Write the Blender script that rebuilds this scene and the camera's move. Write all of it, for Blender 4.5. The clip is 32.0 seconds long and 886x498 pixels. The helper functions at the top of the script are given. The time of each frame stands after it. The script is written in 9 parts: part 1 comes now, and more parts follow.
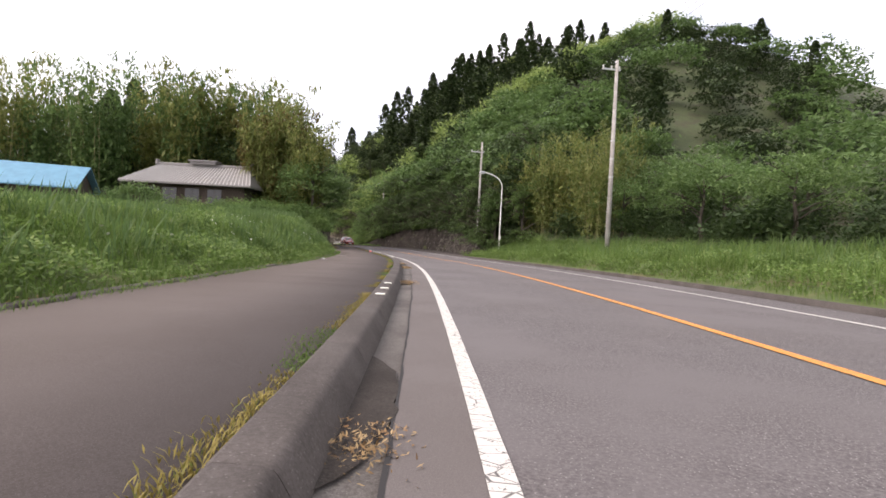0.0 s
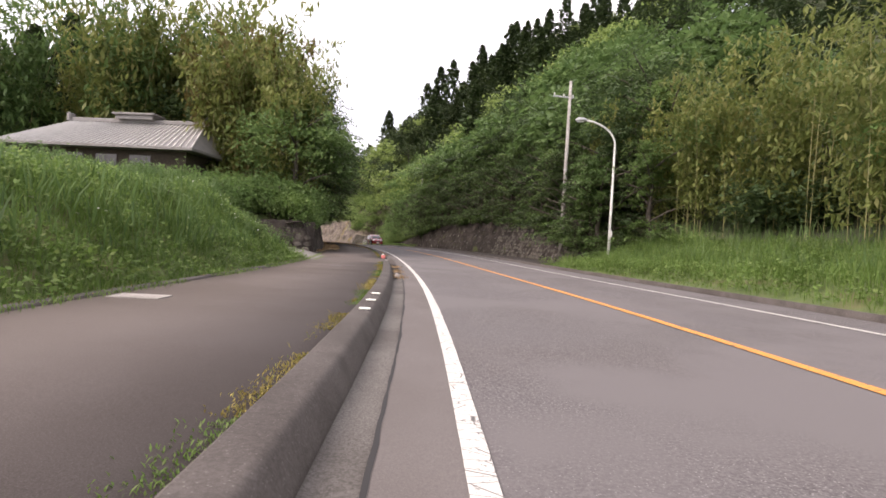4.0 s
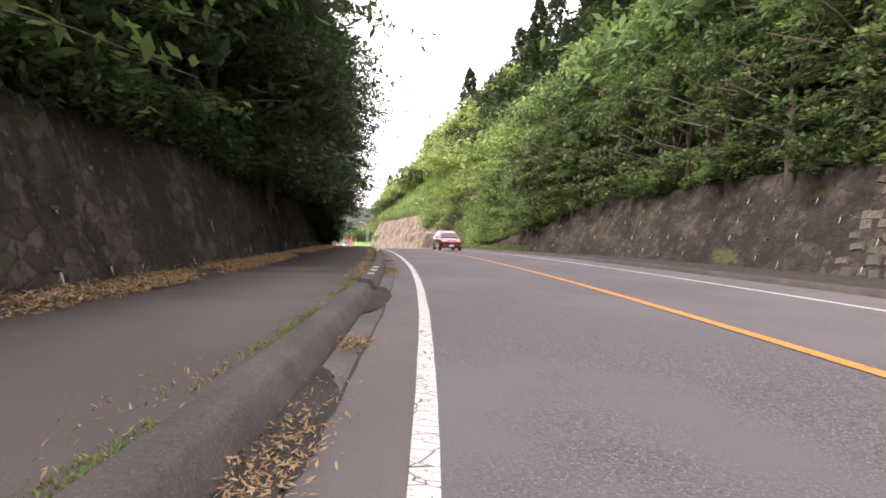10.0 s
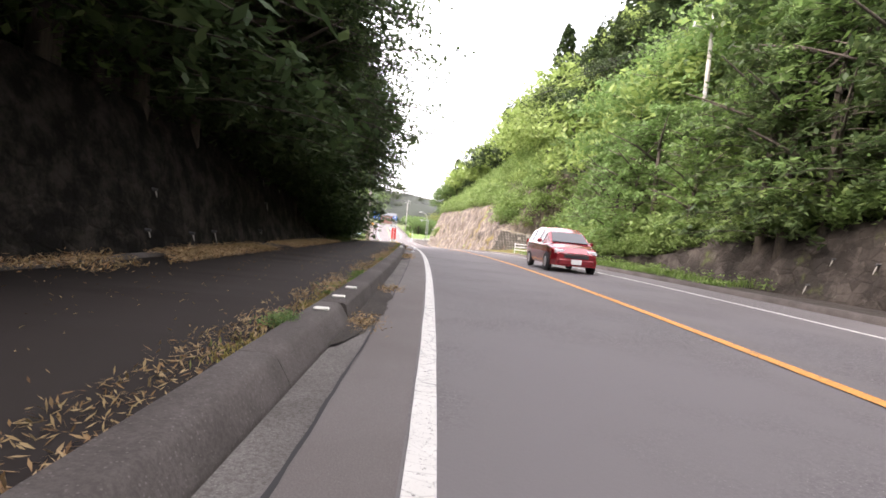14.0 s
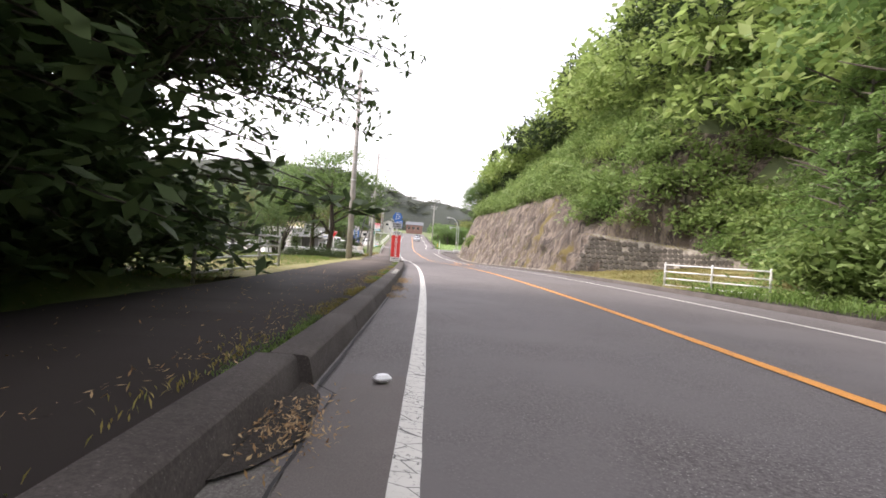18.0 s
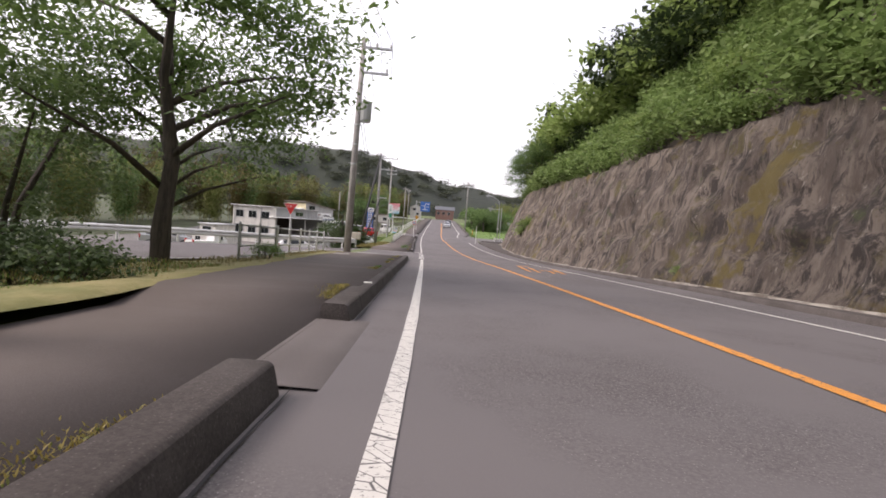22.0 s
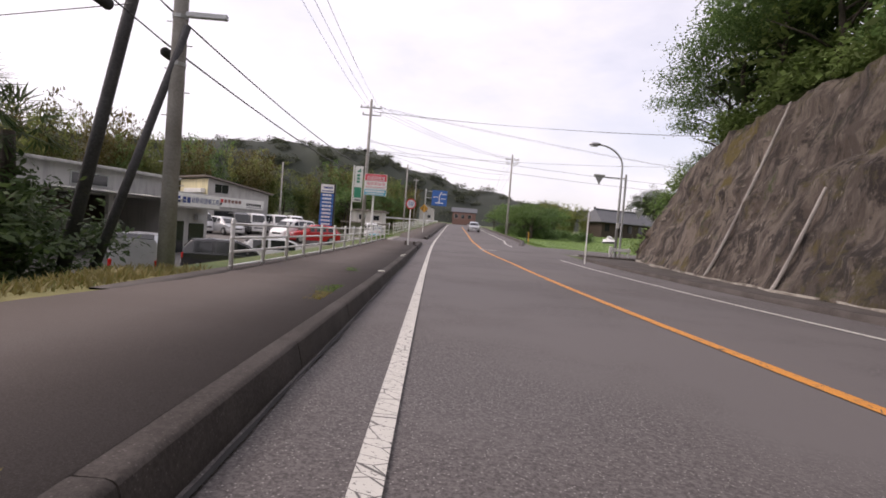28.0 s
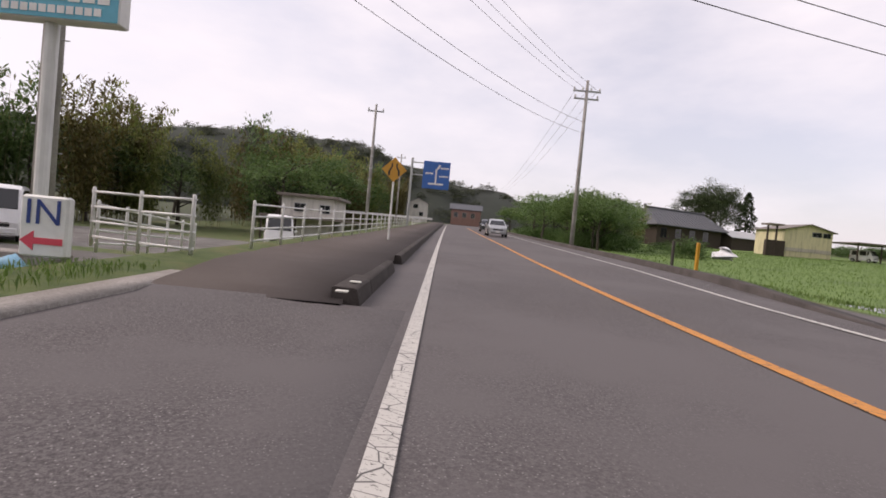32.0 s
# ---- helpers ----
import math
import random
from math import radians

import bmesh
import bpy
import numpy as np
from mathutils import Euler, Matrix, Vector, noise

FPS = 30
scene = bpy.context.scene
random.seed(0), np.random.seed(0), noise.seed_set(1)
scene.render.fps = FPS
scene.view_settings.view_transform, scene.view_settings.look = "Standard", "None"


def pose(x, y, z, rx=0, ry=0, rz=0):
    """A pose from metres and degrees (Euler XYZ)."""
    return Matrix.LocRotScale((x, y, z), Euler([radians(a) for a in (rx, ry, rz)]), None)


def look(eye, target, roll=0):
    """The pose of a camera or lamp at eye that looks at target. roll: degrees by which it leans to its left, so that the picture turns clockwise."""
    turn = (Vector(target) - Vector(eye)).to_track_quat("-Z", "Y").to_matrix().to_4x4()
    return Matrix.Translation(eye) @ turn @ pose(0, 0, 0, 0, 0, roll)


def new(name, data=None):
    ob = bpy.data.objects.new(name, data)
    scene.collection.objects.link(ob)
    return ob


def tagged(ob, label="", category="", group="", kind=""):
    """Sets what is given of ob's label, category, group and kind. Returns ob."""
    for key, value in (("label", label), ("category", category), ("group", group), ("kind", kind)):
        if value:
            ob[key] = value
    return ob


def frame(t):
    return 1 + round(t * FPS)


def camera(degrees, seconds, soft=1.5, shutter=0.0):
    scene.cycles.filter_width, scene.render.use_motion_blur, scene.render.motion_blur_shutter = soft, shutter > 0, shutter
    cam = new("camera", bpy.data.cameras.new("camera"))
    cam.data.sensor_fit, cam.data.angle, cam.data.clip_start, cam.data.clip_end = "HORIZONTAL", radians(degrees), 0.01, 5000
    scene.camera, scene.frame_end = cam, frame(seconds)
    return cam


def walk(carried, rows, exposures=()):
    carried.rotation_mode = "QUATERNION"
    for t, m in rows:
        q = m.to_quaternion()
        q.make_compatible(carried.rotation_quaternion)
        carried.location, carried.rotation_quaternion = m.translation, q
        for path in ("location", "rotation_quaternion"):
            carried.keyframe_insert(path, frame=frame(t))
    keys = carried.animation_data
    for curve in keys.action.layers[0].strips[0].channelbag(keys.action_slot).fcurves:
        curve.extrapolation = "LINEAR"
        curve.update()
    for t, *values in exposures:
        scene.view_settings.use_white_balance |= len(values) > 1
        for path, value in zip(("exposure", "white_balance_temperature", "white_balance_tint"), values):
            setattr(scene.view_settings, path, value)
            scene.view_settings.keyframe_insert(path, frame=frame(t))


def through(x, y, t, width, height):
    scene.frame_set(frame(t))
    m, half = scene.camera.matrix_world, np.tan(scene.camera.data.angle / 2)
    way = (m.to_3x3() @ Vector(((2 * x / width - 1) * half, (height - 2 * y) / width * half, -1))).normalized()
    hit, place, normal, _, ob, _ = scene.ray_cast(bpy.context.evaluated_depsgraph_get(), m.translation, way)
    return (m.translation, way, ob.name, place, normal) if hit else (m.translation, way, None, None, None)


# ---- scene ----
cam = camera(82.0, 32.0, soft=1.7)
SKY, SUN, SUN_TURN, SUN_HIGH = 0.085, 1.7, 238, 42
EXPOSURES = [(0, 0.9, 7000, 21), (3, 1.05, 7100, 22), (7, 1.3, 7250, 23), (8, 1.47, 7250, 23), (9, 1.65, 7250, 24), (10, 2.1, 7250, 25), (11, 2.42, 7250, 25), (13, 2.25, 7100, 23), (14, 2.35, 7050, 21), (17, 2.12, 7000, 18), (18, 1.6, 6950, 19), (19, 0.8, 6850, 19), (20, 0.5, 6900, 20), (22, 0.7, 6900, 22), (24, 0.72, 6700, 23), (28, 0.24, 7000, 24), (30, 0.12, 7100, 24), (32, 0.02, 7080, 24)]
PATH = [
    (0, (-0.013, -0.030, 0.971), (-0.008, 1.970, 0.954), 3.03),
    (0.5, (-0.085, 2.605, 0.987), (-0.106, 4.605, 0.968), 2.90),
    (1, (-0.152, 5.349, 1.001), (-0.188, 7.348, 0.981), 2.27),
    (1.5, (-0.297, 8.101, 1.008), (-0.356, 10.100, 0.983), 4.41),
    (2, (-0.429, 10.880, 1.007), (-0.523, 12.878, 0.970), 1.90),
    (2.5, (-0.547, 13.606, 1.002), (-0.636, 15.604, 0.970), 2.18),
    (3, (-0.734, 16.330, 0.990), (-0.846, 18.326, 0.956), 2.95),
    (3.5, (-1.009, 19.121, 0.978), (-1.148, 21.116, 0.953), 3.25),
    (5.5, (-2.508, 31.386, 0.865), (-2.775, 33.368, 0.828), 2.58),
    (6, (-2.995, 34.339, 0.844), (-3.278, 36.319, 0.808), 2.02),
    (6.5, (-3.564, 37.265, 0.823), (-3.885, 39.239, 0.792), 2.49),
    (7, (-4.082, 40.200, 0.809), (-4.392, 42.176, 0.770), 0.59),
    (7.5, (-4.534, 42.920, 0.797), (-4.859, 44.893, 0.766), 2.10),
    (8, (-5.051, 45.799, 0.793), (-5.372, 47.773, 0.784), 2.78),
    (8.5, (-5.690, 48.735, 0.801), (-6.061, 50.700, 0.767), 5.75),
    (9, (-6.399, 51.588, 0.806), (-6.859, 53.535, 0.780), 4.53),
    (9.5, (-7.123, 54.494, 0.818), (-7.617, 56.431, 0.777), 1.98),
    (10, (-7.913, 57.306, 0.833), (-8.422, 59.240, 0.792), 1.22),
    (10.5, (-8.668, 60.043, 0.850), (-9.183, 61.976, 0.807), 2.29),
    (11, (-9.385, 62.667, 0.866), (-9.931, 64.591, 0.831), 1.98),
    (11.5, (-10.224, 65.210, 0.881), (-10.784, 67.129, 0.847), 4.05),
    (12, (-11.058, 67.643, 0.897), (-11.688, 69.540, 0.867), 5.64),
    (12.5, (-11.991, 69.965, 0.910), (-12.682, 71.841, 0.865), 3.39),
    (13, (-12.957, 72.404, 0.922), (-13.653, 74.278, 0.876), 1.45),
    (13.5, (-13.912, 74.841, 0.937), (-14.627, 76.708, 0.889), 2.58),
    (14, (-14.868, 77.102, 0.944), (-15.611, 78.958, 0.872), 5.46),
    (14.5, (-15.857, 79.428, 0.939), (-16.638, 81.268, 0.865), 4.26),
    (16.5, (-20.511, 90.208, 0.884), (-21.302, 92.045, 0.858), 4.30),
    (17, (-21.798, 92.981, 0.866), (-22.621, 94.804, 0.829), 4.78),
    (17.5, (-23.139, 95.761, 0.838), (-23.985, 97.573, 0.793), 3.82),
    (18, (-24.485, 98.578, 0.803), (-25.339, 100.386, 0.759), 4.02),
    (18.5, (-25.809, 101.340, 0.759), (-26.691, 103.134, 0.705), 3.69),
    (19, (-27.163, 104.130, 0.704), (-28.043, 105.925, 0.643), 3.88),
    (19.5, (-28.530, 106.841, 0.642), (-29.435, 108.623, 0.574), 5.88),
    (20, (-29.933, 109.490, 0.574), (-30.858, 111.261, 0.495), 5.71),
    (20.5, (-31.361, 112.084, 0.498), (-32.318, 113.838, 0.414), 4.86),
    (21, (-32.822, 114.692, 0.411), (-33.782, 116.444, 0.314), 3.90),
    (21.5, (-34.291, 117.425, 0.318), (-35.247, 119.179, 0.217), 3.23),
    (22, (-35.793, 120.249, 0.222), (-36.751, 122.002, 0.122), 4.42),
    (22.5, (-37.340, 123.016, 0.119), (-38.315, 124.759, 0.017), 4.73),
    (23, (-38.863, 125.687, 0.013), (-39.841, 127.429, -0.077), 4.18),
    (23.5, (-40.461, 128.397, -0.096), (-41.456, 130.130, -0.184), 4.05),
    (24, (-42.013, 131.018, -0.207), (-43.022, 132.742, -0.297), 3.49),
    (24.5, (-43.591, 133.715, -0.320), (-44.596, 135.443, -0.400), 2.95),
    (26.5, (-52.631, 148.692, -1.034), (-53.653, 150.410, -1.097), 3.23),
    (27, (-54.892, 152.360, -1.159), (-55.913, 154.078, -1.220), 1.96),
    (27.5, (-57.139, 156.025, -1.257), (-58.146, 157.752, -1.312), 3.25),
    (28, (-59.404, 159.712, -1.332), (-60.411, 161.439, -1.395), 4.53),
    (28.5, (-61.657, 163.316, -1.380), (-62.658, 165.046, -1.448), 4.45),
    (29, (-63.942, 167.036, -1.406), (-64.942, 168.767, -1.472), 4.65),
    (29.5, (-66.170, 170.696, -1.416), (-67.171, 172.427, -1.467), 3.83),
    (30, (-68.331, 174.277, -1.401), (-69.322, 176.014, -1.458), 4.51),
    (30.5, (-70.636, 178.022, -1.371), (-71.637, 179.753, -1.423), 5.01),
    (31, (-72.932, 181.852, -1.315), (-73.939, 183.579, -1.363), 3.27),
    (31.5, (-75.082, 185.580, -1.228), (-76.073, 187.316, -1.286), 3.08),
    (32, (-77.280, 189.375, -1.121), (-78.267, 191.114, -1.175), 5.38),
]

walk(cam, [(t, look(eye, target, roll)) for t, eye, target, roll in PATH], EXPOSURES)

# ---- light: a bright overcast sky ----
world = bpy.data.worlds.new("overcast_sky")
scene.world = world
world.use_nodes = True
wt = world.node_tree
wt.nodes.clear()


def node(tree, kind, **values):
    n = tree.nodes.new(kind)
    for key, v in values.items():
        n.inputs[key.replace("_", " ")].default_value = v
    return n


sky = wt.nodes.new("ShaderNodeTexSky")
sky.sky_type, sky.sun_disc = "NISHITA", False
sky.sun_elevation, sky.sun_rotation = radians(SUN_HIGH), radians(SUN_TURN)
sky.dust_density, sky.ozone_density = 3.0, 1.0
tone = node(wt, "ShaderNodeHueSaturation", Saturation=0.9, Value=2.1)
coord = wt.nodes.new("ShaderNodeTexCoord")
squash = node(wt, "ShaderNodeMapping", Scale=(1.0, 1.0, 2.6))
cloud = node(wt, "ShaderNodeTexNoise", Scale=1.5, Detail=6.0, Roughness=0.55)
ramp = wt.nodes.new("ShaderNodeValToRGB")
ramp.color_ramp.elements[0].position, ramp.color_ramp.elements[0].color = 0.40, (0.0, 0.0, 0.0, 1)
ramp.color_ramp.elements[1].position, ramp.color_ramp.elements[1].color = 0.68, (0.55, 0.55, 0.55, 1)
veil = wt.nodes.new("ShaderNodeMix")
veil.data_type = "RGBA"
veil.inputs["A"].default_value = (10.9, 11.4, 12.2, 1)
back = node(wt, "ShaderNodeBackground", Strength=SKY)
out = wt.nodes.new("ShaderNodeOutputWorld")
for a, b in ((sky.outputs["Color"], tone.inputs["Color"]), (coord.outputs["Generated"], squash.inputs["Vector"]),
             (squash.outputs["Vector"], cloud.inputs["Vector"]), (cloud.outputs["Fac"], ramp.inputs["Fac"]),
             (ramp.outputs["Color"], veil.inputs["Factor"]), (tone.outputs["Color"], veil.inputs["B"]),
             (veil.outputs["Result"], back.inputs["Color"]), (back.outputs["Background"], out.inputs["Surface"])):
    wt.links.new(a, b)

sun = new("sun", bpy.data.lights.new("sun", "SUN"))
sun.data.energy, sun.data.angle, sun.data.color = SUN, radians(24), (1.0, 0.96, 0.9)
flat_part = math.cos(radians(SUN_HIGH))
sun.matrix_world = look((0, 0, 60), Vector((0, 0, 60)) - Vector((math.sin(radians(SUN_TURN)) * flat_part, math.cos(radians(SUN_TURN)) * flat_part, math.sin(radians(SUN_HIGH)))))

# ---- materials ----


class Mat:
    """A procedural material: a Principled surface and a few helpers to mix colours by noise."""

    def __init__(self, name, rough=0.8, metal=0.0, spec=0.5):
        self.m = bpy.data.materials.new(name)
        self.m.use_nodes = True
        self.t = self.m.node_tree
        self.b = self.t.nodes["Principled BSDF"]
        self.b.inputs["Roughness"].default_value, self.b.inputs["Metallic"].default_value = rough, metal
        self.b.inputs["Specular IOR Level"].default_value = spec
        self.co = self.t.nodes.new("ShaderNodeTexCoord").outputs["Object"]

    def noise(self, scale, detail=4.0, rough=0.6, stretch=None):
        n = node(self.t, "ShaderNodeTexNoise", Scale=scale, Detail=detail, Roughness=rough)
        v = self.co
        if stretch:
            mp = node(self.t, "ShaderNodeMapping", Scale=stretch)
            self.t.links.new(v, mp.inputs["Vector"])
            v = mp.outputs["Vector"]
        self.t.links.new(v, n.inputs["Vector"])
        return n.outputs["Fac"]

    def cells(self, scale, feature="F1", out="Distance", stretch=None):
        n = self.t.nodes.new("ShaderNodeTexVoronoi")
        n.feature = feature
        n.inputs["Scale"].default_value = scale
        v = self.co
        if stretch:
            mp = node(self.t, "ShaderNodeMapping", Scale=stretch)
            self.t.links.new(v, mp.inputs["Vector"])
            v = mp.outputs["Vector"]
        self.t.links.new(v, n.inputs["Vector"])
        return n.outputs[out]

    def step(self, fac, lo, hi):
        n = node(self.t, "ShaderNodeMapRange", From_Min=lo, From_Max=hi)
        n.interpolation_type = "SMOOTHSTEP"
        self.t.links.new(fac, n.inputs["Value"])
        return n.outputs["Result"]

    def mix(self, a, b, fac, how="MIX"):
        n = self.t.nodes.new("ShaderNodeMix")
        n.data_type, n.blend_type = "RGBA", how
        for v, key in ((a, "A"), (b, "B")):
            if isinstance(v, tuple):
                n.inputs[key].default_value = (*v[:3], 1)
            else:
                self.t.links.new(v, n.inputs[key])
        if isinstance(fac, float):
            n.inputs["Factor"].default_value = fac
        else:
            self.t.links.new(fac, n.inputs["Factor"])
        return n.outputs["Result"]

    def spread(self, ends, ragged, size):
        """A tone, tree shade included, laid between two places along y, with a ragged front at each."""
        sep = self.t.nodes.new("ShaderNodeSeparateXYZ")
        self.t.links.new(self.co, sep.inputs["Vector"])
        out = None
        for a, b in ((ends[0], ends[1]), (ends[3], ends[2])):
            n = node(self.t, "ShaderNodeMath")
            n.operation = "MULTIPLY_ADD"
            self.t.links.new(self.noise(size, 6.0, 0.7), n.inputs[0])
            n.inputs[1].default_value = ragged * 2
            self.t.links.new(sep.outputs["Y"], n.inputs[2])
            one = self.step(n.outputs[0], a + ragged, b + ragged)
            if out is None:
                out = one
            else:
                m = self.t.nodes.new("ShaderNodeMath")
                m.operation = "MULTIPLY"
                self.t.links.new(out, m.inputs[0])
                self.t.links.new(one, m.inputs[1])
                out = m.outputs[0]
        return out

    def island(self, pick=True):
        return self.t.nodes.new("ShaderNodeNewGeometry").outputs["Random Per Island"]

    def each(self):
        return self.t.nodes.new("ShaderNodeObjectInfo").outputs["Random"]

    def colour(self, c):
        if isinstance(c, tuple):
            self.b.inputs["Base Color"].default_value = (*c[:3], 1)
        else:
            self.t.links.new(c, self.b.inputs["Base Color"])
        return self

    def bump(self, fac, strength=0.3, size=0.01):
        n = node(self.t, "ShaderNodeBump", Strength=strength, Distance=size)
        self.t.links.new(fac, n.inputs["Height"])
        self.t.links.new(n.outputs["Normal"], self.b.inputs["Normal"])
        return self

    def sheen_through(self, share):
        """Lets light through, as leaves do."""
        tr = self.t.nodes.new("ShaderNodeBsdfTranslucent")
        mx = self.t.nodes.new("ShaderNodeMixShader")
        mx.inputs["Fac"].default_value = share
        o = self.t.nodes["Material Output"]
        link = self.b.inputs["Base Color"].links
        if link:
            self.t.links.new(link[0].from_socket, tr.inputs["Color"])
        else:
            tr.inputs["Color"].default_value = self.b.inputs["Base Color"].default_value
        self.t.links.new(self.b.outputs["BSDF"], mx.inputs[1])
        self.t.links.new(tr.outputs["BSDF"], mx.inputs[2])
        self.t.links.new(mx.outputs["Shader"], o.inputs["Surface"])
        return self


def speckled(name, base, dark, light, grain, rough=0.85, patch=0.5, bump=0.25, size=0.004, depth=0.62):
    """Fine-grained mineral surface: grain of two tones and broad patches."""
    q = Mat(name, rough, spec=0.3)
    g = q.step(q.noise(grain, 6.0, 0.8), 0.40, 0.60)
    p = q.step(q.noise(patch, 5.0, 0.6), 0.35, 0.68)
    c = q.mix(q.mix(dark, base, g), light, q.step(q.cells(grain * 0.9), 0.24, 0.08))
    c = q.mix(c, q.mix(c, (depth, depth * 0.98, depth * 0.96), 1.0, "MULTIPLY"), p)
    return q.colour(c).bump(q.noise(grain, 3.0, 0.7), bump, size)


def leafy(name, a, b, c, through=0.35, rough=0.55, spread=True):
    """Leaves that differ from one to the next, with broad swells of tone from bough to bough."""
    q = Mat(name, rough, spec=0.25)
    i = q.island()
    col = q.mix(q.mix(a, b, q.step(i, 0.0, 0.7)), c, q.step(i, 0.72, 1.0))
    w = q.step(q.noise(0.55, 2.0), 0.35, 0.65)
    col = q.mix(q.mix(col, (0.68, 0.7, 0.62), 1.0, "MULTIPLY"), col, w)
    if spread:
        e = q.each()
        col = q.mix(q.mix(col, (0.7, 0.74, 0.72), 1.0, "MULTIPLY"), q.mix(col, (1.0, 0.95, 0.82), 0.6, "MULTIPLY"), e)
    return q.colour(col).sheen_through(through).m


def painted(name, c, rough=0.4, wear=(0.25, 0.2, 0.16), amount=0.12, metal=0.0, grain=9.0):
    q = Mat(name, rough, metal)
    w = q.step(q.noise(grain, 6.0, 0.7), 0.62, 0.75)
    d = q.step(q.noise(grain * 0.17, 4.0), 0.3, 0.75)
    col = q.mix(c, tuple(v * 0.82 for v in c), d)
    n = q.t.nodes.new("ShaderNodeMath")
    n.operation = "MULTIPLY"
    q.t.links.new(w, n.inputs[0])
    n.inputs[1].default_value = amount * 4
    return q.colour(q.mix(col, wear, n.outputs[0])).m


ASPHALT = speckled("asphalt", (0.142, 0.130, 0.129), (0.064, 0.058, 0.058), (0.31, 0.295, 0.29), 46.0, 0.82, 0.35, 0.4, 0.004, 0.95)
_q = ASPHALT
_long = _q.step(_q.noise(0.30, 4.0, 0.6), 0.42, 0.62)
_q.colour(_q.mix(_q.b.inputs["Base Color"].links[0].from_socket, (0.124, 0.113, 0.112), _long))
_q.colour(_q.mix(_q.mix(_q.b.inputs["Base Color"].links[0].from_socket, (0.85, 0.85, 0.86), 0.35, "MULTIPLY"), _q.b.inputs["Base Color"].links[0].from_socket, 0.6))
ASPHALT = ASPHALT.m
SHOULDER = speckled("smooth_shoulder_asphalt", (0.138, 0.122, 0.116), (0.104, 0.092, 0.088), (0.18, 0.17, 0.165), 120.0, 0.85, 0.6, 0.2, 0.003, 0.85).m
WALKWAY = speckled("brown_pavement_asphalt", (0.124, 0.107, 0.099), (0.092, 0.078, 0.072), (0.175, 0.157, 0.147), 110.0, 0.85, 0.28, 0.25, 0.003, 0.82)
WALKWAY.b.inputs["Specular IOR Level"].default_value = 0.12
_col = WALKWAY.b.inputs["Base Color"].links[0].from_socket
# Near-black stretch between ragged ends: tree shade, with some damp, put in the colour.
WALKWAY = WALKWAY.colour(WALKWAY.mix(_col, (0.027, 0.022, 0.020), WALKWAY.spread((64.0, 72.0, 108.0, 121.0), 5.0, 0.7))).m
KERB = speckled("weathered_kerb_concrete", (0.098, 0.086, 0.079), (0.072, 0.062, 0.057), (0.15, 0.138, 0.126), 46.0, 0.9, 1.3, 0.5, 0.006).m
# Darker kerb tone: dirt, and beside the wood also painted-in tree shade.
KERB_DARK = speckled("dirty_shaded_kerb_concrete", (0.08, 0.069, 0.063), (0.055, 0.047, 0.043), (0.125, 0.112, 0.103), 46.0, 0.92, 1.3, 0.5, 0.006).m
GUTTER = speckled("gutter_concrete", (0.15, 0.138, 0.128), (0.085, 0.077, 0.07), (0.2, 0.19, 0.178), 60.0, 0.9, 0.9, 0.4, 0.005).m
DIRT = speckled("damp_dirt", (0.055, 0.046, 0.04), (0.03, 0.026, 0.022), (0.11, 0.095, 0.08), 55.0, 0.95, 2.0, 0.8, 0.012).m
STAIN = Mat("oily_asphalt", 0.7).colour((0.07, 0.06, 0.055)).m
CRACK = Mat("tarred_crack", 0.9).colour((0.022, 0.021, 0.021)).m
CONCRETE = speckled("pale_concrete", (0.36, 0.34, 0.315), (0.26, 0.24, 0.22), (0.45, 0.43, 0.40), 30.0, 0.9, 0.7, 0.3, 0.005).m
YARD = speckled("dusty_yard", (0.21, 0.2, 0.19), (0.15, 0.145, 0.135), (0.3, 0.29, 0.27), 40.0, 0.95, 0.5, 0.4, 0.01).m


def lane_paint(name, c, worn):
    q = Mat(name, 0.7)
    crack = q.step(q.cells(8.0, "DISTANCE_TO_EDGE", stretch=(0.6, 1.3, 1.0)), 0.03, 0.006)
    gate = q.step(q.noise(0.16, 3.0), 0.3, 0.46)
    chip = q.step(q.noise(34.0, 6.0, 0.8), worn, worn + 0.05)
    m = q.t.nodes.new("ShaderNodeMath")
    m.operation = "MULTIPLY"
    q.t.links.new(crack, m.inputs[0])
    q.t.links.new(gate, m.inputs[1])
    m2 = q.t.nodes.new("ShaderNodeMath")
    m2.operation = "MAXIMUM"
    q.t.links.new(m.outputs[0], m2.inputs[0])
    q.t.links.new(chip, m2.inputs[1])
    tint = q.mix(c, tuple(v * 0.78 for v in c), q.noise(7.0, 5.0))
    return q.colour(q.mix(tint, (0.07, 0.066, 0.064), m2.outputs[0])).bump(q.noise(80.0, 3.0), 0.3, 0.003).m


WHITE_LINE = lane_paint("white_road_paint", (0.57, 0.555, 0.51), 0.57)
ORANGE_LINE = lane_paint("orange_road_paint", (0.66, 0.27, 0.045), 0.61)


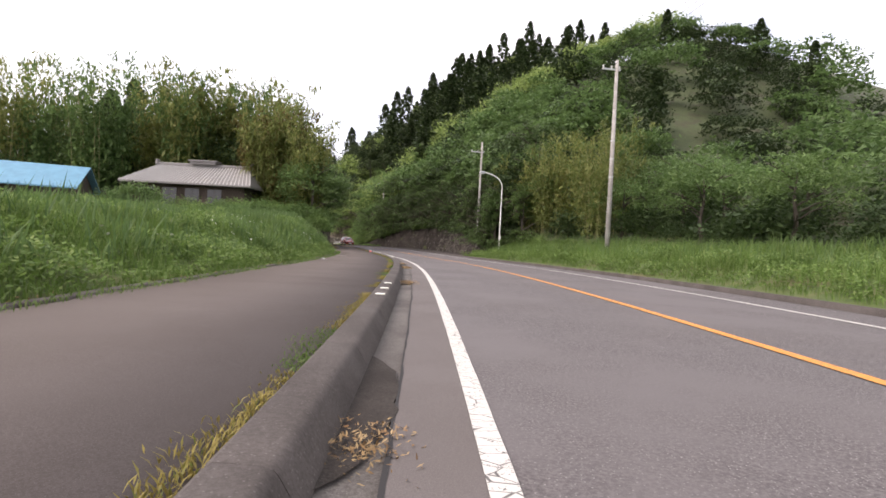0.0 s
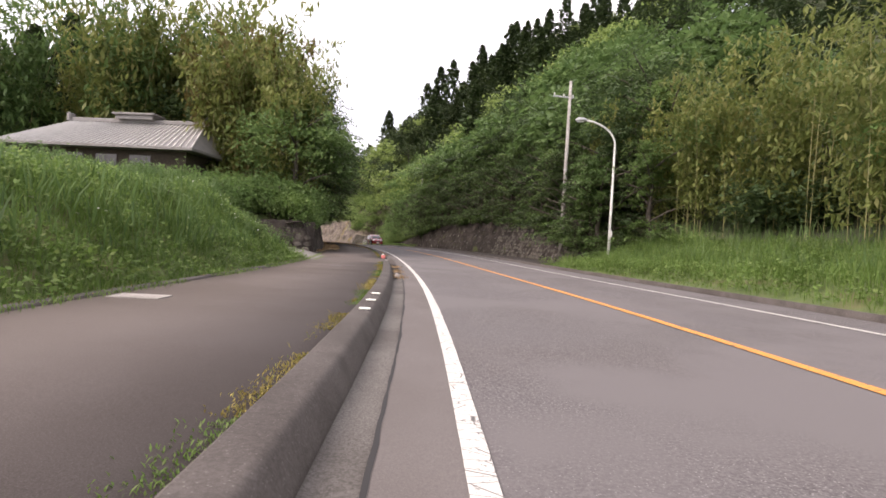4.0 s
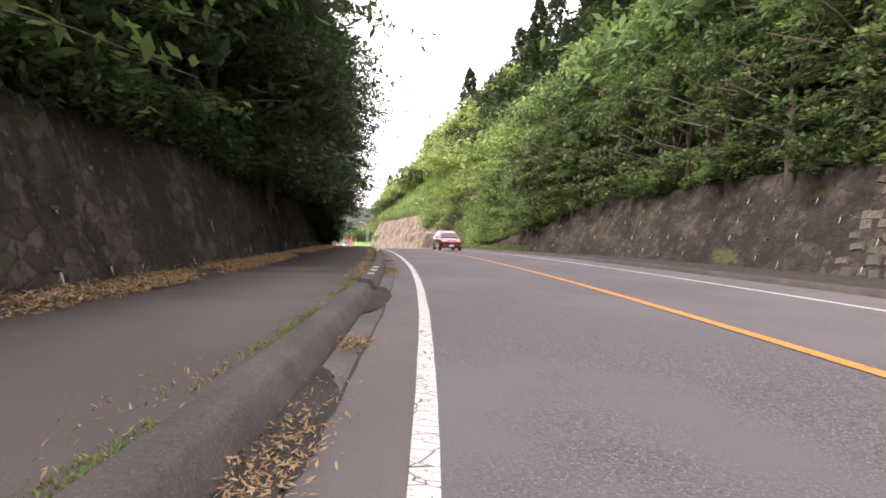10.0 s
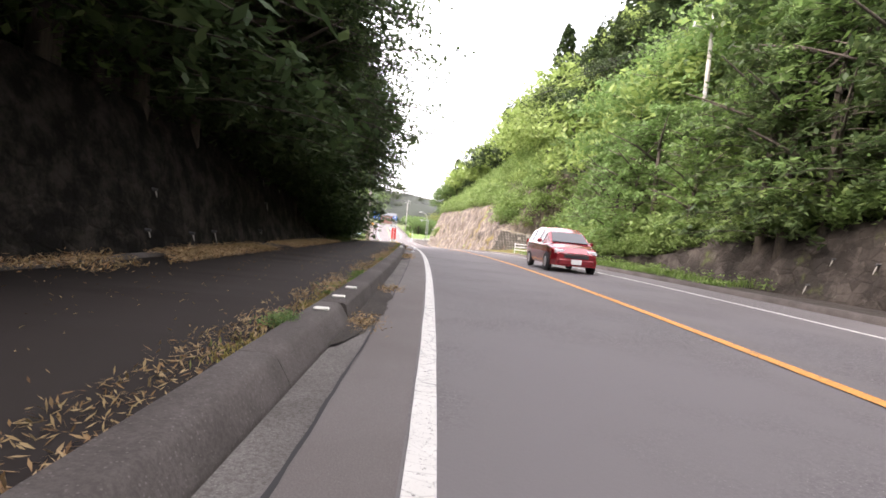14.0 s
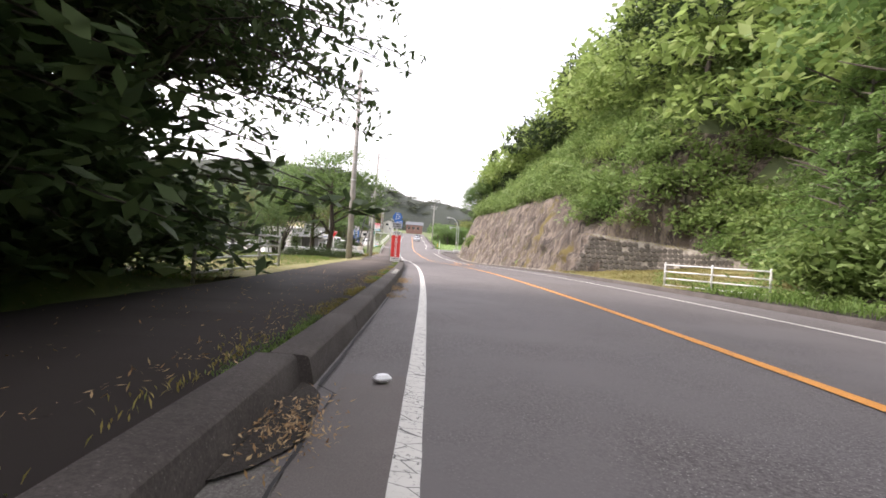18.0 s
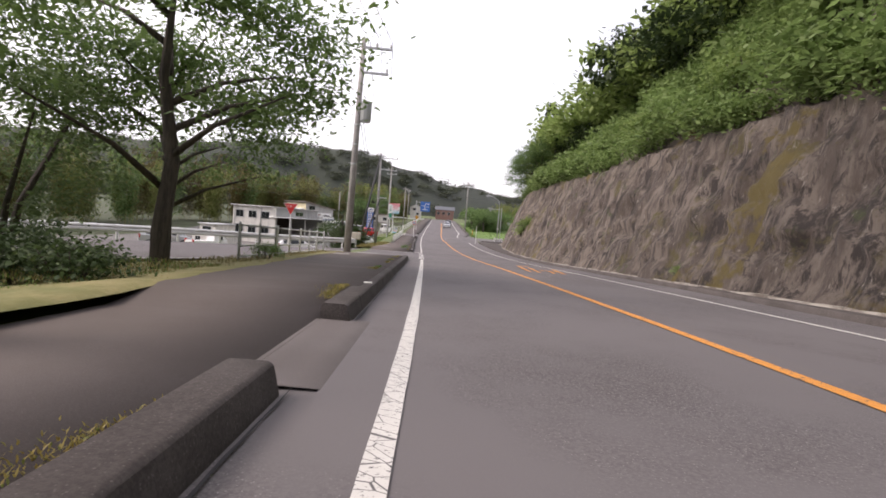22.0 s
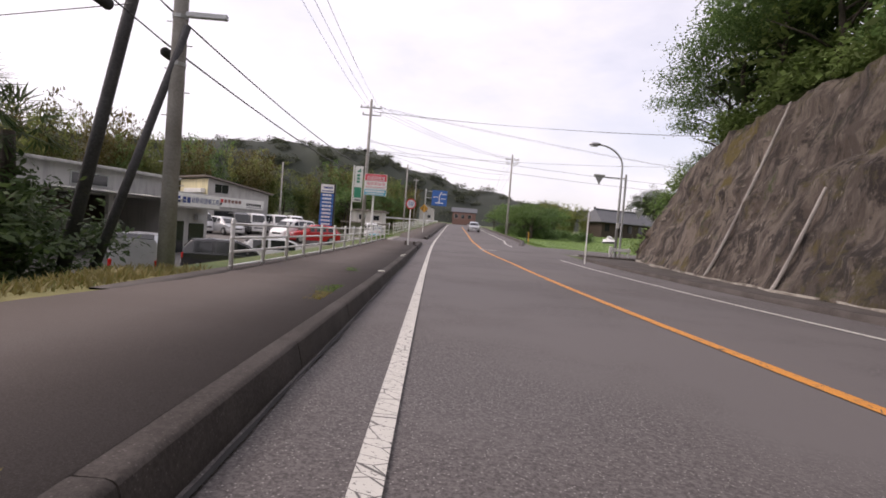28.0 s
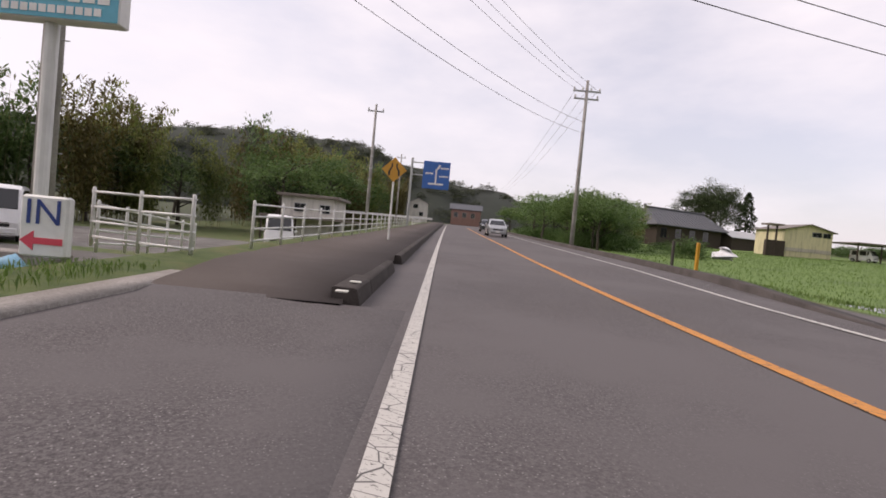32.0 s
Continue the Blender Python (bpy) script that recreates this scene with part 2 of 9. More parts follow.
def mossy_wall(name, k, slime_shade=None):
    """Old retaining wall: rough blocks under stains, pale scabs, black runs and moss."""
    q = Mat(name, 1.0, spec=0.08)
    block = q.cells(2.6, "F1", "Color", (1.0, 1.0, 1.35))
    tone = q.mix((0.15 * k, 0.13 * k, 0.115 * k), (0.085 * k, 0.073 * k, 0.065 * k), q.step(block, 0.25, 0.8))
    blot = q.step(q.noise(0.8, 8.0, 0.7), 0.40, 0.60)
    col = q.mix(tone, (0.055 * k, 0.047 * k, 0.042 * k), blot)
    col = q.mix(col, (0.036, 0.032, 0.029), q.step(q.noise(1.5, 7.0, 0.78, (1.9, 1.9, 0.45)), 0.50, 0.60))
    col = q.mix(col, (0.24 * k, 0.222 * k, 0.2 * k), q.step(q.noise(2.6, 9.0, 0.8), 0.60, 0.66))
    col = q.mix(col, (0.07, 0.08, 0.034), q.step(q.noise(1.0, 5.0, 0.65), 0.59, 0.72))
    edge = q.cells(2.6, "DISTANCE_TO_EDGE", stretch=(1.0, 1.0, 1.35))
    joint = q.mix((0.0, 0.0, 0.0), (0.3, 0.3, 0.3), q.step(edge, 0.07, 0.0))
    col = q.mix(col, (0.032 * k, 0.028 * k, 0.025 * k), joint)
    # Blackened stretch: slime, and the wood's shade painted into the colour.
    if slime_shade:
        col = q.mix(col, q.mix((0.012, 0.011, 0.010), (0.045, 0.039, 0.034), q.step(q.noise(1.8, 8.0, 0.75), 0.42, 0.66)), q.spread(slime_shade, 9.0, 0.5))
    relief = q.mix(q.step(edge, 0.0, 0.14), q.noise(7.0, 10.0, 0.78), 0.75)
    return q.colour(col).bump(relief, 1.0, 0.07).m


# The y range sets where the tree shade enters the wall's colour.
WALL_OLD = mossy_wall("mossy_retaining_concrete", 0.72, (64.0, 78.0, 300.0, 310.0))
WALL_DARK = mossy_wall("dark_mossy_masonry", 0.5)


def stone_stuff():
    q = Mat("masonry_stone", 0.95)
    e = q.each()
    col = q.mix((0.15, 0.132, 0.115), (0.06, 0.052, 0.045), e)
    col = q.mix(col, (0.05, 0.046, 0.038), q.step(q.noise(3.0, 6.0, 0.7), 0.40, 0.64))
    col = q.mix(col, (0.085, 0.09, 0.045), q.step(q.noise(1.6, 4.0), 0.58, 0.72))
    return q.colour(col).bump(q.noise(14.0, 8.0, 0.75), 0.9, 0.03).m


STONE = stone_stuff()


def mortar_stuff():
    q = Mat("pale_mortar", 0.95)
    col = q.mix((0.27, 0.25, 0.215), (0.15, 0.13, 0.11), q.step(q.noise(2.2, 6.0, 0.7), 0.4, 0.62))
    col = q.mix(col, (0.09, 0.075, 0.06), q.step(q.noise(0.9, 6.0, 0.7), 0.5, 0.62))
    return q.colour(col).bump(q.noise(30.0, 6.0, 0.7), 0.5, 0.01).m


MORTAR = mortar_stuff()


def rock_stuff():
    q = Mat("sprayed_rock_face", 0.95)
    run = q.noise(0.75, 8.0, 0.72, (1.9, 1.9, 0.3))
    col = q.mix((0.092, 0.072, 0.058), (0.195, 0.16, 0.132), q.step(run, 0.42, 0.60))
    col = q.mix(col, (0.042, 0.033, 0.028), q.step(q.noise(0.9, 10.0, 0.8, (2.0, 2.0, 0.5)), 0.49, 0.57))
    col = q.mix(col, (0.095, 0.08, 0.03), q.step(q.noise(0.42, 8.0, 0.78), 0.54, 0.64))
    col = q.mix(col, (0.06, 0.075, 0.028), q.step(q.noise(0.6, 8.0, 0.75), 0.58, 0.68))
    col = q.mix(col, (0.34, 0.30, 0.255), q.step(q.noise(1.6, 10.0, 0.82, (2.2, 2.2, 0.4)), 0.575, 0.65))
    col = q.mix(col, (0.13, 0.10, 0.03), q.step(q.noise(0.16, 6.0, 0.7), 0.57, 0.63))
    return q.colour(col).bump(q.noise(2.6, 14.0, 0.85, (1.3, 1.3, 0.7)), 1.0, 0.22).m


ROCK = rock_stuff()


def soil_stuff(name, a, b, c, size):
    q = Mat(name, 0.95)
    col = q.mix(q.mix(a, b, q.step(q.noise(size, 6.0, 0.7), 0.35, 0.65)), c, q.step(q.noise(size * 0.23, 4.0), 0.48, 0.68))
    return q.colour(col).bump(q.noise(size * 4, 5.0), 0.8, 0.03).m


GRASS_GROUND = soil_stuff("grassy_ground", (0.06, 0.095, 0.025), (0.095, 0.125, 0.035), (0.12, 0.11, 0.045), 3.0)
FOREST_FLOOR = soil_stuff("forest_floor", (0.036, 0.05, 0.02), (0.055, 0.072, 0.026), (0.042, 0.04, 0.022), 1.4)
DRY_TURF = soil_stuff("dry_turf", (0.16, 0.15, 0.05), (0.23, 0.2, 0.085), (0.11, 0.125, 0.035), 2.2)
PADDY = soil_stuff("young_rice", (0.10, 0.175, 0.035), (0.13, 0.21, 0.045), (0.08, 0.14, 0.03), 1.1)
FAR_WOOD = soil_stuff("distant_wood", (0.032, 0.04, 0.03), (0.025, 0.031, 0.024), (0.042, 0.05, 0.034), 0.05)
# Leaf colours raised so that they carry the haze of distance.
LEAF_FAR = leafy("hazed_distant_leaves", (0.07, 0.085, 0.06), (0.09, 0.108, 0.072), (0.115, 0.13, 0.088), 0.35)

LEAF_BRIGHT = leafy("bright_spring_leaves", (0.15, 0.245, 0.085), (0.21, 0.335, 0.115), (0.29, 0.41, 0.175), 0.5)
LEAF_MID = leafy("mid_green_leaves", (0.118, 0.198, 0.074), (0.17, 0.268, 0.094), (0.23, 0.33, 0.138), 0.48)
LEAF_DARK = leafy("dark_evergreen_leaves", (0.062, 0.102, 0.044), (0.092, 0.142, 0.058), (0.135, 0.19, 0.08), 0.4)
LEAF_SCRUB = leafy("slope_scrub_leaves", (0.22, 0.31, 0.105), (0.30, 0.41, 0.145), (0.38, 0.47, 0.21), 0.5)
LEAF_CEDAR = leafy("cedar_needles", (0.045, 0.072, 0.034), (0.068, 0.10, 0.044), (0.095, 0.135, 0.055), 0.25)
LEAF_BAMBOO = leafy("bamboo_leaves", (0.19, 0.235, 0.075), (0.265, 0.3, 0.1), (0.34, 0.33, 0.135), 0.5)
LEAF_BAMBOO_OLD = leafy("ageing_bamboo_leaves", (0.115, 0.105, 0.035), (0.17, 0.14, 0.05), (0.2, 0.16, 0.07), 0.35)
BLADE = leafy("grass_blades", (0.1, 0.175, 0.04), (0.145, 0.235, 0.055), (0.215, 0.275, 0.1), 0.42, spread=False)
BLADE_DRY = leafy("dry_grass_blades", (0.2, 0.17, 0.06), (0.29, 0.24, 0.1), (0.15, 0.17, 0.045), 0.3, spread=False)
LITTER = leafy("dead_leaves", (0.27, 0.16, 0.08), (0.42, 0.3, 0.17), (0.15, 0.085, 0.045), 0.1, 0.9, spread=False)
WEED_YELLOW = leafy("yellowed_weeds", (0.24, 0.19, 0.05), (0.32, 0.26, 0.08), (0.14, 0.17, 0.04), 0.3, spread=False)
PETAL = Mat("white_petals", 0.7).colour((0.75, 0.75, 0.7)).m


def bark_stuff(name, a, b):
    q = Mat(name, 0.95)
    return q.colour(q.mix(a, b, q.step(q.noise(6.0, 6.0, 0.7, (3.0, 3.0, 0.5)), 0.35, 0.65))).bump(q.noise(18.0, 5.0, 0.6, (2.0, 2.0, 0.4)), 0.8, 0.03).m


BARK = bark_stuff("bark", (0.085, 0.07, 0.055), (0.04, 0.033, 0.027))
CULM = bark_stuff("bamboo_culm", (0.17, 0.19, 0.075), (0.26, 0.23, 0.11))
POLE_CONCRETE = speckled("pole_concrete", (0.42, 0.405, 0.385), (0.35, 0.335, 0.315), (0.48, 0.46, 0.44), 22.0, 0.85, 0.8, 0.15, 0.003).m
POLE_DARK = speckled("dark_weathered_pole", (0.1, 0.1, 0.105), (0.07, 0.07, 0.075), (0.15, 0.15, 0.15), 22.0, 0.8, 0.8, 0.15, 0.003).m
GALVANISED = painted("galvanised_steel", (0.46, 0.47, 0.47), 0.45, (0.2, 0.17, 0.14), 0.1, 0.6)
WHITE_STEEL = painted("white_painted_steel", (0.74, 0.74, 0.72), 0.4, (0.32, 0.24, 0.18), 0.1)
GREY_STEEL = painted("grey_painted_steel", (0.36, 0.38, 0.36), 0.5, (0.2, 0.14, 0.1), 0.15)
BLACK_RUBBER = Mat("black_rubber", 0.8).colour((0.02, 0.02, 0.021)).m
CABLE = Mat("cable_sheath", 0.6).colour((0.035, 0.035, 0.04)).m
PORCELAIN = Mat("insulator_porcelain", 0.25).colour((0.55, 0.55, 0.53)).m
REFLECTOR = painted("white_kerb_plate", (0.72, 0.72, 0.64), 0.5, (0.3, 0.28, 0.24), 0.1)
RED_PAINT = painted("faded_red_paint", (0.62, 0.17, 0.15), 0.6, (0.6, 0.5, 0.46), 0.2)


def flat(name, c, rough=0.45, metal=0.0, grime=0.16):
    q = Mat(name, rough, metal)
    g = q.step(q.noise(2.4, 6.0, 0.65), 0.35, 0.72)
    return q.colour(q.mix(c, tuple(v * (1 - grime) for v in c), g)).m


SIGN_RED, SIGN_WHITE, SIGN_BLUE = flat("sign_red", (0.62, 0.035, 0.03)), flat("sign_white", (0.78, 0.78, 0.75)), flat("sign_blue", (0.03, 0.13, 0.42))
SIGN_GREEN, SIGN_CYAN, SIGN_YELLOW = flat("sign_green", (0.02, 0.24, 0.14)), flat("sign_cyan", (0.09, 0.42, 0.55)), flat("sign_yellow", (0.6, 0.3, 0.03))
SIGN_PINK, SIGN_BLACK, SIGN_NAVY = flat("sign_pink_red", (0.72, 0.075, 0.11)), flat("sign_black", (0.02, 0.02, 0.022)), flat("sign_navy", (0.02, 0.05, 0.22))
SIGN_GREY, SIGN_SKY = flat("sign_grey", (0.42, 0.43, 0.43)), flat("sign_mid_blue", (0.05, 0.19, 0.52))
GLASS_DARK = Mat("dark_window_glass", 0.06, spec=0.6).colour((0.018, 0.021, 0.023)).m
LENS = Mat("lamp_lens", 0.08, spec=0.8).colour((0.62, 0.64, 0.66)).m
TAIL = Mat("red_tail_lens", 0.15).colour((0.4, 0.015, 0.012)).m
CHROME = Mat("chrome", 0.18, 1.0).colour((0.7, 0.7, 0.72)).m


def car_paint(name, c, metal=0.0, rough=0.25):
    q = Mat(name, rough, metal, 0.6)
    q.b.inputs["Coat Weight"].default_value = 0.6
    q.b.inputs["Coat Roughness"].default_value = 0.06
    return q.colour(q.mix(c, tuple(v * 0.86 for v in c), q.step(q.noise(1.3, 4.0), 0.4, 0.7))).m


CAR_RED, CAR_WHITE = car_paint("dark_red_car_paint", (0.24, 0.012, 0.018), 0.25), car_paint("white_car_paint", (0.76, 0.76, 0.76))
CAR_BRIGHT_RED, CAR_SILVER = car_paint("bright_red_car_paint", (0.5, 0.015, 0.02)), car_paint("silver_car_paint", (0.46, 0.47, 0.48), 0.6, 0.35)
CAR_BLACK = car_paint("black_car_paint", (0.016, 0.017, 0.019))


def siding(name, c, gap, axis=2):
    q = Mat(name, 0.7)
    st = q.step(q.noise(1.2, 5.0, 0.7, (2.0, 2.0, 0.3)), 0.42, 0.72)
    return q.colour(q.mix(c, tuple(v * 0.7 for v in c), st)).bump(q.noise(30.0, 3.0), 0.2, 0.004).m


RENDER_WHITE, RENDER_GREY = siding("stained_white_cladding", (0.62, 0.6, 0.55), 0.2), siding("grey_cladding", (0.43, 0.425, 0.41), 0.2)
CLAD_CREAM, CLAD_BEIGE = siding("cream_cladding", (0.66, 0.6, 0.38), 0.2), siding("beige_cladding", (0.5, 0.45, 0.38), 0.2)
DARK_WOOD = bark_stuff("dark_weathered_timber", (0.07, 0.052, 0.04), (0.04, 0.03, 0.024))
TILE_RIB = painted("pale_roof_tile", (0.5, 0.49, 0.47), 0.55, (0.3, 0.28, 0.26), 0.14)
TILE = painted("grey_roof_tile", (0.2, 0.19, 0.185), 0.55, (0.45, 0.43, 0.4), 0.14)
TILE_DARK = painted("dark_roof_tile", (0.085, 0.09, 0.1), 0.5, (0.2, 0.2, 0.2), 0.1)
ROOF_BLUE = painted("blue_sheet_roof", (0.11, 0.27, 0.38), 0.55, (0.3, 0.2, 0.15), 0.12)
SHEET_ROOF = painted("rusty_sheet_roof", (0.2, 0.17, 0.15), 0.6, (0.25, 0.12, 0.07), 0.2)
BRICK_RED = siding("red_brown_wall", (0.22, 0.12, 0.10), 0.2)
PLASTIC_WHITE = flat("white_plastic_sheet", (0.74, 0.75, 0.76), 0.4)
TARP_BLUE = flat("pale_blue_tarpaulin", (0.25, 0.5, 0.66), 0.5)
WATER = Mat("paddy_water", 0.05, spec=0.5).colour((0.06, 0.065, 0.05)).m

# ---- the road's alignment: distance along the white edge line, heading to the left, grade ----
LEGS = ((-60, -0.3, 0.0), (-15, -0.34, 0.012), (0, 0.77, 0.0121), (20, 4.05, -0.0052), (40, 10.29, -0.0094), (60, 14.31, 0.0062), (80, 21.75, 0.0046),
        (100, 24.93, -0.0082), (120, 27.81, -0.0239), (140, 30.57, -0.0363), (160, 31.09, -0.0418), (180, 31.66, -0.0123),
        (200, 31.0, 0.0114), (212, 30.1, 0.026), (216, 29.9, 0.020), (235, 29.4, 0.031), (300, 29.0, 0.033), (420, 29.0, 0.02))
_s = np.arange(-60.0, 420.01, 0.5)
_h = np.radians(np.interp(_s, [r[0] for r in LEGS], [r[1] for r in LEGS]))
_g = np.interp(_s, [r[0] for r in LEGS], [r[2] for r in LEGS])
_x, _y, _z = (np.r_[0, np.cumsum(v[:-1] * 0.5)] for v in (-np.sin(_h), np.cos(_h), _g))
_0 = int(np.searchsorted(_s, 0.0))
_x, _y, _z = _x - _x[_0] + 0.434, _y - _y[_0] - 5.327, _z - _z[_0] - 0.03


def road_z(s):
    return np.interp(s, _s, _z)


def heading(s):
    return float(np.interp(s, _s, _h))


def spots(s, d, h):
    """World places from arrays of distance along the road, offset to the right of the edge line, height over the road."""
    s, d, h = np.broadcast_arrays(np.asarray(s, float), np.asarray(d, float), np.asarray(h, float))
    a = np.interp(s, _s, _h)
    return np.stack([np.interp(s, _s, _x) + d * np.cos(a), np.interp(s, _s, _y) + d * np.sin(a), np.interp(s, _s, _z) + h], -1)


def at(s, d, h=0.0):
    return Vector(spots(s, d, h).tolist())


def stand(s, d, h=0.0, turn=0.0):
    """The pose of a thing that stands beside the road: its y along the road, its x to the right."""
    return Matrix.Translation(at(s, d, h)) @ Matrix.Rotation(heading(s) + radians(turn), 4, "Z")


def quick_mesh(name, verts, faces):
    """A mesh from arrays of corners and equal-sided faces."""
    me = bpy.data.meshes.new(name)
    verts, faces = np.asarray(verts, np.float32), np.asarray(faces, np.int32)
    n, k = faces.shape
    me.vertices.add(len(verts))
    me.vertices.foreach_set("co", verts.ravel())
    me.loops.add(n * k)
    me.loops.foreach_set("vertex_index", faces.ravel())
    me.polygons.add(n)
    me.polygons.foreach_set("loop_start", np.arange(0, n * k, k, dtype=np.int32))
    me.update(calc_edges=True)
    return me


def put(name, me, material, parent=None, label="", smooth=False):
    """Links a mesh as one object, under a thing if a parent is given."""
    ob = new(name, me)
    if material and not me.materials:
        me.materials.append(material)
    if smooth:
        me.polygons.foreach_set("use_smooth", [True] * len(me.polygons))
    if parent is not None:
        ob.parent = parent
    return tagged(ob, label)


def holder(name, m, label, category, group="", kind=""):
    ob = new(name)
    ob.empty_display_size = 0.2
    ob.matrix_world = m
    return tagged(ob, label, category, group, kind)


class Shape:
    """Collects boxes, tubes and prisms into one mesh."""

    def __init__(self):
        self.v, self.f = [], []

    def add(self, verts, faces):
        k = len(self.v)
        self.v += [tuple(p) for p in verts]
        self.f += [tuple(i + k for i in f) for f in faces]
        return self

    def box(self, x0, x1, y0, y1, z0, z1, m=None, chamfer=0.0):
        c = min(chamfer, (x1 - x0) / 2.2, (y1 - y0) / 2.2, (z1 - z0) / 2.2)
        if c <= 0:
            p = [(x, y, z) for x in (x0, x1) for y in (y0, y1) for z in (z0, z1)]
            f = [(0, 1, 3, 2), (4, 6, 7, 5), (0, 4, 5, 1), (2, 3, 7, 6), (0, 2, 6, 4), (1, 5, 7, 3)]
        else:
            rings = [(z0, c), (z0 + c, 0.0), (z1 - c, 0.0), (z1, c)]
            p, f = [], []
            for z, k in rings:
                a0, a1, b0, b1 = x0 + k, x1 - k, y0 + k, y1 - k
                p += [(a0 + c, b0, z), (a1 - c, b0, z), (a1, b0 + c, z), (a1, b1 - c, z), (a1 - c, b1, z), (a0 + c, b1, z), (a0, b1 - c, z), (a0, b0 + c, z)]
            for r in range(3):
                f += [(r * 8 + i, r * 8 + (i + 1) % 8, r * 8 + 8 + (i + 1) % 8, r * 8 + 8 + i) for i in range(8)]
            f += [tuple(range(7, -1, -1)), tuple(range(24, 32))]
        if m is not None:
            p = [m @ Vector(q) for q in p]
        return self.add(p, f)

    def tube(self, pts, r, n=8, caps=True):
        """A round bar through points; r is one radius or one for each point."""
        pts = [Vector(p) for p in pts]
        rs = r if isinstance(r, (list, tuple)) else [r] * len(pts)
        verts, faces = [], []
        for i, p in enumerate(pts):
            way = (pts[min(i + 1, len(pts) - 1)] - pts[max(i - 1, 0)]).normalized()
            side = way.orthogonal().normalized() if abs(way.z) > 0.99 else way.cross(Vector((0, 0, 1))).normalized()
            up = side.cross(way)
            verts += [p + rs[i] * (math.cos(k * math.tau / n) * side + math.sin(k * math.tau / n) * up) for k in range(n)]
        for i in range(len(pts) - 1):
            faces += [(i * n + k, i * n + (k + 1) % n, i * n + n + (k + 1) % n, i * n + n + k) for k in range(n)]
        if caps:
            faces += [tuple(range(n - 1, -1, -1)), tuple(range((len(pts) - 1) * n, len(pts) * n))]
        return self.add(verts, faces)

    def prism(self, outline, z0, z1, m=None):
        """A flat outline in x and y, drawn up from z0 to z1."""
        n = len(outline)
        p = [(x, y, z0) for x, y in outline] + [(x, y, z1) for x, y in outline]
        f = [tuple(range(n - 1, -1, -1)), tuple(range(n, 2 * n))] + [(i, (i + 1) % n, n + (i + 1) % n, n + i) for i in range(n)]
        if m is not None:
            p = [m @ Vector(q) for q in p]
        return self.add(p, f)

    def mesh(self, name):
        me = bpy.data.meshes.new(name)
        me.from_pydata(self.v, [], self.f)
        bm = bmesh.new()
        bm.from_mesh(me)
        bmesh.ops.recalc_face_normals(bm, faces=bm.faces)
        bm.to_mesh(me)
        bm.free()
        return me

    def part(self, name, material, parent=None, label="", smooth=False):
        return put(name, self.mesh(name), material, parent, label, smooth)


UPRIGHT = Matrix.Rotation(radians(90), 4, "X")


def lettering(name, words, size, material, parent, x, y, z, turn=0.0, wide=None):
    """Flat built-in lettering that stands upright and faces local -y, centred at x, z."""
    cu = bpy.data.curves.new(name, "FONT")
    cu.body, cu.size, cu.align_x, cu.align_y, cu.extrude, cu.resolution_u = words, size, "CENTER", "CENTER", 0.002, 3
    tmp = new(name, cu)
    dg = bpy.context.evaluated_depsgraph_get()
    dg.update()
    me = bpy.data.meshes.new_from_object(tmp.evaluated_get(dg))
    bpy.data.objects.remove(tmp)
    me.name = name
    me.materials.clear()
    ob = put(name, me, material, parent)
    if wide and len(me.vertices):
        xs = [v.co.x for v in me.vertices]
        k = wide / max(max(xs) - min(xs), 1e-4)
        for v in me.vertices:
            v.co.x *= k
    ob.matrix_local = Matrix.Translation((x, y, z)) @ Matrix.Rotation(radians(turn), 4, "Z") @ UPRIGHT
    return ob


def strip(name, s0, s1, d0, d1, h, material, step=1.0, wob0=0.0, wob1=0.0, parent=None, label="", thick=0.0):
    """A ribbon along the road between two offsets; its edges may wander. Offsets may be functions of s."""
    n = max(2, int(math.ceil((s1 - s0) / step)) + 1)
    s = np.linspace(s0, s1, n)
    a = np.array([d0(v) for v in s]) if callable(d0) else np.full(n, float(d0))
    b = np.array([d1(v) for v in s]) if callable(d1) else np.full(n, float(d1))
    if wob0:
        a = a + wob0 * np.array([noise.noise((v * 0.9, 3.1, 0)) + 0.6 * noise.noise((v * 3.1, 8.1, 0)) for v in s])
    if wob1:
        b = b + wob1 * np.array([noise.noise((v * 0.9, 13.1, 0)) + 0.6 * noise.noise((v * 3.1, 18.1, 0)) for v in s])
    hh = np.array([h(v) for v in s]) if callable(h) else h
    if thick:
        rows = [spots(s, a, hh - thick), spots(s, a, hh), spots(s, b, hh), spots(s, b, hh - thick)]
    else:
        rows = [spots(s, a, hh), spots(s, b, hh)]
    k = len(rows)
    v = np.stack(rows, 1).reshape(-1, 3)
    i = np.arange(n - 1)
    f = np.concatenate([np.stack([i * k + j, i * k + j + 1, (i + 1) * k + j + 1, (i + 1) * k + j], -1) for j in range(k - 1)])
    return put(name, quick_mesh(name, v, f), material, parent, label)


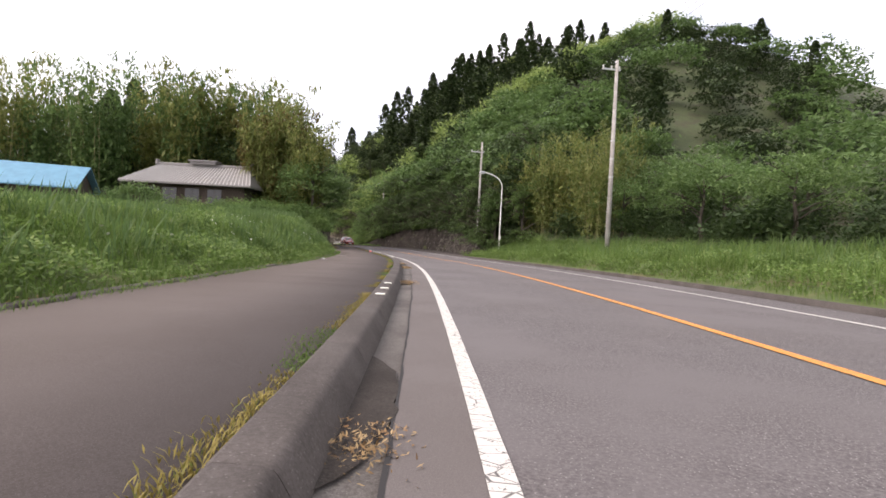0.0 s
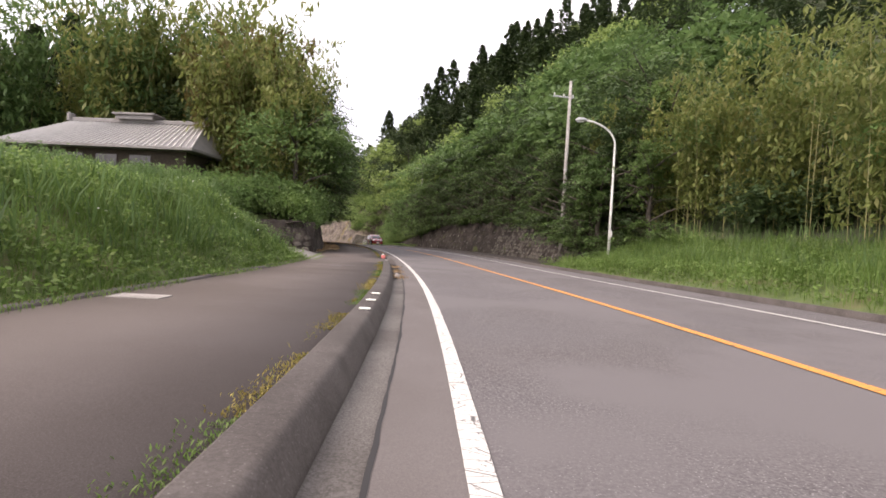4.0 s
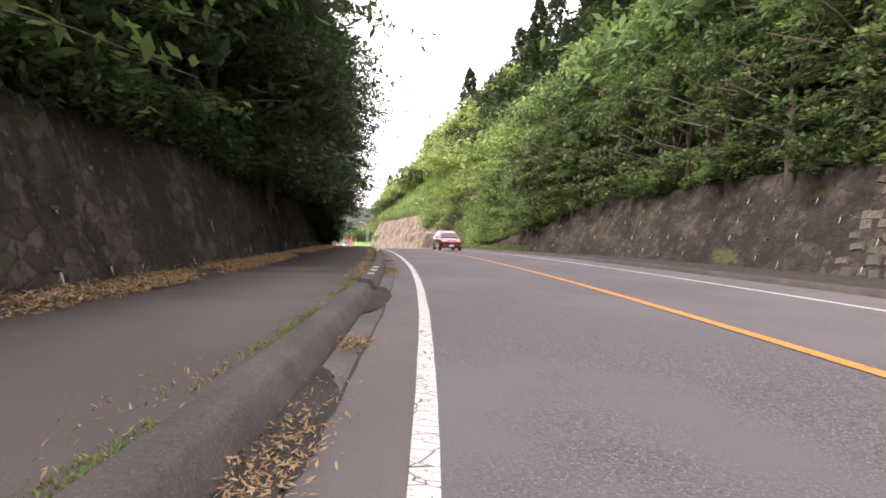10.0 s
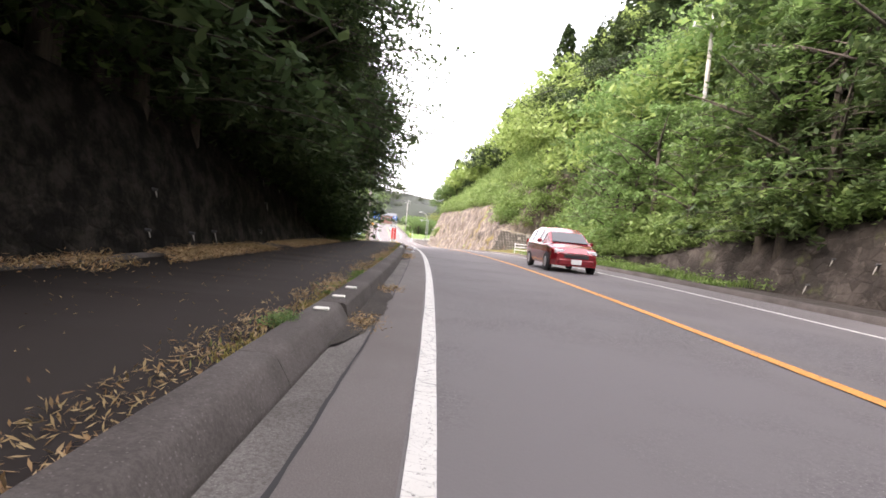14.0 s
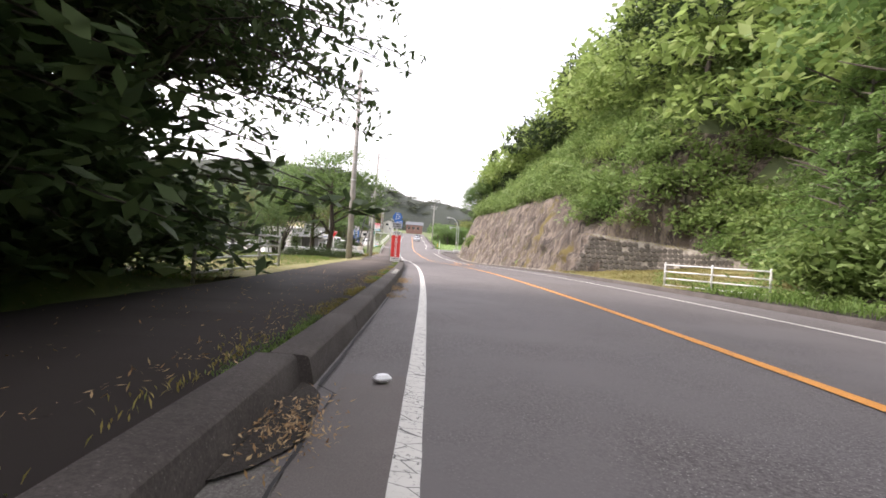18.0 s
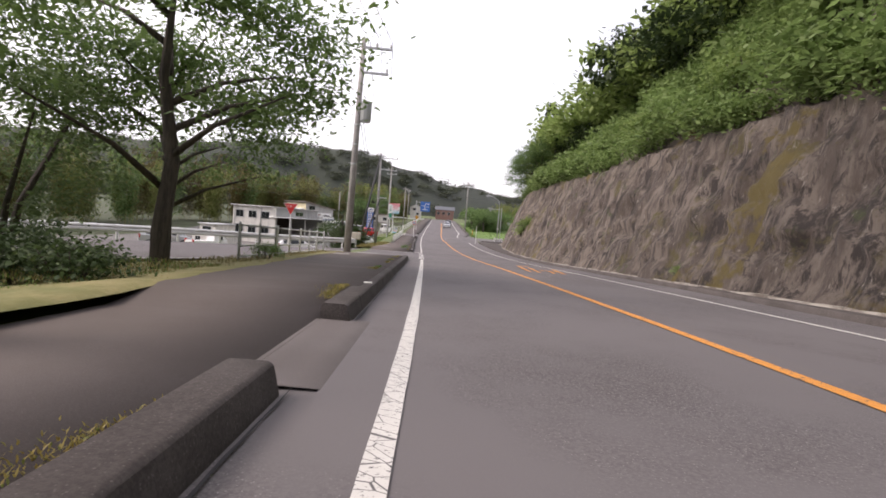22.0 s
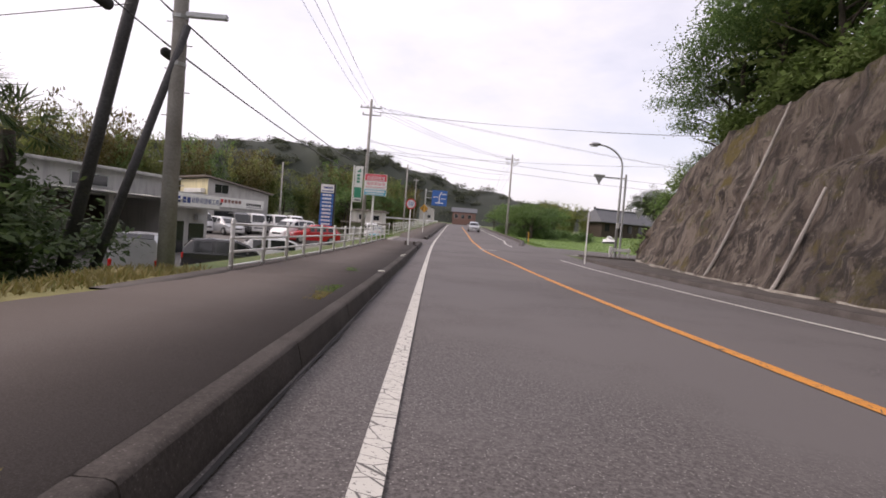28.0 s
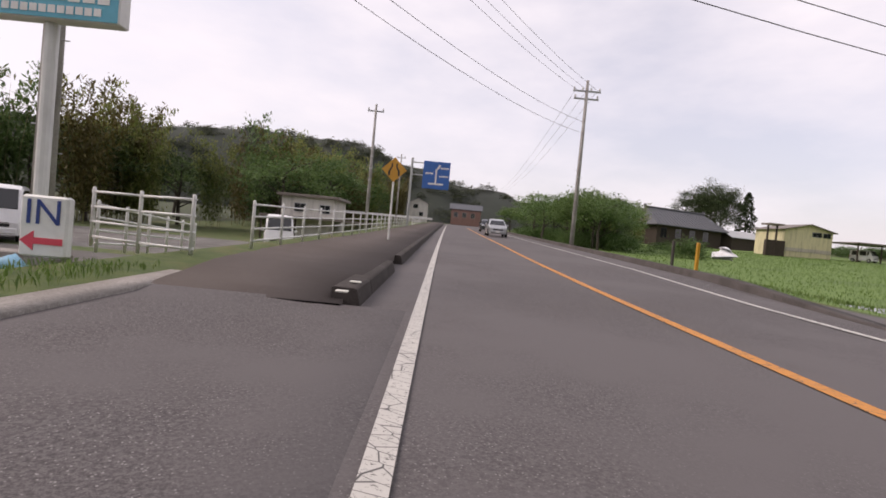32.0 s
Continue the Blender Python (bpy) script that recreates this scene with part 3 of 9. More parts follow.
def sheet(name, s, profile, material, parent=None, label="", smooth=True, rough=0.0, freq=0.5):
    """A surface along the road: profile(s) gives rows of offset and height, always as many. rough: metres of bumps."""
    rows = np.array([profile(v) for v in s])
    n, k = rows.shape[:2]
    v = spots(np.repeat(np.asarray(s, float), k), rows[:, :, 0].ravel(), rows[:, :, 1].ravel())
    if rough:
        for q in v:
            t = noise.noise_vector(Vector(q) * freq) * rough + noise.noise_vector(Vector(q) * freq * 3.3) * rough * 0.45
            q += (t.x, t.y, t.z)
    i, j = np.meshgrid(np.arange(n - 1), np.arange(k - 1), indexing="ij")
    a = (i * k + j).ravel()
    f = np.stack([a, a + 1, a + k + 1, a + k], -1)
    return put(name, quick_mesh(name, v, f), material, parent, label, smooth)


RNG = np.random.default_rng(7)


def cards(places, size, long, droop=0.3, up=None, rng=RNG):
    """Leaf-shaped quads at the places: corners and faces. size: length of each; long: length over width."""
    n = len(places)
    size = np.broadcast_to(size, n)[:, None]
    az = rng.uniform(0, math.tau, n)
    el = rng.normal(-droop, 0.45, n)
    way = np.stack([np.cos(az) * np.cos(el), np.sin(az) * np.cos(el), np.sin(el)], -1)
    side = np.stack([-np.sin(az), np.cos(az), rng.normal(0, 0.5, n)], -1)
    side /= np.linalg.norm(side, axis=1, keepdims=True)
    a, b = way * size * 0.5, side * size * 0.5 / long
    v = np.stack([places - a, places - a * 0.1 + b, places + a, places - a * 0.1 - b], 1).reshape(-1, 3)
    return v, np.arange(4 * n).reshape(n, 4)


def blades(places, height, lean, width, rng=RNG):
    """Grass blades: a triangle each, drawn as a narrow quad."""
    n = len(places)
    az = rng.uniform(0, math.tau, n)
    hh = np.broadcast_to(height, n) * rng.uniform(0.6, 1.25, n)
    off = np.stack([np.cos(az), np.sin(az), 0 * az], -1) * (lean * hh * rng.uniform(0.2, 1.3, n))[:, None]
    side = np.stack([-np.sin(az), np.cos(az), 0 * az], -1) * width
    top = places + off + np.stack([0 * hh, 0 * hh, hh], -1)
    mid = places + off * 0.35 + np.stack([0 * hh, 0 * hh, hh * 0.6], -1)
    v = np.stack([places, mid + side * 0.5, top, mid - side * 0.5], 1).reshape(-1, 3)
    return v, np.arange(4 * n).reshape(n, 4)


def merged(pieces):
    vs, fs, k = [], [], 0
    for v, f in pieces:
        vs.append(v)
        fs.append(f + k)
        k += len(v)
    return np.concatenate(vs), np.concatenate(fs)

# ---- heights of the land beside the road ----


def pick(s, *pairs):
    return float(np.interp(s, [p[0] for p in pairs], [p[1] for p in pairs]))


def wall_foot(s):
    """Offset of the foot of the masonry wall and the rock face on the right."""
    return pick(s, (55, 12.4), (65, 11.7), (73, 11.8), (80, 11.6), (91, 11.1), (96, 10.3), (104, 10.0), (122, 11.5), (130, 15.5), (134, 15.0), (136.4, 13.5), (138, 9.6), (150, 8.9), (165, 8.7), (182, 9.2), (197, 10.4), (206, 11.6), (212, 13.2))


def wall_top(s):
    """Height of that wall or face over the road."""
    return pick(s, (52, 0.9), (58, 0.5), (64, 1.7), (70, 3.0), (80, 3.4), (92, 3.2), (99, 1.9), (106, 0.9), (120, 0.35), (128, 0.5), (132, 1.3), (136.5, 2.1), (139, 2.8), (143, 4.4), (146, 5.8), (150, 6.0), (165, 6.3), (182, 6.9), (195, 7.2), (201, 7.0), (206, 5.6), (209.5, 3.2), (212, 0.3))


def hill(s, d):
    """Height over the road of the land on the right, behind wall_foot."""
    foot, top = wall_foot(s), wall_top(s)
    edge = foot + 0.4 + 0.42 * top
    run = min(78.0, max(0.0, d - edge))
    steep = pick(s, (-60, 0.05), (-5, 0.10), (30, 0.12), (52, 0.35), (64, 0.85), (90, 1.05), (120, 1.12), (140, 1.25), (165, 1.2), (180, 0.9), (190, 0.7), (206, 0.35), (212, 0.02), (260, 0.0))
    late = pick(s, (-60, 0.1), (-15, 0.35), (10, 0.8), (50, 0.8), (64, 0.0), (212, 0.0))
    start = pick(s, (-60, 22), (0, 20), (40, 14), (64, 0))
    rise = steep * run + late * max(0.0, run - start)
    cap = pick(s, (-60, 3), (-20, 5), (0, 5.5), (25, 6.5), (50, 11.5), (64, 17), (80, 46), (100, 90), (140, 105), (165, 74), (188, 30), (203, 9), (213, 0.05), (260, 0.0))
    return top + cap * (1 - math.exp(-rise / max(cap, 0.01)))


def bank(s, d):
    """Height over the road of the land on the left, d negative, from the back of the pavement."""
    r = -d
    if s < 58.0:
        lip = pick(s, (-60, 0.6), (0, 0.75), (15, 0.9), (28, 1.15), (40, 1.9), (46, 2.3), (49.5, 1.4), (51, 0.35), (58, 0.5))
        run = max(0.0, r - 4.7)
        return 0.06 + lip * min(1.0, run / pick(s, (0, 2.6), (40, 2.4), (51, 3.0))) ** 0.8 + 0.03 * max(0.0, run - 3.0) * (1 if run < 40 else 40 / run)
    if s < 118.0:
        lip = pick(s, (58, 2.0), (66, 2.8), (96, 2.8), (104, 2.0), (110, 0.9), (116, 0.15), (118, 0.08))
        run = max(0.0, r - 5.4)
        return lip + pick(s, (58, 0.03), (80, 0.06), (104, 0.05), (112, 0.0), (118, -0.05)) * min(run, 22)
    drop = pick(s, (118, 0.0), (126, -0.03), (142, -0.06), (160, -0.10), (175, -0.30), (200, -0.34), (240, -0.3), (300, -0.2), (420, 0.0))
    low = pick(s, (118, 0.0), (135, -0.5), (150, -0.8), (172, -1.5), (196, -1.75), (207, -1.7), (216, -1.15), (230, -1.05), (242, -1.5), (260, -2.2), (330, -2.2))
    edge = pick(s, (118, 4.2), (175, 4.4), (330, 4.6))
    run = max(0.0, r - edge)
    return 0.05 + max(low, drop * run * (1.8 if s > 170 else 1.0)) - 0.12 * min(1.0, max(0.0, min(run, s - 137, 172 - s)))


def field(s, d):
    """Height over the road of the rice fields on the right, past the rock."""
    return 0.05 - pick(s, (206, 0.0), (212, 0.05), (222, 0.4), (420, 0.4)) * min(1.0, max(0.0, d - 8.8) / 1.2) + 0.02 * max(0.0, d - 22.0)


# The ground: one sheet along the road, out to the hills, and the plain beyond it to the horizon.
_ds = [-190, -140, -100, -75, -58, -46, -38, -32, -27, -23, -19.5, -16.5, -14, -12, -10.2, -8.8, -7.6, -6.7, -6.0, -5.4, -5.0, -4.75, -4.4]
_dr = [8.6, 9.4, 10.2, 11.0, 11.8, 12.6, 13.4, 14.2, 15.2, 16.5, 18, 20, 23, 27, 32, 38, 46, 56, 70, 90, 120, 160, 220]
_ss = np.concatenate([np.arange(-60, 45, 3.0), np.arange(45, 66, 1.5), np.arange(66, 136, 2.5), np.arange(136, 140, 0.5), np.arange(140, 230, 2.5), np.arange(230, 421, 8.0)])
verts, faces = [], []
for s_ in _ss:
    row = [(d_, 0.03 if 57.2 < s_ < 111.5 and d_ > -5.9 else bank(s_, d_)) for d_ in _ds]
    row += [(-4.2, 0.02), (-1.0, -0.08), (0.0, -0.1), (7.0, -0.1), (8.3, -0.06)]
    for d_ in _dr:
        foot_ = wall_foot(s_)
        z_ = pick(s_, (-60, 0.5), (30, 0.5), (52, 0.25), (60, 0.06), (212, 0.0)) * min(1.0, max(0, d_ - 8.5) / 2.0) if d_ < (max(wall_foot(s_ - 2.6), foot_, wall_foot(s_ + 2.6)) if 124 < s_ < 142 else foot_) + 0.42 * wall_top(s_) + (0.7 if s_ > 57 else 0.0) else hill(s_, d_)
        if s_ < 56:
            z_ = max(z_, pick(s_, (-60, 0.55), (36, 0.75), (50, 0.5), (56, 0.1)) * min(1.0, max(0.0, d_ - 8.4) / 2.6))
        if s_ > 212:
            z_ = field(s_, d_) - 0.06
        row.append((d_, z_))
    verts.append(spots(s_, [q[0] for q in row], [q[1] for q in row]))
verts = np.array(verts)
n_, k_ = verts.shape[:2]
i_, j_ = np.meshgrid(np.arange(n_ - 1), np.arange(k_ - 1), indexing="ij")
a_ = (i_ * k_ + j_).ravel()
near_f = np.stack([a_, a_ + 1, a_ + k_ + 1, a_ + k_], -1)
far_v = np.array([(x, y, -9.0) for x in np.linspace(-2600, 2600, 27) for y in np.linspace(-2400, 2800, 27)])
b_ = np.array([(i * 27 + j, (i + 1) * 27 + j, (i + 1) * 27 + j + 1, i * 27 + j + 1) for i in range(26) for j in range(26)])
gv, gf = merged([(verts.reshape(-1, 3), near_f), (far_v, b_)])
ground = put("ground", quick_mesh("ground", gv, gf), GRASS_GROUND, smooth=True)
tagged(ground, "grassy and wooded ground rising to a hill", "ground", kind="structure")
ground.data.materials.append(FOREST_FLOOR)
mi = np.zeros(len(gf), np.int32)
cs_ = np.repeat(_ss[:-1], k_ - 1)
cd_ = np.tile(np.array(_ds + [-4.2, -1, 0, 7, 8.3] + _dr)[:-1], n_ - 1)
mi[: len(near_f)] = ((cd_ > 12) & (cs_ > 44) & (cs_ < 206)) | ((cd_ > 20) & (cs_ < 206)) | ((cd_ < -5.2) & (cs_ > 58) & (cs_ < 112)) | ((cd_ < -34) & (cs_ > 30))
ground.data.polygons.foreach_set("material_index", mi)

# ---- carriageway, shoulder, lines ----
road = strip("road", -58, 330, -0.44, 8.3, 0.0, ASPHALT, 1.0, wob0=0.05)
tagged(road, "grey two-lane asphalt road with worn edges", "road", kind="structure")
road.data.materials.append(SHOULDER)
tagged(strip("road_shoulder", -58, 111.5, lambda s: -0.46, lambda s: -0.03, 0.004, SHOULDER, 0.5, wob0=0.06), "smooth grey asphalt shoulder beside the kerb", "road", kind="structure")
gutter = strip("gutter", -58, 110, -1.06, -0.40, -0.012, GUTTER, 1.0)
for s0_, s1_ in ((110, 157.3), (170.4, 210.2), (217.2, 330)):
    tagged(strip("gutter_far", s0_, s1_, -0.80, -0.40, -0.010, ASPHALT, 1.0), "worn asphalt gutter along the kerb", "gutter", kind="structure")
tagged(gutter, "pale concrete gutter with dirty joints", "gutter", kind="structure")
line_drift = lambda s: pick(s, (56, 0.0), (64, 0.03), (96, 0.045), (104, 0.045), (114, 0.0))
tagged(strip("edge_line_white", -58, 157.6, lambda s: -0.053 + line_drift(s), lambda s: 0.075 + line_drift(s), 0.009, WHITE_LINE, 0.25, 0.006, 0.006), "white edge line with crazed paint", "road marking", kind="structure")
mouth_bend = lambda s: -0.4 * max(0.0, (172.0 - s) / 1.4) ** 2.2
tagged(strip("edge_line_white_far", 169.72, 300, lambda s: mouth_bend(s) - 0.053 - 0.1 * max(0.0, 170.6 - s), lambda s: mouth_bend(s) + 0.075 + 0.12 * max(0.0, 170.6 - s), 0.0165, WHITE_LINE, 0.1), "white edge line bending into the side road", "road marking", kind="structure")
tagged(strip("centre_line", -58, 208.66, lambda s: pick(s, (199, 3.31), (208, 3.0)), lambda s: 0.16 + pick(s, (199, 3.31), (208, 3.0)), 0.009, ORANGE_LINE, 0.25, 0.005, 0.005), "orange centre line, paint worn thin", "road marking", kind="structure")
tagged(strip("centre_line_far", 210.15, 292, lambda s: pick(s, (210, 3.0), (222, 3.0), (240, 3.2)), lambda s: 0.16 + pick(s, (210, 3.0), (222, 3.0), (240, 3.2)), 0.009, ORANGE_LINE, 0.25, 0.005, 0.005), "orange centre line, paint worn thin", "road marking", kind="structure")
tagged(strip("verge_line", -58, 204.5, 6.62, 6.76, 0.009, WHITE_LINE, 0.25, 0.006, 0.006), "white verge line", "road marking", kind="structure")
tagged(strip("verge_line_far", 216.5, 300, lambda s: pick(s, (217, 5.75), (222, 5.85), (230, 6.55), (238, 6.62)), lambda s: 0.15 + pick(s, (217, 5.75), (222, 5.85), (230, 6.55), (238, 6.62)), 0.012, WHITE_LINE, 0.5), "white verge line", "road marking", kind="structure")
for k in range(6):
    s_ = 158.5 + 2.0 * k
    tagged(strip("junction_dash", s_, s_ + 1.0, -0.17, 0.12, 0.013, WHITE_LINE, 0.2, 0.01, 0.01), "short white dash across the side road's mouth", "road marking", "dashes across the side road")
# cross mark at the middle of the junction
for s0_, s1_ in ((208.68, 209.2), (209.58, 210.12)):
    tagged(strip("cross_mark", s0_, s1_, 2.93, 3.17, 0.011, WHITE_LINE, 0.1, 0.01, 0.01), "worn white block of the junction's cross mark", "road marking", kind="structure")
tagged(strip("cross_mark_bar", 209.42, 209.72, 3.28, 3.98, 0.011, WHITE_LINE, 0.1), "white cross mark at the junction, short bar", "road marking", kind="structure")
# faded orange writing on the far lane, too worn to read
word = holder("road_word", stand(153.2, 5.2, 0.010), "faded orange lettering worn to bars on the far lane", "road marking")
for k, (x0, x1, y0, y1) in enumerate([(-0.80, -0.68, -1.6, 2.6), (-0.42, -0.30, -2.6, 1.9), (-0.80, -0.30, 2.48, 2.64), (-0.3, 0.75, -2.6, -2.46), (0.2, 0.32, -2.4, 0.6), (0.63, 0.75, -1.9, 1.8), (-0.1, 0.7, 0.7, 0.84)]):
    Shape().box(x0, x1, y0, y1, 0, 0.003).part("bar", ORANGE_LINE, word)

# side road on the left, junction apron, side road on the right, all of asphalt
tagged(strip("side_road_left", 138, 172.0, lambda s: pick(s, (138, -29), (150, -18.8), (158, -11.7), (165, -7.2), (170.2, -4.8), (172, -4.6)), lambda s: pick(s, (138, -17.0), (146, -9.9), (150, -6.6), (156.5, -4.2), (158.5, -0.05), (169.9, -0.05), (170.6, -0.5)), lambda s: pick(s, (138, -0.5), (152, -0.15), (158, 0.006), (170.4, 0.006), (171, -0.02)), ASPHALT, 0.5), "asphalt side road joining at a junction", "road", kind="structure")
tagged(strip("junction_apron", 157.2, 159.4, -5.2, -0.38, lambda s: pick(s, (157.2, -0.004), (158.0, 0.0), (159.4, 0.0)), ASPHALT, 0.2), "worn asphalt apron at the mouth of the side road", "road", kind="structure")
tagged(strip("side_road_line", 140, 157, lambda s: -0.32 + pick(s, (138, -17.0), (146, -9.9), (150, -6.6), (156.5, -4.2)), lambda s: -0.2 + pick(s, (138, -17.0), (146, -9.9), (150, -6.6), (156.5, -4.2)), lambda s: pick(s, (138, -0.5), (152, -0.15), (158, 0.0)) + 0.012, WHITE_LINE, 0.5), "white line of the side road", "road marking", kind="structure")
tagged(strip("side_road_stop", 162.4, 162.8, -6.4, -2.6, 0.012, WHITE_LINE, 0.1), "white stop bar of the side road", "road marking", kind="structure")
tagged(strip("mouth_line", 169.6, 169.76, -5.2, -1.1, 0.0185, WHITE_LINE, 0.04), "white line across the pavement's end", "road marking", kind="structure")
tagged(strip("side_road_right", 206.5, 221.5, 8.25, lambda s: pick(s, (206.5, 9), (209, 26), (218, 40), (221.5, 10)), lambda s: -0.01, ASPHALT, 0.5), "asphalt side lane by the rice field", "road", kind="structure")
tagged(strip("side_lane_stop", 211.5, 211.85, 9.2, 12.6, 0.004, WHITE_LINE, 0.1), "white stop bar of the side lane", "road marking", kind="structure")
tagged(strip("side_lane_line", 209.4, 209.6, 10.2, 16.0, 0.004, WHITE_LINE, 0.1), "white line of the side lane", "road marking", kind="structure")

# ---- pavement on the left ----


def walk_h(s):
    """Height of the pavement, with its dips at crossings."""
    return pick(s, (48.5, 0.115), (50.5, 0.014), (55.5, 0.014), (57.5, 0.115), (108, 0.115), (114, 0.165), (133.6, 0.165), (135.4, 0.02), (137.7, 0.02), (138.6, 0.165), (140, 0.189), (155.2, 0.189), (157.4, 0.014), (170.3, 0.014), (171.6, 0.189), (208.8, 0.189), (210.3, 0.014), (218.0, 0.014), (219.6, 0.189))


def walk_edge(s):
    """Offset of the pavement's back edge."""
    return pick(s, (-58, -4.15), (50, -4.1), (57, -4.3), (70, -4.45), (98, -4.3), (108, -3.7), (116, -3.2), (142, -3.15), (149, -3.5), (157.3, -3.6), (172, -3.8), (179, -3.45), (185, -2.85), (210, -2.85), (214, -2.8), (218, -2.8), (224, -3.2), (330, -3.4))



for s0, s1, name, inner, lip, skin in ((50.5, 55.6, "driveway", True, -0.40, WALKWAY), (135.3, 137.8, "crossing_apron", False, -0.44, SHOULDER), (210.1, 218.3, "driveway", True, -0.14, ASPHALT)):
    rows_ = (lambda s: [(walk_edge(s) - 0.1, walk_h(s)), (-1.6, walk_h(s)), (-1.0, 0.017), (-0.62, 0.012), (lip, 0.0075), (lip + 0.04, -0.02)]) if inner else (lambda s: [(-1.1, walk_h(s) - 0.05), (-0.98, walk_h(s) + 0.001), (-0.8, 0.016), (-0.62, 0.012), (lip, 0.0075), (lip + 0.04, -0.02)])
    tagged(sheet(name, np.linspace(s0, s1, 26), rows_, skin), "worn asphalt crossing over the kerb line", "pavement", kind="structure")
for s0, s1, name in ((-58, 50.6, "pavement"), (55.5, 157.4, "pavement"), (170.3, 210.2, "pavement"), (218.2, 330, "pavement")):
    # WALKWAY's own colour carries the tree shade where the wood overhangs.
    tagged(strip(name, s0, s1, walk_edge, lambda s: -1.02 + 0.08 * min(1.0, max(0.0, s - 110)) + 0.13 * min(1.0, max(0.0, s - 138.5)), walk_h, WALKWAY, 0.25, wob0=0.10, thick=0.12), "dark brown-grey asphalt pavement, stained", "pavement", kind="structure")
tagged(strip("pavement_edging", -58, 49, -4.38, -4.17, 0.13, KERB, 1.0, 0.03, 0.03, thick=0.12), "low worn concrete edging, half overgrown", "edging", kind="structure")
tagged(strip("wall_footing", 56.5, 106, -4.95, -4.55, 0.13, KERB, 1.0, 0.02, 0.05, thick=0.14), "worn concrete footing under the wall", "footing", kind="structure")
tagged(strip("lot_edging", 183.5, 210.2, -3.22, -2.84, 0.185, KERB, 1.0, thick=0.3), "grey concrete edging under the fence", "edging", kind="structure")
tagged(strip("lot_edging_far", 210.4, 219.5, -3.25, -2.8, 0.05, CONCRETE, 1.0, thick=0.08), "pale concrete edging at the driveway", "edging", kind="structure")
tagged(sheet("farm_drive", np.arange(49.5, 57.1, 1.5), lambda s: [(d, bank(s, d) + 0.035) for d in (-32, -27, -23, -19.5, -16.5, -14, -12, -10.2, -8.8, -7.6, -6.7, -6.0, -5.4, -5.0, -4.75)] + [(-4.4, 0.05), (-4.12, 0.022)], YARD), "pale concrete farm drive", "driveway", kind="structure")

for s0, s1 in ((117, 157.0), (171.6, 185.4)):
    tagged(sheet("grass_strip", np.arange(s0, s1, 0.8), lambda s: [(walk_edge(s) - 5.0, bank(s, walk_edge(s) - 5.0) + 0.01), (walk_edge(s) - 2.6, bank(s, walk_edge(s) - 2.6) + 0.02), (walk_edge(s) - 1.2, max(0.06, bank(s, walk_edge(s) - 1.2) + 0.03)), (walk_edge(s) - 0.5, 0.15), (walk_edge(s) - 0.05, 0.175), (walk_edge(s) + 0.06, 0.13)], DRY_TURF, rough=0.03, freq=1.2), "strip of dry turf along the pavement's back", "verge", kind="structure")

# ---- verge on the right: kerb, apron ----
tagged(strip("verge_kerb", -58, 206, 8.28, 8.48, 0.14, KERB, 1.0, 0.0, 0.02, thick=0.2), "low worn concrete verge kerb", "kerb", kind="structure")
tagged(strip("verge_apron", 56, 136, 8.48, lambda s: wall_foot(s) + 0.25, 0.10, DIRT, 1.0), "dirt strip below the masonry wall", "verge", kind="structure")


def turf(s, d):
    """Height of the mown bank in the nook below the stone wall."""
    return 0.12 + 0.13 * max(0.0, d - 8.6) * math.sin(max(0.0, min(1.0, (s - 123.6) / 14.6)) * math.pi) ** 0.5


tagged(sheet("cut_turf", np.arange(124.0, 138.3, 0.6), lambda s: [(8.5 + (wall_foot(s) + 0.4 - 8.5) * k / 8, turf(s, 8.5 + (wall_foot(s) + 0.4 - 8.5) * k / 8)) for k in range(9)], DRY_TURF, rough=0.05, freq=0.8), "yellowed mown turf bank below the stone wall", "turf", kind="structure")
tagged(strip("rock_apron", 138, 208, 8.46, lambda s: wall_foot(s) + 0.3, 0.11, KERB, 1.0), "dusty concrete strip below the rock face", "verge", kind="structure")
tagged(strip("field_wall", 219.6, 300, lambda s: pick(s, (219.6, 6.7), (228, 8.0), (236, 8.2)), lambda s: 0.4 + pick(s, (219.6, 6.7), (228, 8.0), (236, 8.2)), lambda s: pick(s, (219.6, -0.03), (226, 0.2)), KERB, 1.0, 0.03, 0.05, thick=0.8), "low rough concrete wall of the rice field", "wall", kind="structure")

# ---- retaining wall on the left ----


def left_wall(s):
    top = pick(s, (56.8, 1.75), (59, 2.2), (66, 2.75), (98, 2.75), (104, 2.1), (108, 1.2), (111, 0.5))
    return [(-4.72, 0.0), (-4.80, 0.35), (-4.95, top * 0.33), (-5.12, top * 0.62), (-5.3, top * 0.85), (-5.42, top), (-5.75, top + 0.02), (-6.4, top - 0.1)]


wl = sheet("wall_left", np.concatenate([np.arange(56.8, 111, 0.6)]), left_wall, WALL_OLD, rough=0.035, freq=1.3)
tagged(wl, "tall stained retaining wall, damp and mossy, tree shade in its colour", "wall", kind="structure")
# the wall's return beside the farm drive, of rough stones
ret = holder("return_wall", stand(56.8, -4.72, 0.0), "rough fieldstone wall beside the farm drive", "wall", kind="structure")
Shape().box(-3.5, -0.05, 0.25, 0.9, -0.2, 1.8).part("core", WALL_OLD, ret)
rr = random.Random(5)
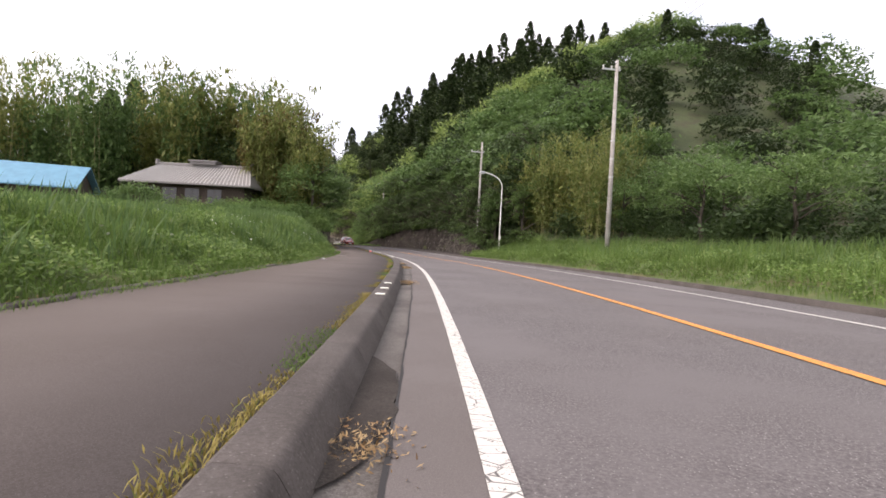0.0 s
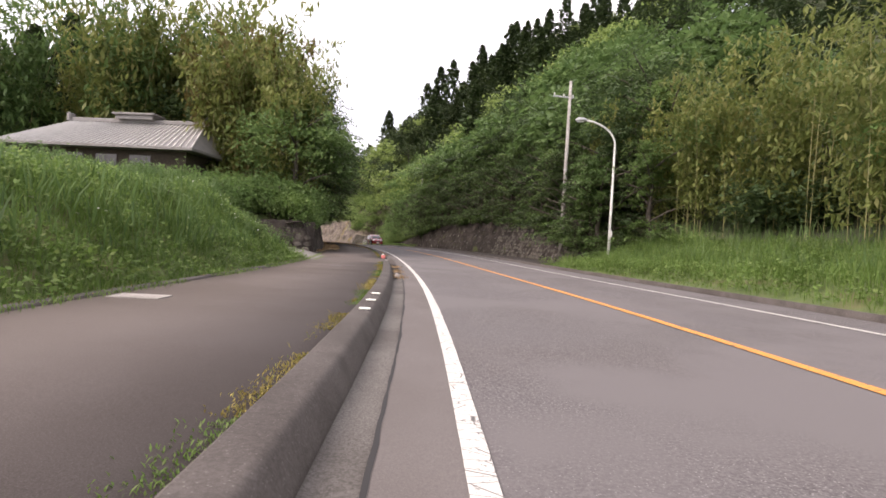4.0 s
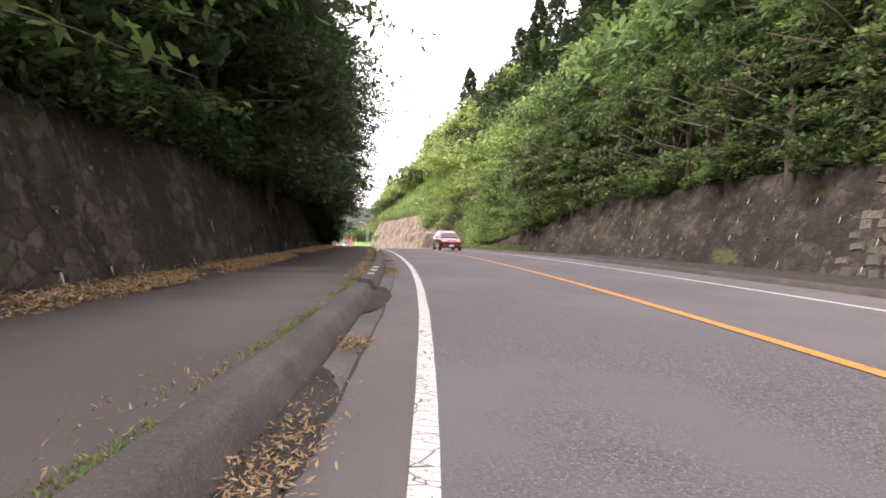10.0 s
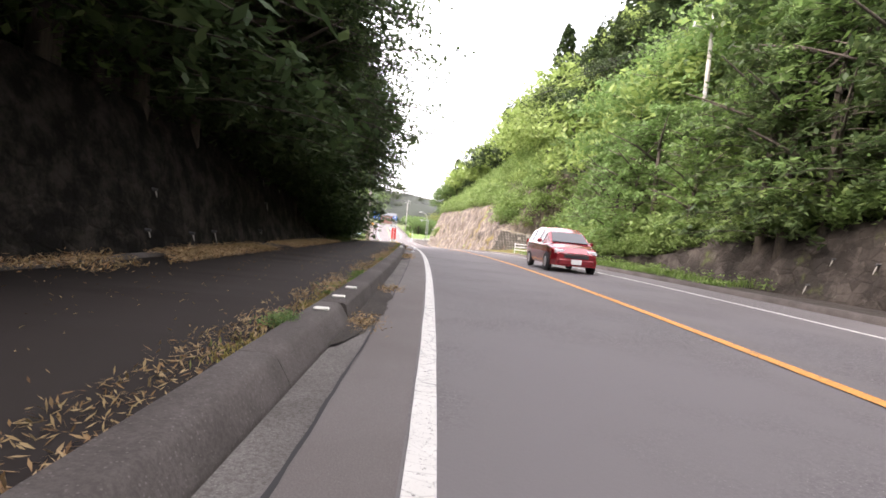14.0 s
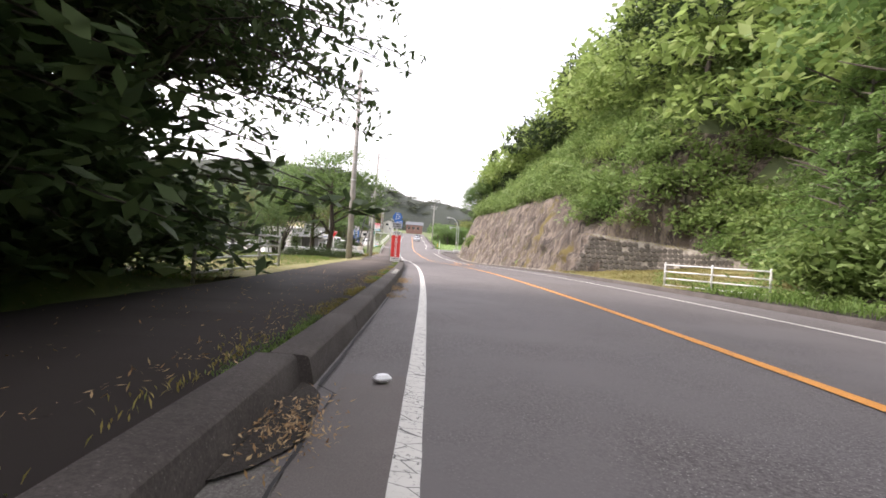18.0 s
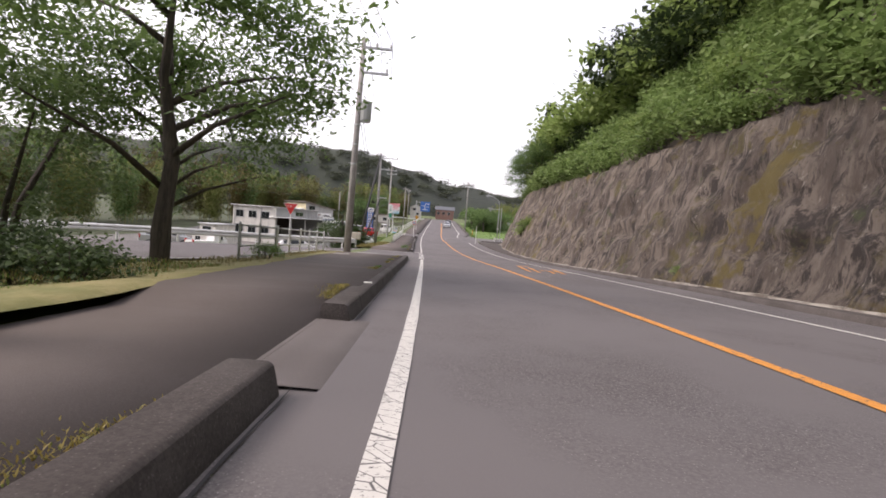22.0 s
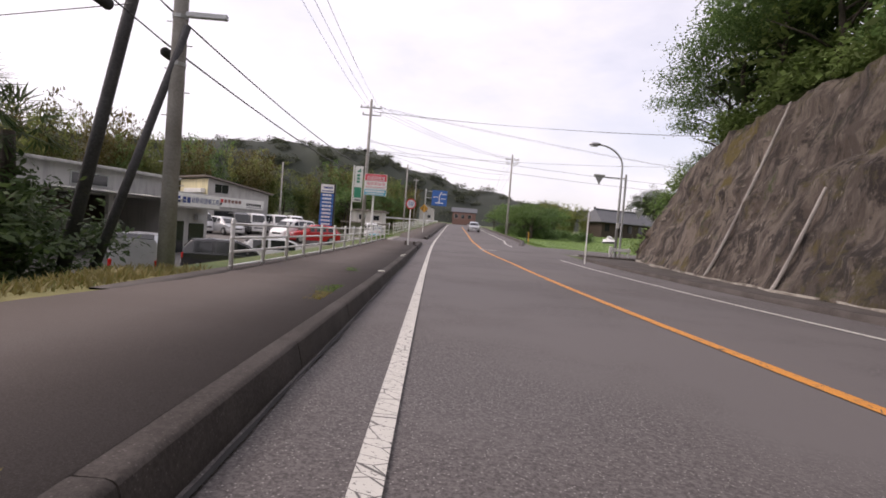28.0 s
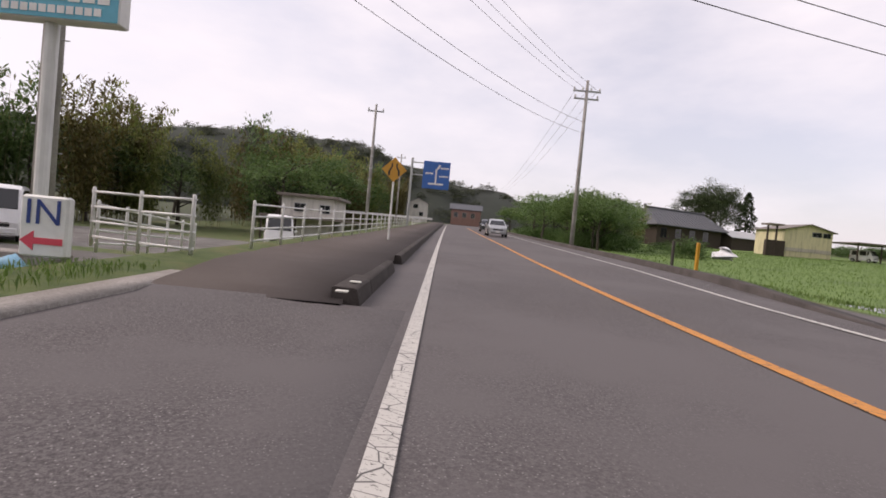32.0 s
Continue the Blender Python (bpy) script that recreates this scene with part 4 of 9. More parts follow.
for row in range(5):
    x = -0.1 - rr.random() * 0.2
    while x > -3.0:
        w, hgt = rr.uniform(0.34, 0.62), rr.uniform(0.32, 0.42)
        z = 0.02 + row * 0.36
        pts = [(x - w * (0.5 + 0.46 * math.cos(a)), z + hgt * (0.5 + 0.47 * math.sin(a))) for a in [k * math.tau / 7 + rr.uniform(-0.2, 0.2) for k in range(7)]]
        b = row * 0.06
        sh = Shape()
        n = len(pts)
        ce = (sum(p[0] for p in pts) / n, sum(p[1] for p in pts) / n)
        sh.add([(p[0], 0.25 + b, p[1]) for p in pts] + [(ce[0] + (p[0] - ce[0]) * 0.8, 0.10 + b, ce[1] + (p[1] - ce[1]) * 0.8) for p in pts],
               [tuple(range(n, 2 * n))] + [(i, (i + 1) % n, n + (i + 1) % n, n + i) for i in range(n)])
        sh.part("stone", STONE, ret)
        x -= w + 0.02

# weep pipes in both walls, each with a run of lime under it
LIME = Mat("lime_run", 0.9).colour((0.3, 0.285, 0.26)).m
wrr = random.Random(8)


def weep(parent, s, d, z, side, lean):
    m = stand(s, d, z) @ Matrix.Rotation(radians(-90 * side), 4, "Z")
    ob = Shape().tube([(0, 0.06, 0.01), (0, -0.05, 0.0)], 0.028, 8).part("weep_pipe", POLE_DARK, parent)
    ob.matrix_world = m
    h = wrr.uniform(0.08, 0.3)
    w = wrr.uniform(0.012, 0.026)
    st = Shape().prism([(-w * 0.6, -0.02), (w * 0.6, -0.02), (w, -h * 0.5), (w * 0.3, -h), (-w * 0.5, -h * 0.7), (-w, -h * 0.4)], 0.012, 0.02, Matrix.Rotation(radians(90 + lean), 4, "X")).part("lime_streak", LIME, parent)
    st.matrix_world = m


for s_ in np.arange(57.8, 104, 1.15):
    for z_ in (0.45, 1.25, 2.0):
        top_ = left_wall(s_)[5][1]
        if z_ < top_ - 0.2 and wrr.random() < 0.3:
            ss_, zz_ = s_ + wrr.uniform(-0.3, 0.3), z_ + wrr.uniform(-0.1, 0.1)
            prof_ = left_wall(ss_)[:6]
            weep(wl, ss_, float(np.interp(zz_, [q[1] for q in prof_], [q[0] for q in prof_])) + 0.04, zz_, -1, -14)

# ---- rock face on the right ----


def rock_face(s):
    foot, top = wall_foot(s) + (0.5 if s < 137.6 else 0.0), wall_top(s)
    j = lambda k: 0.34 * noise.noise((s * 0.35, k * 1.1, 2.0)) + 0.28 * noise.noise((s * 1.2 + k * 0.16, k * 0.35, 9.0)) + 0.16 * noise.noise((s * 2.3, k * 1.9, 5.0))
    rows = [(foot + 0.5 * (1 - min(1, top)), 0.02)]
    for k in range(1, 13):
        q = k / 12
        rows.append((foot + (0.40 * top) * q ** 0.9 + j(k) * min(1.0, top / 2.0) * math.sin(q * 3.1) ** 0.5 if q < 1 else foot + 0.40 * top, top * q * (1 + 0.03 * noise.noise((s * 0.6, 7, 7)))))
    rows.append((foot + 0.42 * top + 0.6, top + 0.15))
    rows.append((foot + 0.42 * top + 2.2, hill(s, foot + 0.42 * top + 2.2) + 0.12))
    rows.append((foot + 0.42 * top + 6.0, hill(s, foot + 0.42 * top + 6.0) + 0.05))
    return rows


rock = sheet("rock_face", np.arange(128.0, 211.5, 0.4), rock_face, ROCK, rough=0.24, freq=1.6)
tagged(rock, "steep brown sprayed rock face with pale runs", "rock face", kind="structure")
tagged(strip("rock_toe", 139, 208, lambda s: wall_foot(s) + 0.05 - 0.4 * max(0.0, 0.35 + 1.2 * noise.noise((s * 0.45, 3, 8))), lambda s: wall_foot(s) + 0.35, lambda s: 0.16 + 0.05 * noise.noise((s * 0.8, 1, 1)), MORTAR, 0.3, 0.1, 0.1, thick=0.25), "ragged pale concrete toe of the rock face", "footing", kind="structure")
# the nook beside it: a wall of six-sided blocks in pale mortar
nook = sheet("wall_nook", np.arange(122.0, 138.3, 0.12), lambda s: [(wall_foot(s) + 0.40 * wall_top(s) * q, 0.02 + wall_top(s) * q * (1 + 0.05 * noise.noise((s * 1.1, 3, 3)))) for q in (0, 0.25, 0.5, 0.75, 1.0)] + [(wall_foot(s) + 0.40 * wall_top(s) + 0.5, wall_top(s) + 0.05)], MORTAR, rough=0.012, freq=2.0)
tagged(nook, "wall of six-sided stone blocks set in pale mortar", "wall", kind="structure")
# two pale drain ribs down the rock
for s_, up in ((197.2, 0.97), (192.8, 0.45)):
    rib = Shape()
    ff, tt = wall_foot(s_), wall_top(s_)
    rib.tube([at(s_ + q * 0.15, ff + 0.40 * tt * q ** 0.9 - 0.12, tt * q) for q in np.linspace(0.0, up, 9)], [0.07, 0.05, 0.06, 0.05, 0.06, 0.05, 0.05, 0.05, 0.04], 6)
    tagged(rib.part("drain_rib", CONCRETE), "pale mortar drain rib running down the rock face", "drain", "drain ribs")

# ---- masonry wall on the right: a backing and its stones ----


def masonry(s):
    foot, top = wall_foot(s), wall_top(s)
    return [(foot + 0.12 + 0.42 * top * q, 0.02 + top * q) for q in (0, 0.25, 0.5, 0.75, 1.0)] + [(foot + 0.42 * top + 0.6, top + 0.15), (foot + 0.42 * top + 2.2, hill(s, foot + 0.42 * top + 2.2) + 0.12)]


mw = sheet("wall_right", np.arange(58.0, 122.0, 1.0), masonry, WALL_DARK, rough=0.07, freq=1.2)
tagged(mw, "old stone-block retaining wall, dark with moss", "wall", kind="structure")

for s_ in np.arange(60, 99, 1.3):
    for z_ in (0.5, 1.2, 1.9, 2.5):
        if z_ < wall_top(s_) - 0.4 and wrr.random() < 0.7:
            ss_, zz_ = s_ + wrr.uniform(-0.3, 0.3), z_ + wrr.uniform(-0.12, 0.12)
            weep(mw, ss_, wall_foot(ss_) + 0.06 + 0.42 * zz_, zz_, 1, -22)

# ---- poles, wires, lamps ----


def utility_pole(s, d, h0, height, label, arms=(), material=POLE_CONCRETE, can=None, lean=0.0, bands=3, base=0.165):
    m = stand(s, d, h0) @ Matrix.Rotation(radians(lean), 4, "Y")
    ob = holder("utility_pole", m, label, "utility pole", "utility poles")
    Shape().tube([(0, 0, -0.3), (0, 0, height * 0.5), (0, 0, height)], [base, base * 0.82, base * 0.6], 12).part("shaft", material, ob, smooth=True)
    for k in range(bands):
        z = height * (0.42 + 0.09 * k)
        Shape().tube([(0, 0, z), (0, 0, z + 0.07)], base * 0.92, 10).part("band", GALVANISED, ob)
    for z, x0, x1, n in arms:
        arm = Shape().box(x0, x1, -0.05, 0.05, z - 0.05, z + 0.05, chamfer=0.01).part("crossarm", GALVANISED, ob)
        for k in range(n):
            x = x0 + 0.08 + (x1 - x0 - 0.16) * (k / max(1, n - 1))
            Shape().tube([(x, 0, z + 0.04), (x, 0, z + 0.12), (x, 0, z + 0.24)], [0.03, 0.06, 0.04], 8).part("insulator", PORCELAIN, arm)
    if can:
        z, x = can
        box = Shape().tube([(x, 0, z), (x, 0, z + 0.1), (x, 0, z + 0.85), (x, 0, z + 0.95)], [0.2, 0.25, 0.25, 0.16], 12).part("transformer", GREY_STEEL, ob, "grey transformer can")
        Shape().box(min(0, x), max(0, x), -0.04, 0.04, z + 0.3, z + 0.38).part("bracket", GALVANISED, box)
    for k in range(8):
        z = 1.9 + k * 0.45
        Shape().tube([(-0.01, 0, z), (-0.26 if k % 2 else 0.26, 0, z)], 0.011, 5).part("step_bolt", GALVANISED, ob)
    return ob


utility_pole(36.0, 12.9, 0.45, 12.9, "tall pale concrete utility pole in the grass", [(12.3, -1.0, 0.25, 3)])
utility_pole(63.2, 12.5, 0.05, 13.4, "tall pale concrete utility pole by the stone wall", [(12.2, -1.3, 0.3, 3)])
utility_pole(111.0, 14.6, 3.4, 10.7, "concrete utility pole rising out of the hillside trees", [(9.9, -1.1, 0.3, 3)])
utility_pole(135.8, -3.66, 0.05, 10.3, "pale concrete utility pole at the pavement's back", [(9.2, -1.0, 1.0, 4), (8.6, -0.9, 0.9, 4)], lean=0.0)
utility_pole(155.6, -3.42, 0.05, 9.7, "concrete utility pole with a transformer", [(9.3, -0.1, 1.3, 3), (8.2, -0.1, 1.2, 2)], can=(6.0, 0.34), lean=0.8)
utility_pole(188.4, -5.0, -0.35, 10.0, "concrete utility pole with braced arms", [(9.5, -0.1, 1.9, 4), (8.3, -0.1, 1.0, 2), (5.2, -0.1, 0.9, 1)])
utility_pole(221.2, -6.3, -0.4, 11.6, "concrete utility pole behind the signs", [(10.9, -0.9, 0.9, 4), (10.3, -0.7, 0.9, 3)], can=None)
utility_pole(246.3, 8.5, 0.0, 10.9, "concrete utility pole at the edge of the rice field", [(10.2, -0.9, 0.9, 4), (9.7, -0.8, 0.8, 3)], base=0.15)
utility_pole(250.0, -5.6, -0.6, 9.5, "slender utility pole beside the bridge", [(9.0, -0.6, 0.6, 2)], base=0.13)
utility_pole(232.0, -17.0, -1.6, 8.0, "slender utility pole behind the lot", [], base=0.11)
utility_pole(284.0, -7.0, 0.0, 9.5, "slender utility pole beside the road", [(9.0, -0.6, 0.6, 2)], base=0.13)
utility_pole(262.0, 78.0, 0.6, 9.0, "distant utility pole by the farmhouses", [(8.5, -0.7, 0.7, 2)], base=0.14)
utility_pole(170.0, -44.0, -1.5, 8.5, "distant utility pole among the bamboo", [(8.0, -0.6, 0.6, 2)], base=0.12)

stay = Shape().tube([at(188.3, -5.0, 9.5), at(188.1, -7.0, -1.4)], [0.09, 0.13], 10).part("stay_pole", POLE_DARK, smooth=True)
tagged(stay, "dark leaning stay pole propping a utility pole", "stay pole")
stay2 = Shape().tube([at(188.3, -4.8, 4.6), at(188.4, -6.7, -1.2)], [0.07, 0.10], 10).part("stay_pole", POLE_DARK, smooth=True)
tagged(stay2, "short dark leaning stay pole", "stay pole")


def wire(a, b, sag, name="overhead_wire", r=0.011, n=14, label="thin black overhead wire", group="overhead wires"):
    pts = [a.lerp(b, k / n) - Vector((0, 0, sag * 4 * (k / n) * (1 - k / n))) for k in range(n + 1)]
    return tagged(Shape().tube(pts, r, 4, False).part(name, CABLE), label, "wire", group)


for x in (0.2, 0.7, 1.2):
    wire(at(135.8, -4.15 + x - 0.6, 9.4), at(155.6, -3.2 + x, 9.6), 0.35)
    wire(at(155.6, -3.2 + x, 9.6), at(187.7, -5.4 + x, 9.3), 0.45)
    wire(at(187.7, -5.4 + x, 9.3), at(221.2, -6.9 + x, 10.7), 0.45)
for x in (-0.7, 0.0, 0.7):
    wire(at(221.2, -6.3 + x, 10.7), at(246.3, 8.5 + x, 10.3), 0.6)
    wire(at(246.3, 8.5 + x, 10.3), at(330, 12 + x, 9.0), 1.0)
    wire(at(36, 12.0 + x * 0.5, 12.8), at(63.2, 11.9 + x * 0.5, 12.2), 0.5)
    wire(at(36, 12.0 + x * 0.5, 12.8), at(-20, 16 + x, 12.8), 0.5)
    wire(at(63.2, 11.9 + x * 0.5, 12.3), at(111, 14.0 + x * 0.5, 13.3), 0.9)
    wire(at(111, 14.0 + x * 0.5, 13.4), at(135.8, -4.15 + x, 9.3), 0.5)
for z in (7.3, 6.6):
    wire(at(155.6, -3.3, z), at(188.4, -5.3, z - 2.3), 0.6, r=0.016)
    wire(at(188.4, -5.3, z - 2.3), at(221.2, -6.5, z - 1.7), 0.4, r=0.022)
    wire(at(221.2, -6.3, z + 0.4), at(240, 60, z + 1.5), 1.4, r=0.014)
    wire(at(221.2, -6.3, z + 0.6), at(246.3, 8.5, z + 0.9), 0.7)
    wire(at(187.7, -5.5, z - 1.9), at(200, -48, z + 0.6), 1.0)
    wire(at(135.8, -4.15, z - 0.6), at(155.6, -3.3, z - 0.2), 0.4)
for x in (0.0, 0.8):
    wire(at(221.2, -6.3 + x, 10.6), at(254, 72 + x, 9.8), 1.2)
    wire(at(221.2, -6.3 + x, 10.2), at(216, 34 + x, 10.4), 0.8)
wire(at(221.2, -6.3, 7.0), at(216, 34, 8.6), 0.9)
for s_, d_, z_ in ((186.6, -5.4, 4.35), (189.2, -5.55, 4.27), (219.4, -6.2, 6.7)):
    c = Shape().tube([at(s_ - 0.35, d_, z_ + 0.03), at(s_ - 0.28, d_, z_), at(s_ + 0.28, d_, z_ - 0.02), at(s_ + 0.35, d_, z_)], [0.03, 0.1, 0.1, 0.03], 10).part("cable_closure", BLACK_RUBBER, smooth=True)
    tagged(c, "black cable closure hanging on the line", "cable closure", "cable closures")


def arm_lamp(s, d, h0, height, reach, label, material):
    ob = holder("street_lamp", stand(s, d, h0), label, "street lamp", "street lamps")
    bend = [(0, 0, height - 1.5)] + [(-reach * (1 - math.cos(a)) * 0.9, 0, height - 1.5 + 1.35 * math.sin(a)) for a in np.linspace(0.2, 1.45, 7)]
    Shape().tube([(0, 0, -0.1), (0, 0, height * 0.5)] + bend, [0.085, 0.075] + [0.055] * 8, 10).part("pole", material, ob, smooth=True)
    Shape().tube([(0, 0, -0.02), (0, 0, 0.25)], 0.12, 10).part("base", material, ob)
    tip = Vector(bend[-1])
    head = Shape().tube([tip + Vector((0.05, 0, 0)), tip + Vector((-0.15, 0, 0.02)), tip + Vector((-0.5, 0, 0.0)), tip + Vector((-0.68, 0, -0.03))], [0.05, 0.12, 0.13, 0.05], 10).part("head", GALVANISED, ob, "grey lamp head", smooth=True)
    Shape().box(tip.x - 0.6, tip.x - 0.18, -0.09, 0.09, tip.z - 0.14, tip.z - 0.10, chamfer=0.015).part("lens", LENS, head)
    Shape().box(-0.1, 0.1, -0.13, -0.09, 1.9, 2.25).part("plate", SIGN_WHITE, ob)
    return ob


arm_lamp(56.5, 12.6, 0.1, 8.9, 2.4, "white curved-arm street lamp", WHITE_STEEL)
arm_lamp(210.5, 11.5, 0.05, 7.2, 1.9, "grey curved-arm street lamp at the junction", GALVANISED)

flash = holder("warning_post", stand(211.0, 11.95, 0.0), "grey post with an arm and a triangular warning lamp", "signal post")
Shape().tube([(0, 0, -0.1), (0, 0, 5.4)], 0.07, 10).part("pole", GALVANISED, flash)
Shape().tube([(0, 0, 5.15), (-1.75, 0, 5.15)], 0.04, 8).part("arm", GALVANISED, flash)
Shape().prism([(-1.95, 0.2), (-1.45, 0.2), (-1.7, -0.3)], -0.06, 0.06, Matrix.Translation((0, 0, 4.95)) @ UPRIGHT).part("warning_triangle", GREY_STEEL, flash)
Shape().box(-2.05, -1.35, -0.1, 0.1, 5.12, 5.3, chamfer=0.03).part("lamp_box", GREY_STEEL, flash)
grd = holder("foot_guard", stand(210.0, 11.1, 0.14), "short white guard rail at the lamp's foot", "guard rail")
for x in (0.0, 1.15):
    Shape().tube([(x, 0.2, -0.2), (x, 0.2, 0.62)], 0.045, 8).part("post", WHITE_STEEL, grd, smooth=True)
Shape().box(-0.1, 1.25, 0.13, 0.17, 0.36, 0.56, chamfer=0.015).part("beam", WHITE_STEEL, grd)
Shape().box(-0.12, 0.1, 0.05, 0.13, 0.2, 0.66, chamfer=0.03).part("end_plate", WHITE_STEEL, grd)
Shape().prism([(0.35, 0.2), (0.95, 0.2), (0.65, -0.32)], -0.03, 0.03, Matrix.Translation((0.75, 1.0, 3.05)) @ UPRIGHT).part("rear_triangle", GREY_STEEL, flash, "back of a second triangular panel")
isle = Shape().prism([(2.6 * math.cos(a), 1.5 * math.sin(a)) for a in np.linspace(0, math.tau, 20)[:-1]], -0.1, 0.16).part("traffic_island", KERB)
isle.matrix_world = stand(209.6, 11.6, 0.0)
tagged(isle, "low concrete island under the lamp", "island", kind="structure")
dp = Shape().tube([(0, 0, -0.05), (0, 0, 2.5)], 0.035, 8).part("marker_post", WHITE_STEEL)
dp.matrix_world = stand(203.0, 7.55, 0.0)
tagged(dp, "thin white marker post at the verge", "marker post")
for s_, d_ in ((231.0, 9.2), (233.4, 9.4)):
    q = Shape().box(-0.05, 0.05, -0.05, 0.05, -0.1, 1.1, chamfer=0.01).part("field_post", SIGN_YELLOW if s_ < 232 else KERB)
    q.matrix_world = stand(s_, d_, 0.0)
    tagged(q, "short pale post at the field's edge", "post", "posts at the field")

# ---- signs ----


def disc(sh, x, z, r, y0, y1, n=28):
    return sh.prism([(x + r * math.cos(a), z + r * math.sin(a)) for a in np.linspace(0, math.tau, n + 1)[:-1]], -y1, -y0, UPRIGHT)


def bars(parent, x0, x1, z, height, n, material, y, seed=1, gap=0.2):
    """A line of writing too small to read: plain bars."""
    q = random.Random(seed)
    w = (x1 - x0) / n
    for k in range(n):
        Shape().box(x0 + k * w, x0 + (k + 1 - gap) * w, y - 0.004, y, z - height / 2 * q.uniform(0.8, 1), z + height / 2).part("writing_bar", material, parent)


sg = holder("route_sign", stand(133.4, -1.14, 0.16), "blue route shield over a red warning board", "road sign")
Shape().tube([(0, 0.06, -0.1), (0, 0.06, 2.5)], 0.035, 10).part("post", GALVANISED, sg)
Shape().prism([(0.25 * math.cos(a), 2.26 + 0.25 * math.sin(a)) for a in [radians(60 * k) for k in range(6)]], -0.03, 0.0, UPRIGHT).part("shield", SIGN_BLUE, sg)
lettering("route_number", "27", 0.25, SIGN_WHITE, sg, 0, -0.004, 2.23)
bars(sg, -0.07, 0.07, 2.405, 0.05, 2, SIGN_WHITE, -0.004)
plate = Shape().box(-0.24, 0.24, 0.0, 0.02, 1.72, 1.98, chamfer=0.006).part("name_plate", SIGN_GREY, sg)
bars(sg, -0.2, 0.2, 1.91, 0.07, 6, SIGN_BLACK, -0.004, 2)
bars(sg, -0.2, 0.2, 1.80, 0.07, 6, SIGN_BLACK, -0.004, 3)
Shape().box(-0.22, 0.22, -0.01, 0.02, 0.06, 1.56, chamfer=0.006).part("board", SIGN_RED, sg, "red board with white vertical lettering")
Shape().box(-0.22, 0.22, -0.016, 0.018, 1.36, 1.56).part("board_head", SIGN_WHITE, sg)
Shape().box(-0.22, 0.22, -0.016, 0.018, 0.06, 0.27).part("board_foot", SIGN_WHITE, sg)
lettering("head_words", "注意", 0.17, SIGN_BLACK, sg, 0, -0.02, 1.455, wide=0.36)
for k, ch in enumerate("交通事故多発路線"):
    lettering("warning_word", ch, 0.135, SIGN_WHITE, sg, 0, -0.014, 1.29 - k * 0.134, wide=0.13)
bars(sg, -0.18, 0.18, 0.21, 0.05, 7, SIGN_BLACK, -0.018, 5)
bars(sg, -0.18, 0.18, 0.12, 0.05, 6, SIGN_BLACK, -0.018, 6)

sp = holder("speed_sign", stand(204.15, -1.15, 0.165), "round speed limit sign on a white post", "road sign")
Shape().tube([(0, 0.05, -0.1), (0, 0.05, 2.35)], 0.034, 10).part("post", WHITE_STEEL, sp)
disc(Shape(), 0, 2.1, 0.265, 0.0, 0.02).part("rim", SIGN_RED, sp)
disc(Shape(), 0, 2.1, 0.205, -0.004, 0.016).part("face", flat("faded_sign_face", (0.62, 0.63, 0.64)), sp)
lettering("speed_number", "50", 0.27, SIGN_BLUE, sp, 0, -0.008, 2.1)
for dx in (-0.12, 0.3):
    Shape().tube([(dx, -0.05, -0.08), (dx, -0.05, 0.22)], 0.05, 10).part("foot_stub", KERB, sp)

ys = holder("stop_sign", stand(161.2, -7.5, 0.0), "red triangular stop sign on a white post", "road sign")
Shape().tube([(0, 0.05, -0.1), (0, 0.05, 2.5)], 0.034, 10).part("post", WHITE_STEEL, ys)
Shape().prism([(-0.4, 2.5), (0.4, 2.5), (0, 1.82)], -0.02, 0.0, UPRIGHT).part("triangle_rim", SIGN_WHITE, ys)
Shape().prism([(-0.36, 2.475), (0.36, 2.475), (0, 1.865)], 0.002, 0.006, UPRIGHT).part("triangle", SIGN_RED, ys)
lettering("stop_words", "止まれ", 0.13, SIGN_WHITE, ys, 0, -0.008, 2.33)

rs = holder("business_sign", stand(219.9, -5.23, -0.21) @ Matrix.Scale(0.915, 4), "red, white and blue business signboard on a white pole", "signboard")
Shape().tube([(-0.16, 0.1, -0.25), (-0.16, 0.1, 4.0)], 0.095, 12).part("pole", WHITE_STEEL, rs)
Shape().box(-1.0, 0.95, -0.1, 0.16, 3.7, 5.6, chamfer=0.02).part("cabinet", SIGN_WHITE, rs)
Shape().box(-0.98, 0.93, -0.108, -0.09, 4.98, 5.58).part("red_panel", SIGN_PINK, rs)
Shape().box(-0.98, 0.93, -0.108, -0.09, 3.72, 4.22).part("blue_panel", SIGN_CYAN, rs)
lettering("sign_word", "民間車検場", 0.3, SIGN_WHITE, rs, 0, -0.115, 5.26, wide=1.55)
lettering("sign_word", "厳選車販売", 0.3, SIGN_PINK, rs, 0, -0.105, 4.72, wide=1.6)
bars(rs, -0.8, 0.8, 5.07, 0.07, 12, SIGN_WHITE, -0.112, 3)
bars(rs, -0.85, 0.85, 4.45, 0.05, 16, SIGN_PINK, -0.104, 4)
bars(rs, -0.85, 0.85, 4.33, 0.05, 14, SIGN_GREY, -0.104, 5)
bars(rs, -0.88, 0.85, 4.06, 0.2, 8, SIGN_WHITE, -0.112, 6)
bars(rs, -0.75, 0.72, 3.84, 0.12, 11, SIGN_WHITE, -0.112, 7)

ja = holder("bank_sign", stand(211.6, -5.5, -0.01) @ Matrix.Diagonal((0.74, 1, 1.05, 1)), "tall white and green upright signboard on a white pole", "signboard")
Shape().tube([(0, 0.0, -0.6), (0, 0.0, 4.5)], 0.055, 12).part("pole", WHITE_STEEL, ja)
